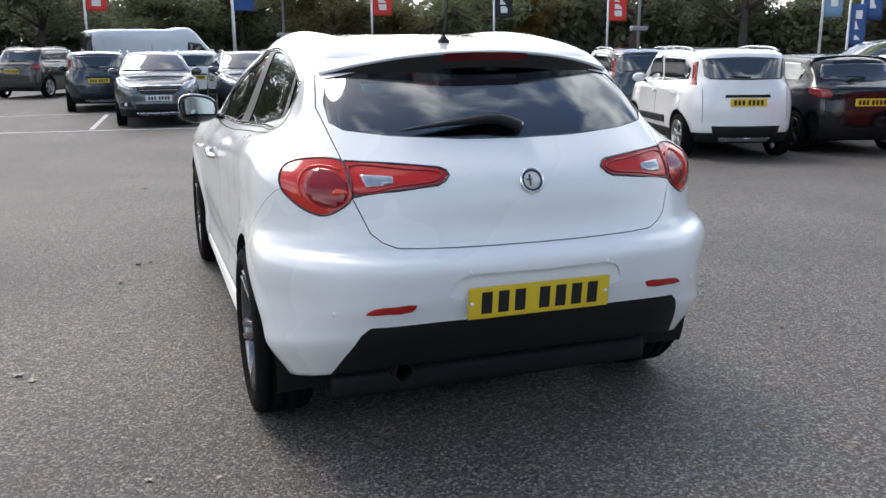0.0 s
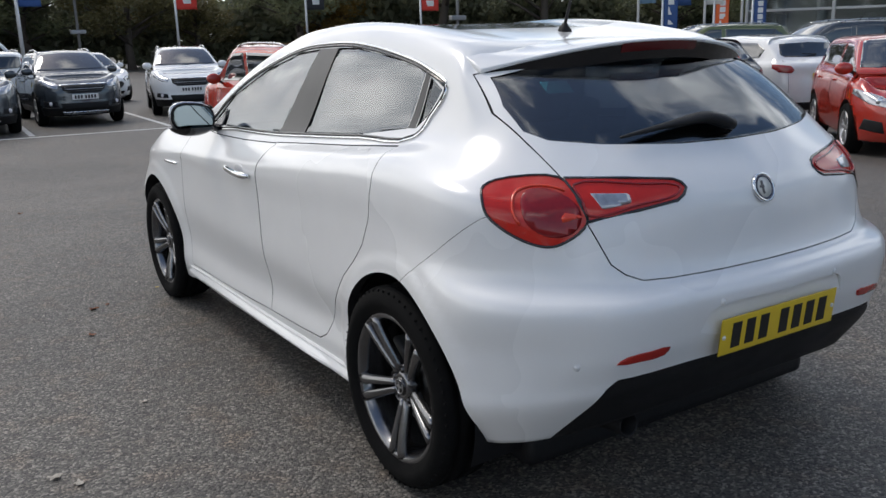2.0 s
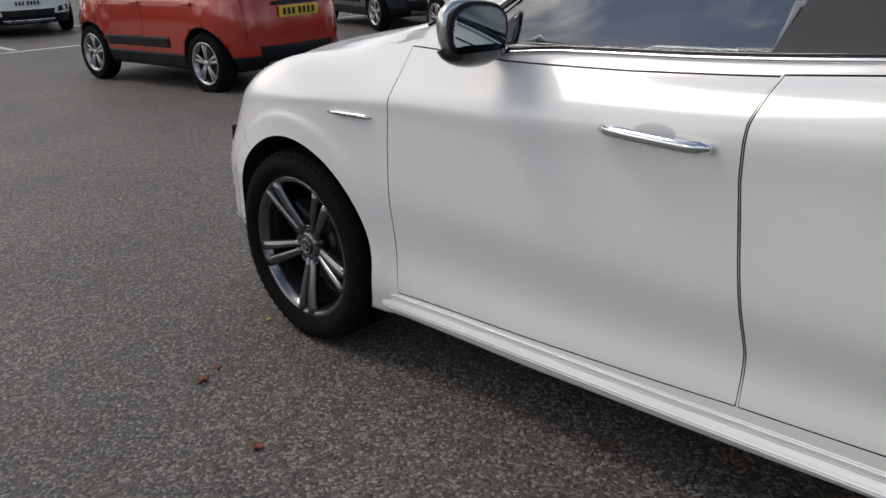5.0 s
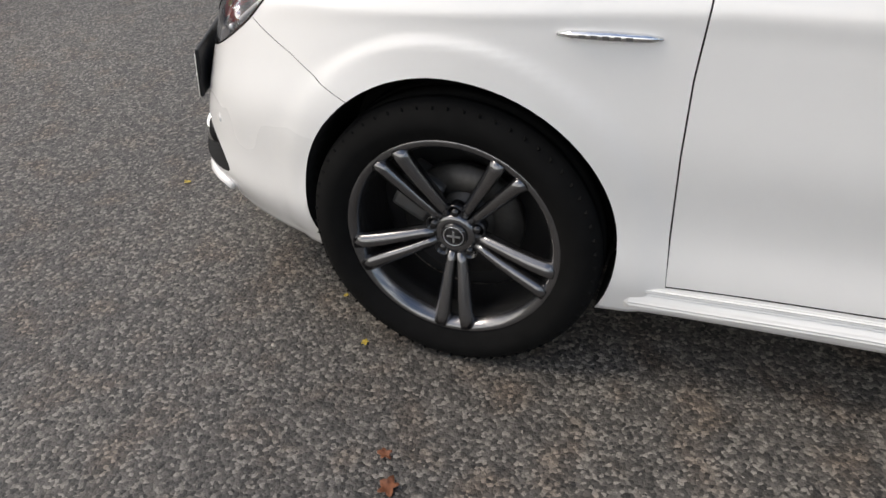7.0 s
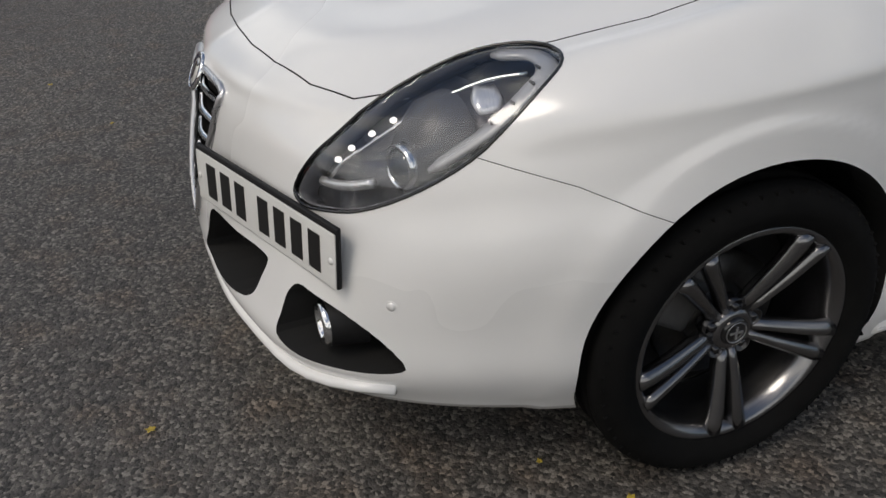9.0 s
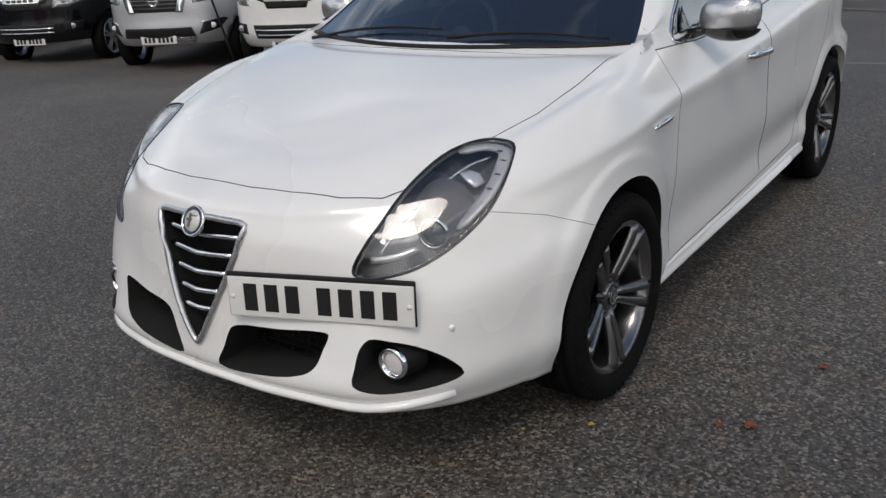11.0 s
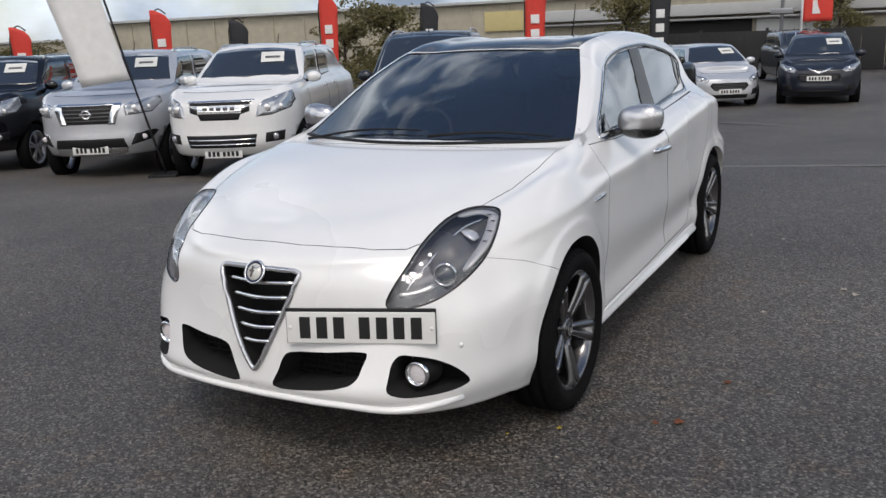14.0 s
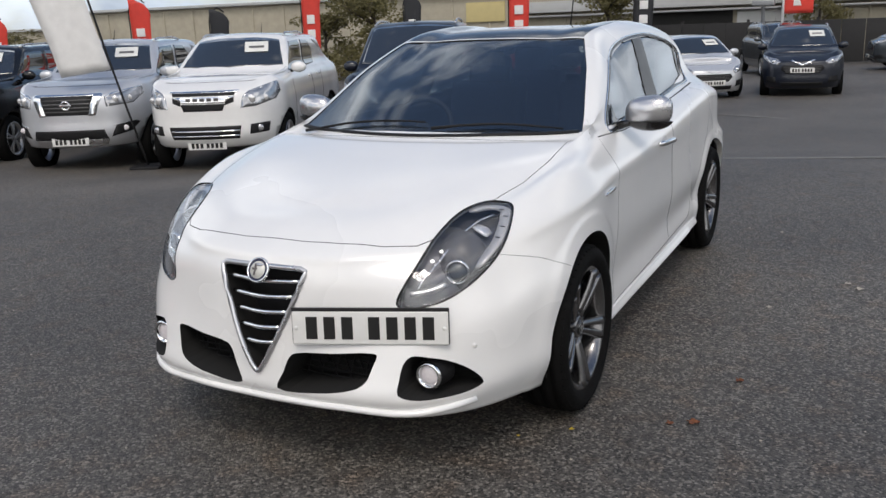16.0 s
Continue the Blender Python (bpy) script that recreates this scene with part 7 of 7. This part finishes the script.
def feather(x, y, top, width, mat, facing, label, low=.7, marks=4, lean=0.0):
    """A sail-shaped banner on a bowed pole with a base plate."""
    f = thing("feather_flag", label, "flag", pose(x, y, ground_z(x, y), 0, 0, facing), "feather flags")
    part("base_plate", block((.42, .42, .05), (0, 0, .025), .012), BLACK_TRIM, f)
    part("pole", tube(loop_through([(0, 0, .03), (lean * .40, 0, top * .4), (lean * .74, 0, top * .75), (lean * .93 + .03, 0, top * .93), (lean + width * .45, 0, top * 1.01), (lean + width * .80, 0, top * .965)], 5, False), .016, 8), BLACK_TRIM, f)
    bm = bmesh.new()
    grid = []
    for v in np.linspace(0, 1, 18):
        z = low + (top - low) * v
        q = z / top
        left = lean * q
        wd = width * (.80 + .20 * v) if v < .80 else width * max(.02, math.sqrt(max(0, 1 - ((v - .80) / .205) ** 2)))
        slope = .10 * width * (1 - v)
        grid.append([bm.verts.new((left + .02 + u * wd, .03 * math.sin(4 * v + 2 * u), z - (slope * u if v < .1 else 0))) for u in np.linspace(0, 1, 6)])
    for a, b in zip(grid, grid[1:]):
        for i in range(5):
            bm.faces.new((a[i], a[i + 1], b[i + 1], b[i]))
    ban = part("banner", bm, mat, f, smooth=True)
    sol = ban.modifiers.new("thick", "SOLIDIFY")
    sol.thickness = .004
    for k in range(marks):
        h = (top - low) * .12
        z = low + (top - low) * (.18 + .15 * k)
        part("banner_mark", block((width * .40, .05, h * .75), (lean * z / top + width * .48, .03 * math.sin(4 * (z - low) / (top - low) + 1), z), .004), C_WHITE if mat is not C_WHITE else STEEL, ban)
    return f


for x, y, top, w, mat, label in ((17.5, -8.35, 2.60, .50, C_RED, "red sail banner with white lettering bars"), (15.4, -10.9, 2.92, .52, C_RED, "red sail banner with white lettering bars"),
                                 (13.95, -12.2, 2.62, .50, C_BLACK, "black sail banner with pale lettering bars"), (12.1, -13.7, 3.2, .50, C_RED, "red sail banner with white lettering bars"),
                                 (10.8, -16.9, 2.95, .52, C_BLACK, "black sail banner with pale lettering bars"), (7.3, -16.4, 3.25, .58, C_RED, "red sail banner with large white lettering bars"),
                                 (4.7, -19.4, 3.3, .60, C_BLACK, "black sail banner with pale lettering bars"), (19.8, -8.5, 2.4, .5, C_BLACK, "black sail banner at the end of the row")):
    feather(x, y, top, w, mat, 215, label)
flag(1.6, -28.0, 4.2, 2.0, .95, C_RED, 188, "red banner with white lettering bars on a white pole", 3)
feather(7.46, -3.27, 3.60, .86, C_WHITE, 27.5, "large plain white sail banner on a black pole", 1.40, 0, .85)

# ---------------------------------------------------------------- buildings
BEIGE = material("weathered_beige_cladding", (.36, .33, .26), .75, grain=.16, grain_scale=3, bump=.2, bump_scale=12)
CLAD_GREY = material("grey_cladding", (.42, .43, .43), .5, metal=.2, grain=.06, grain_scale=4)
ROOF = material("dark_roof_tiles", (.045, .042, .042), .8, grain=.25, grain_scale=9, bump=.4, bump_scale=20)
BRICK = material("pale_house_wall", (.30, .20, .15), .85, grain=.25, grain_scale=25)
DARK_IN = material("opening_shade_black", (.010, .010, .010), .9)
FENCE = material("dark_fence_board", (.014, .014, .015), .7, grain=.3, grain_scale=6)
SHOW_GLASS = glass_material("showroom_glass", (.55, .60, .62), 1.55)


def wall_frame(x0, y0, x1, y1):
    """A frame whose x runs along the wall from its first point."""
    d = Vector((x1 - x0, y1 - y0, 0))
    return Matrix.Translation((x0, y0, ground_z((x0 + x1) / 2, (y0 + y1) / 2))) @ Matrix.Rotation(math.atan2(d.y, d.x), 4, "Z"), d.length


m, length = wall_frame(-22, -42.5, 46, -33.0)
ware = thing("warehouse", "long weathered beige industrial building with a flat roof", "building", m)
part("wall", block((length, 14, 3.75), (length / 2, -7.2, 1.875), .02), BEIGE, ware)
part("roof", block((length + .4, 14.6, .16), (length / 2, -7.2, 3.84), .03), CLAD_GREY, ware, "pale grey roof edge")
for k in range(34):
    part("wall_rib", block((.12, .08, 3.6), (1 + k * 2.02, -.17, 1.85), .02), BEIGE, ware)
# bay and window are black slabs on the wall, their inner shade put into the colour
for a, b, z0, z1, mat, nm in ((27.2, 31.2, .6, 2.55, DARK_IN, "open_bay"), (23.6, 27.0, .4, 2.5, CLAD_GREY, "shutter_door"), (38.5, 40.6, 2.35, 3.35, material("yellow_panel", (.50, .42, .20), .6, grain=.1), "wall_panel"), (12.0, 16.0, 1.9, 2.7, DARK_IN, "window")):
    part(nm, block((b - a, .12, z1 - z0), ((a + b) / 2, -.13, (z0 + z1) / 2), .01), mat, ware)
part("fascia", block((30, .5, .55), (22.5, .1, 2.95), .03), CLAD_GREY, ware, "pale fascia over the loading bays")
part("fascia_rail", block((30, .3, .10), (22.5, .15, 2.50), .02), STEEL, ware)
for x, y in ((18.0, 2.6), (18.9, 2.3), (15.6, 2.5)):
    ac = part("air_unit", block((.7, .35, .55), (x, .05, y), .03), PLATE_W, ware, "white air-conditioning unit")
    part("fan_grille", lathe([(.05, 0), (.22, 0), (.22, .03), (.05, .03)], "y", 20, close=True), STEEL, ac, at=Matrix.Translation((x, .23, y)))
m, length = wall_frame(-18, -35.5, 9.0, -33.0)
fence = thing("fence", "tall dark close-boarded fence", "fence", m)
for k in range(int(length / .9)):
    part("board", block((.88, .06, 1.70), (.45 + k * .9, 0, .86), .008), FENCE, fence)
for k in range(int(length / 2.7) + 1):
    part("post", block((.12, .12, 1.82), (k * 2.7, -.08, .91), .01), FENCE, fence)
m, length = wall_frame(50, -20, 40, -28.6)
shed = thing("shed", "small beige shed beside the warehouse", "building", m)
part("wall", block((length, 5, 2.9), (length / 2, 2.6, 1.45), .02), BEIGE, shed)
part("roof", block((length + .3, 5.3, .14), (length / 2, 2.6, 2.97), .03), CLAD_GREY, shed)

m, length = wall_frame(22.9, 17.5, 33.0, -1.5)
show = thing("showroom", "glass-fronted car showroom with a pale grey fascia", "building", m)
part("fascia", block((length, 9, 3.2), (length / 2, 4.4, 5.10), .03), CLAD_GREY, show, "pale grey metal fascia")
part("floor_slab", block((length, 9, .12), (length / 2, 4.5, .06), .01), CLAD_GREY, show)
part("back_wall", block((length, .2, 3.5), (length / 2, 8.9, 1.75)), material("showroom_wall", (.5, .5, .49), .7, grain=.06), show)
part("end_wall", block((.2, 9, 3.5), (length - .1, 4.5, 1.75)), CLAD_GREY, show)
bays = 8
for k in range(bays + 1):
    part("mullion", block((.10, .14, 3.5), (k * length / bays, 0, 1.75), .01), CLAD_GREY, show)
for z in (1.35, 2.15, 2.85):
    part("transom", block((length, .10, .08), (length / 2, 0, z), .01), CLAD_GREY, show)
for k in range(bays):
    pane = part("pane", block((length / bays - .12, .012, 3.4), ((k + .5) * length / bays, .02, 1.75)), SHOW_GLASS, show)
    pane.visible_shadow = False
for k in range(5):
    part("column", lathe([(.18, 0), (.18, 3.5)], "z", 16), CLAD_GREY, show, at=Matrix.Translation((2 + k * 4.5, 3.2, 0)))
for k in range(4):
    part("side_mullion", block((.14, .10, 3.5), (0, .1 + k * 2.9, 1.75), .01), CLAD_GREY, show)
for z in (1.35, 2.15, 2.85):
    part("side_transom", block((.10, 8.9, .08), (0, 4.5, z), .01), CLAD_GREY, show)
for k in range(3):
    pane = part("side_pane", block((.012, 2.8, 3.4), (.02, 1.55 + k * 2.9, 1.75)), SHOW_GLASS, show)
    pane.visible_shadow = False


def house(x, y, turn, w, d, h, label):
    hs = thing("house", label, "house", pose(x, y, ground_z(x, y), 0, 0, turn))
    part("wall", block((w, d, h), (0, 0, h / 2), .02), BRICK, hs)
    bm = bmesh.new()
    pts = [(-w / 2 - .3, -d / 2 - .3, h), (w / 2 + .3, -d / 2 - .3, h), (w / 2 + .3, d / 2 + .3, h), (-w / 2 - .3, d / 2 + .3, h), (-w / 2 - .2, 0, h + d * .42), (w / 2 + .2, 0, h + d * .42)]
    v = [bm.verts.new(p) for p in pts]
    for f in ((0, 1, 5, 4), (2, 3, 4, 5), (1, 2, 5), (3, 0, 4), (3, 2, 1, 0)):
        bm.faces.new([v[k] for k in f])
    roof = part("roof", bm, ROOF, hs)
    part("chimney", block((.6, .5, 1.2), (w * .3, 0, h + d * .42 + .2), .02), BRICK, roof)
    for k in range(3):
        win = part("window", block((1.1, .08, 1.1), (-w * .32 + k * w * .32, -d / 2 - .02, h * .72), .01), PLATE_W, hs)
        part("pane", block((.95, .04, .95), (-w * .32 + k * w * .32, -d / 2 - .07, h * .72)), CAR_GLASS, win)
    return hs


house(46.0, 84.0, -25, 10, 9, 4.4, "brick house with a dark pitched roof beyond the trees")
house(56.0, 78.0, 65, 10, 9, 4.4, "brick house gable with a dark pitched roof")
house(35.5, 88.0, -20, 10, 9, 3.9, "brick house with a dark pitched roof beyond the trees")
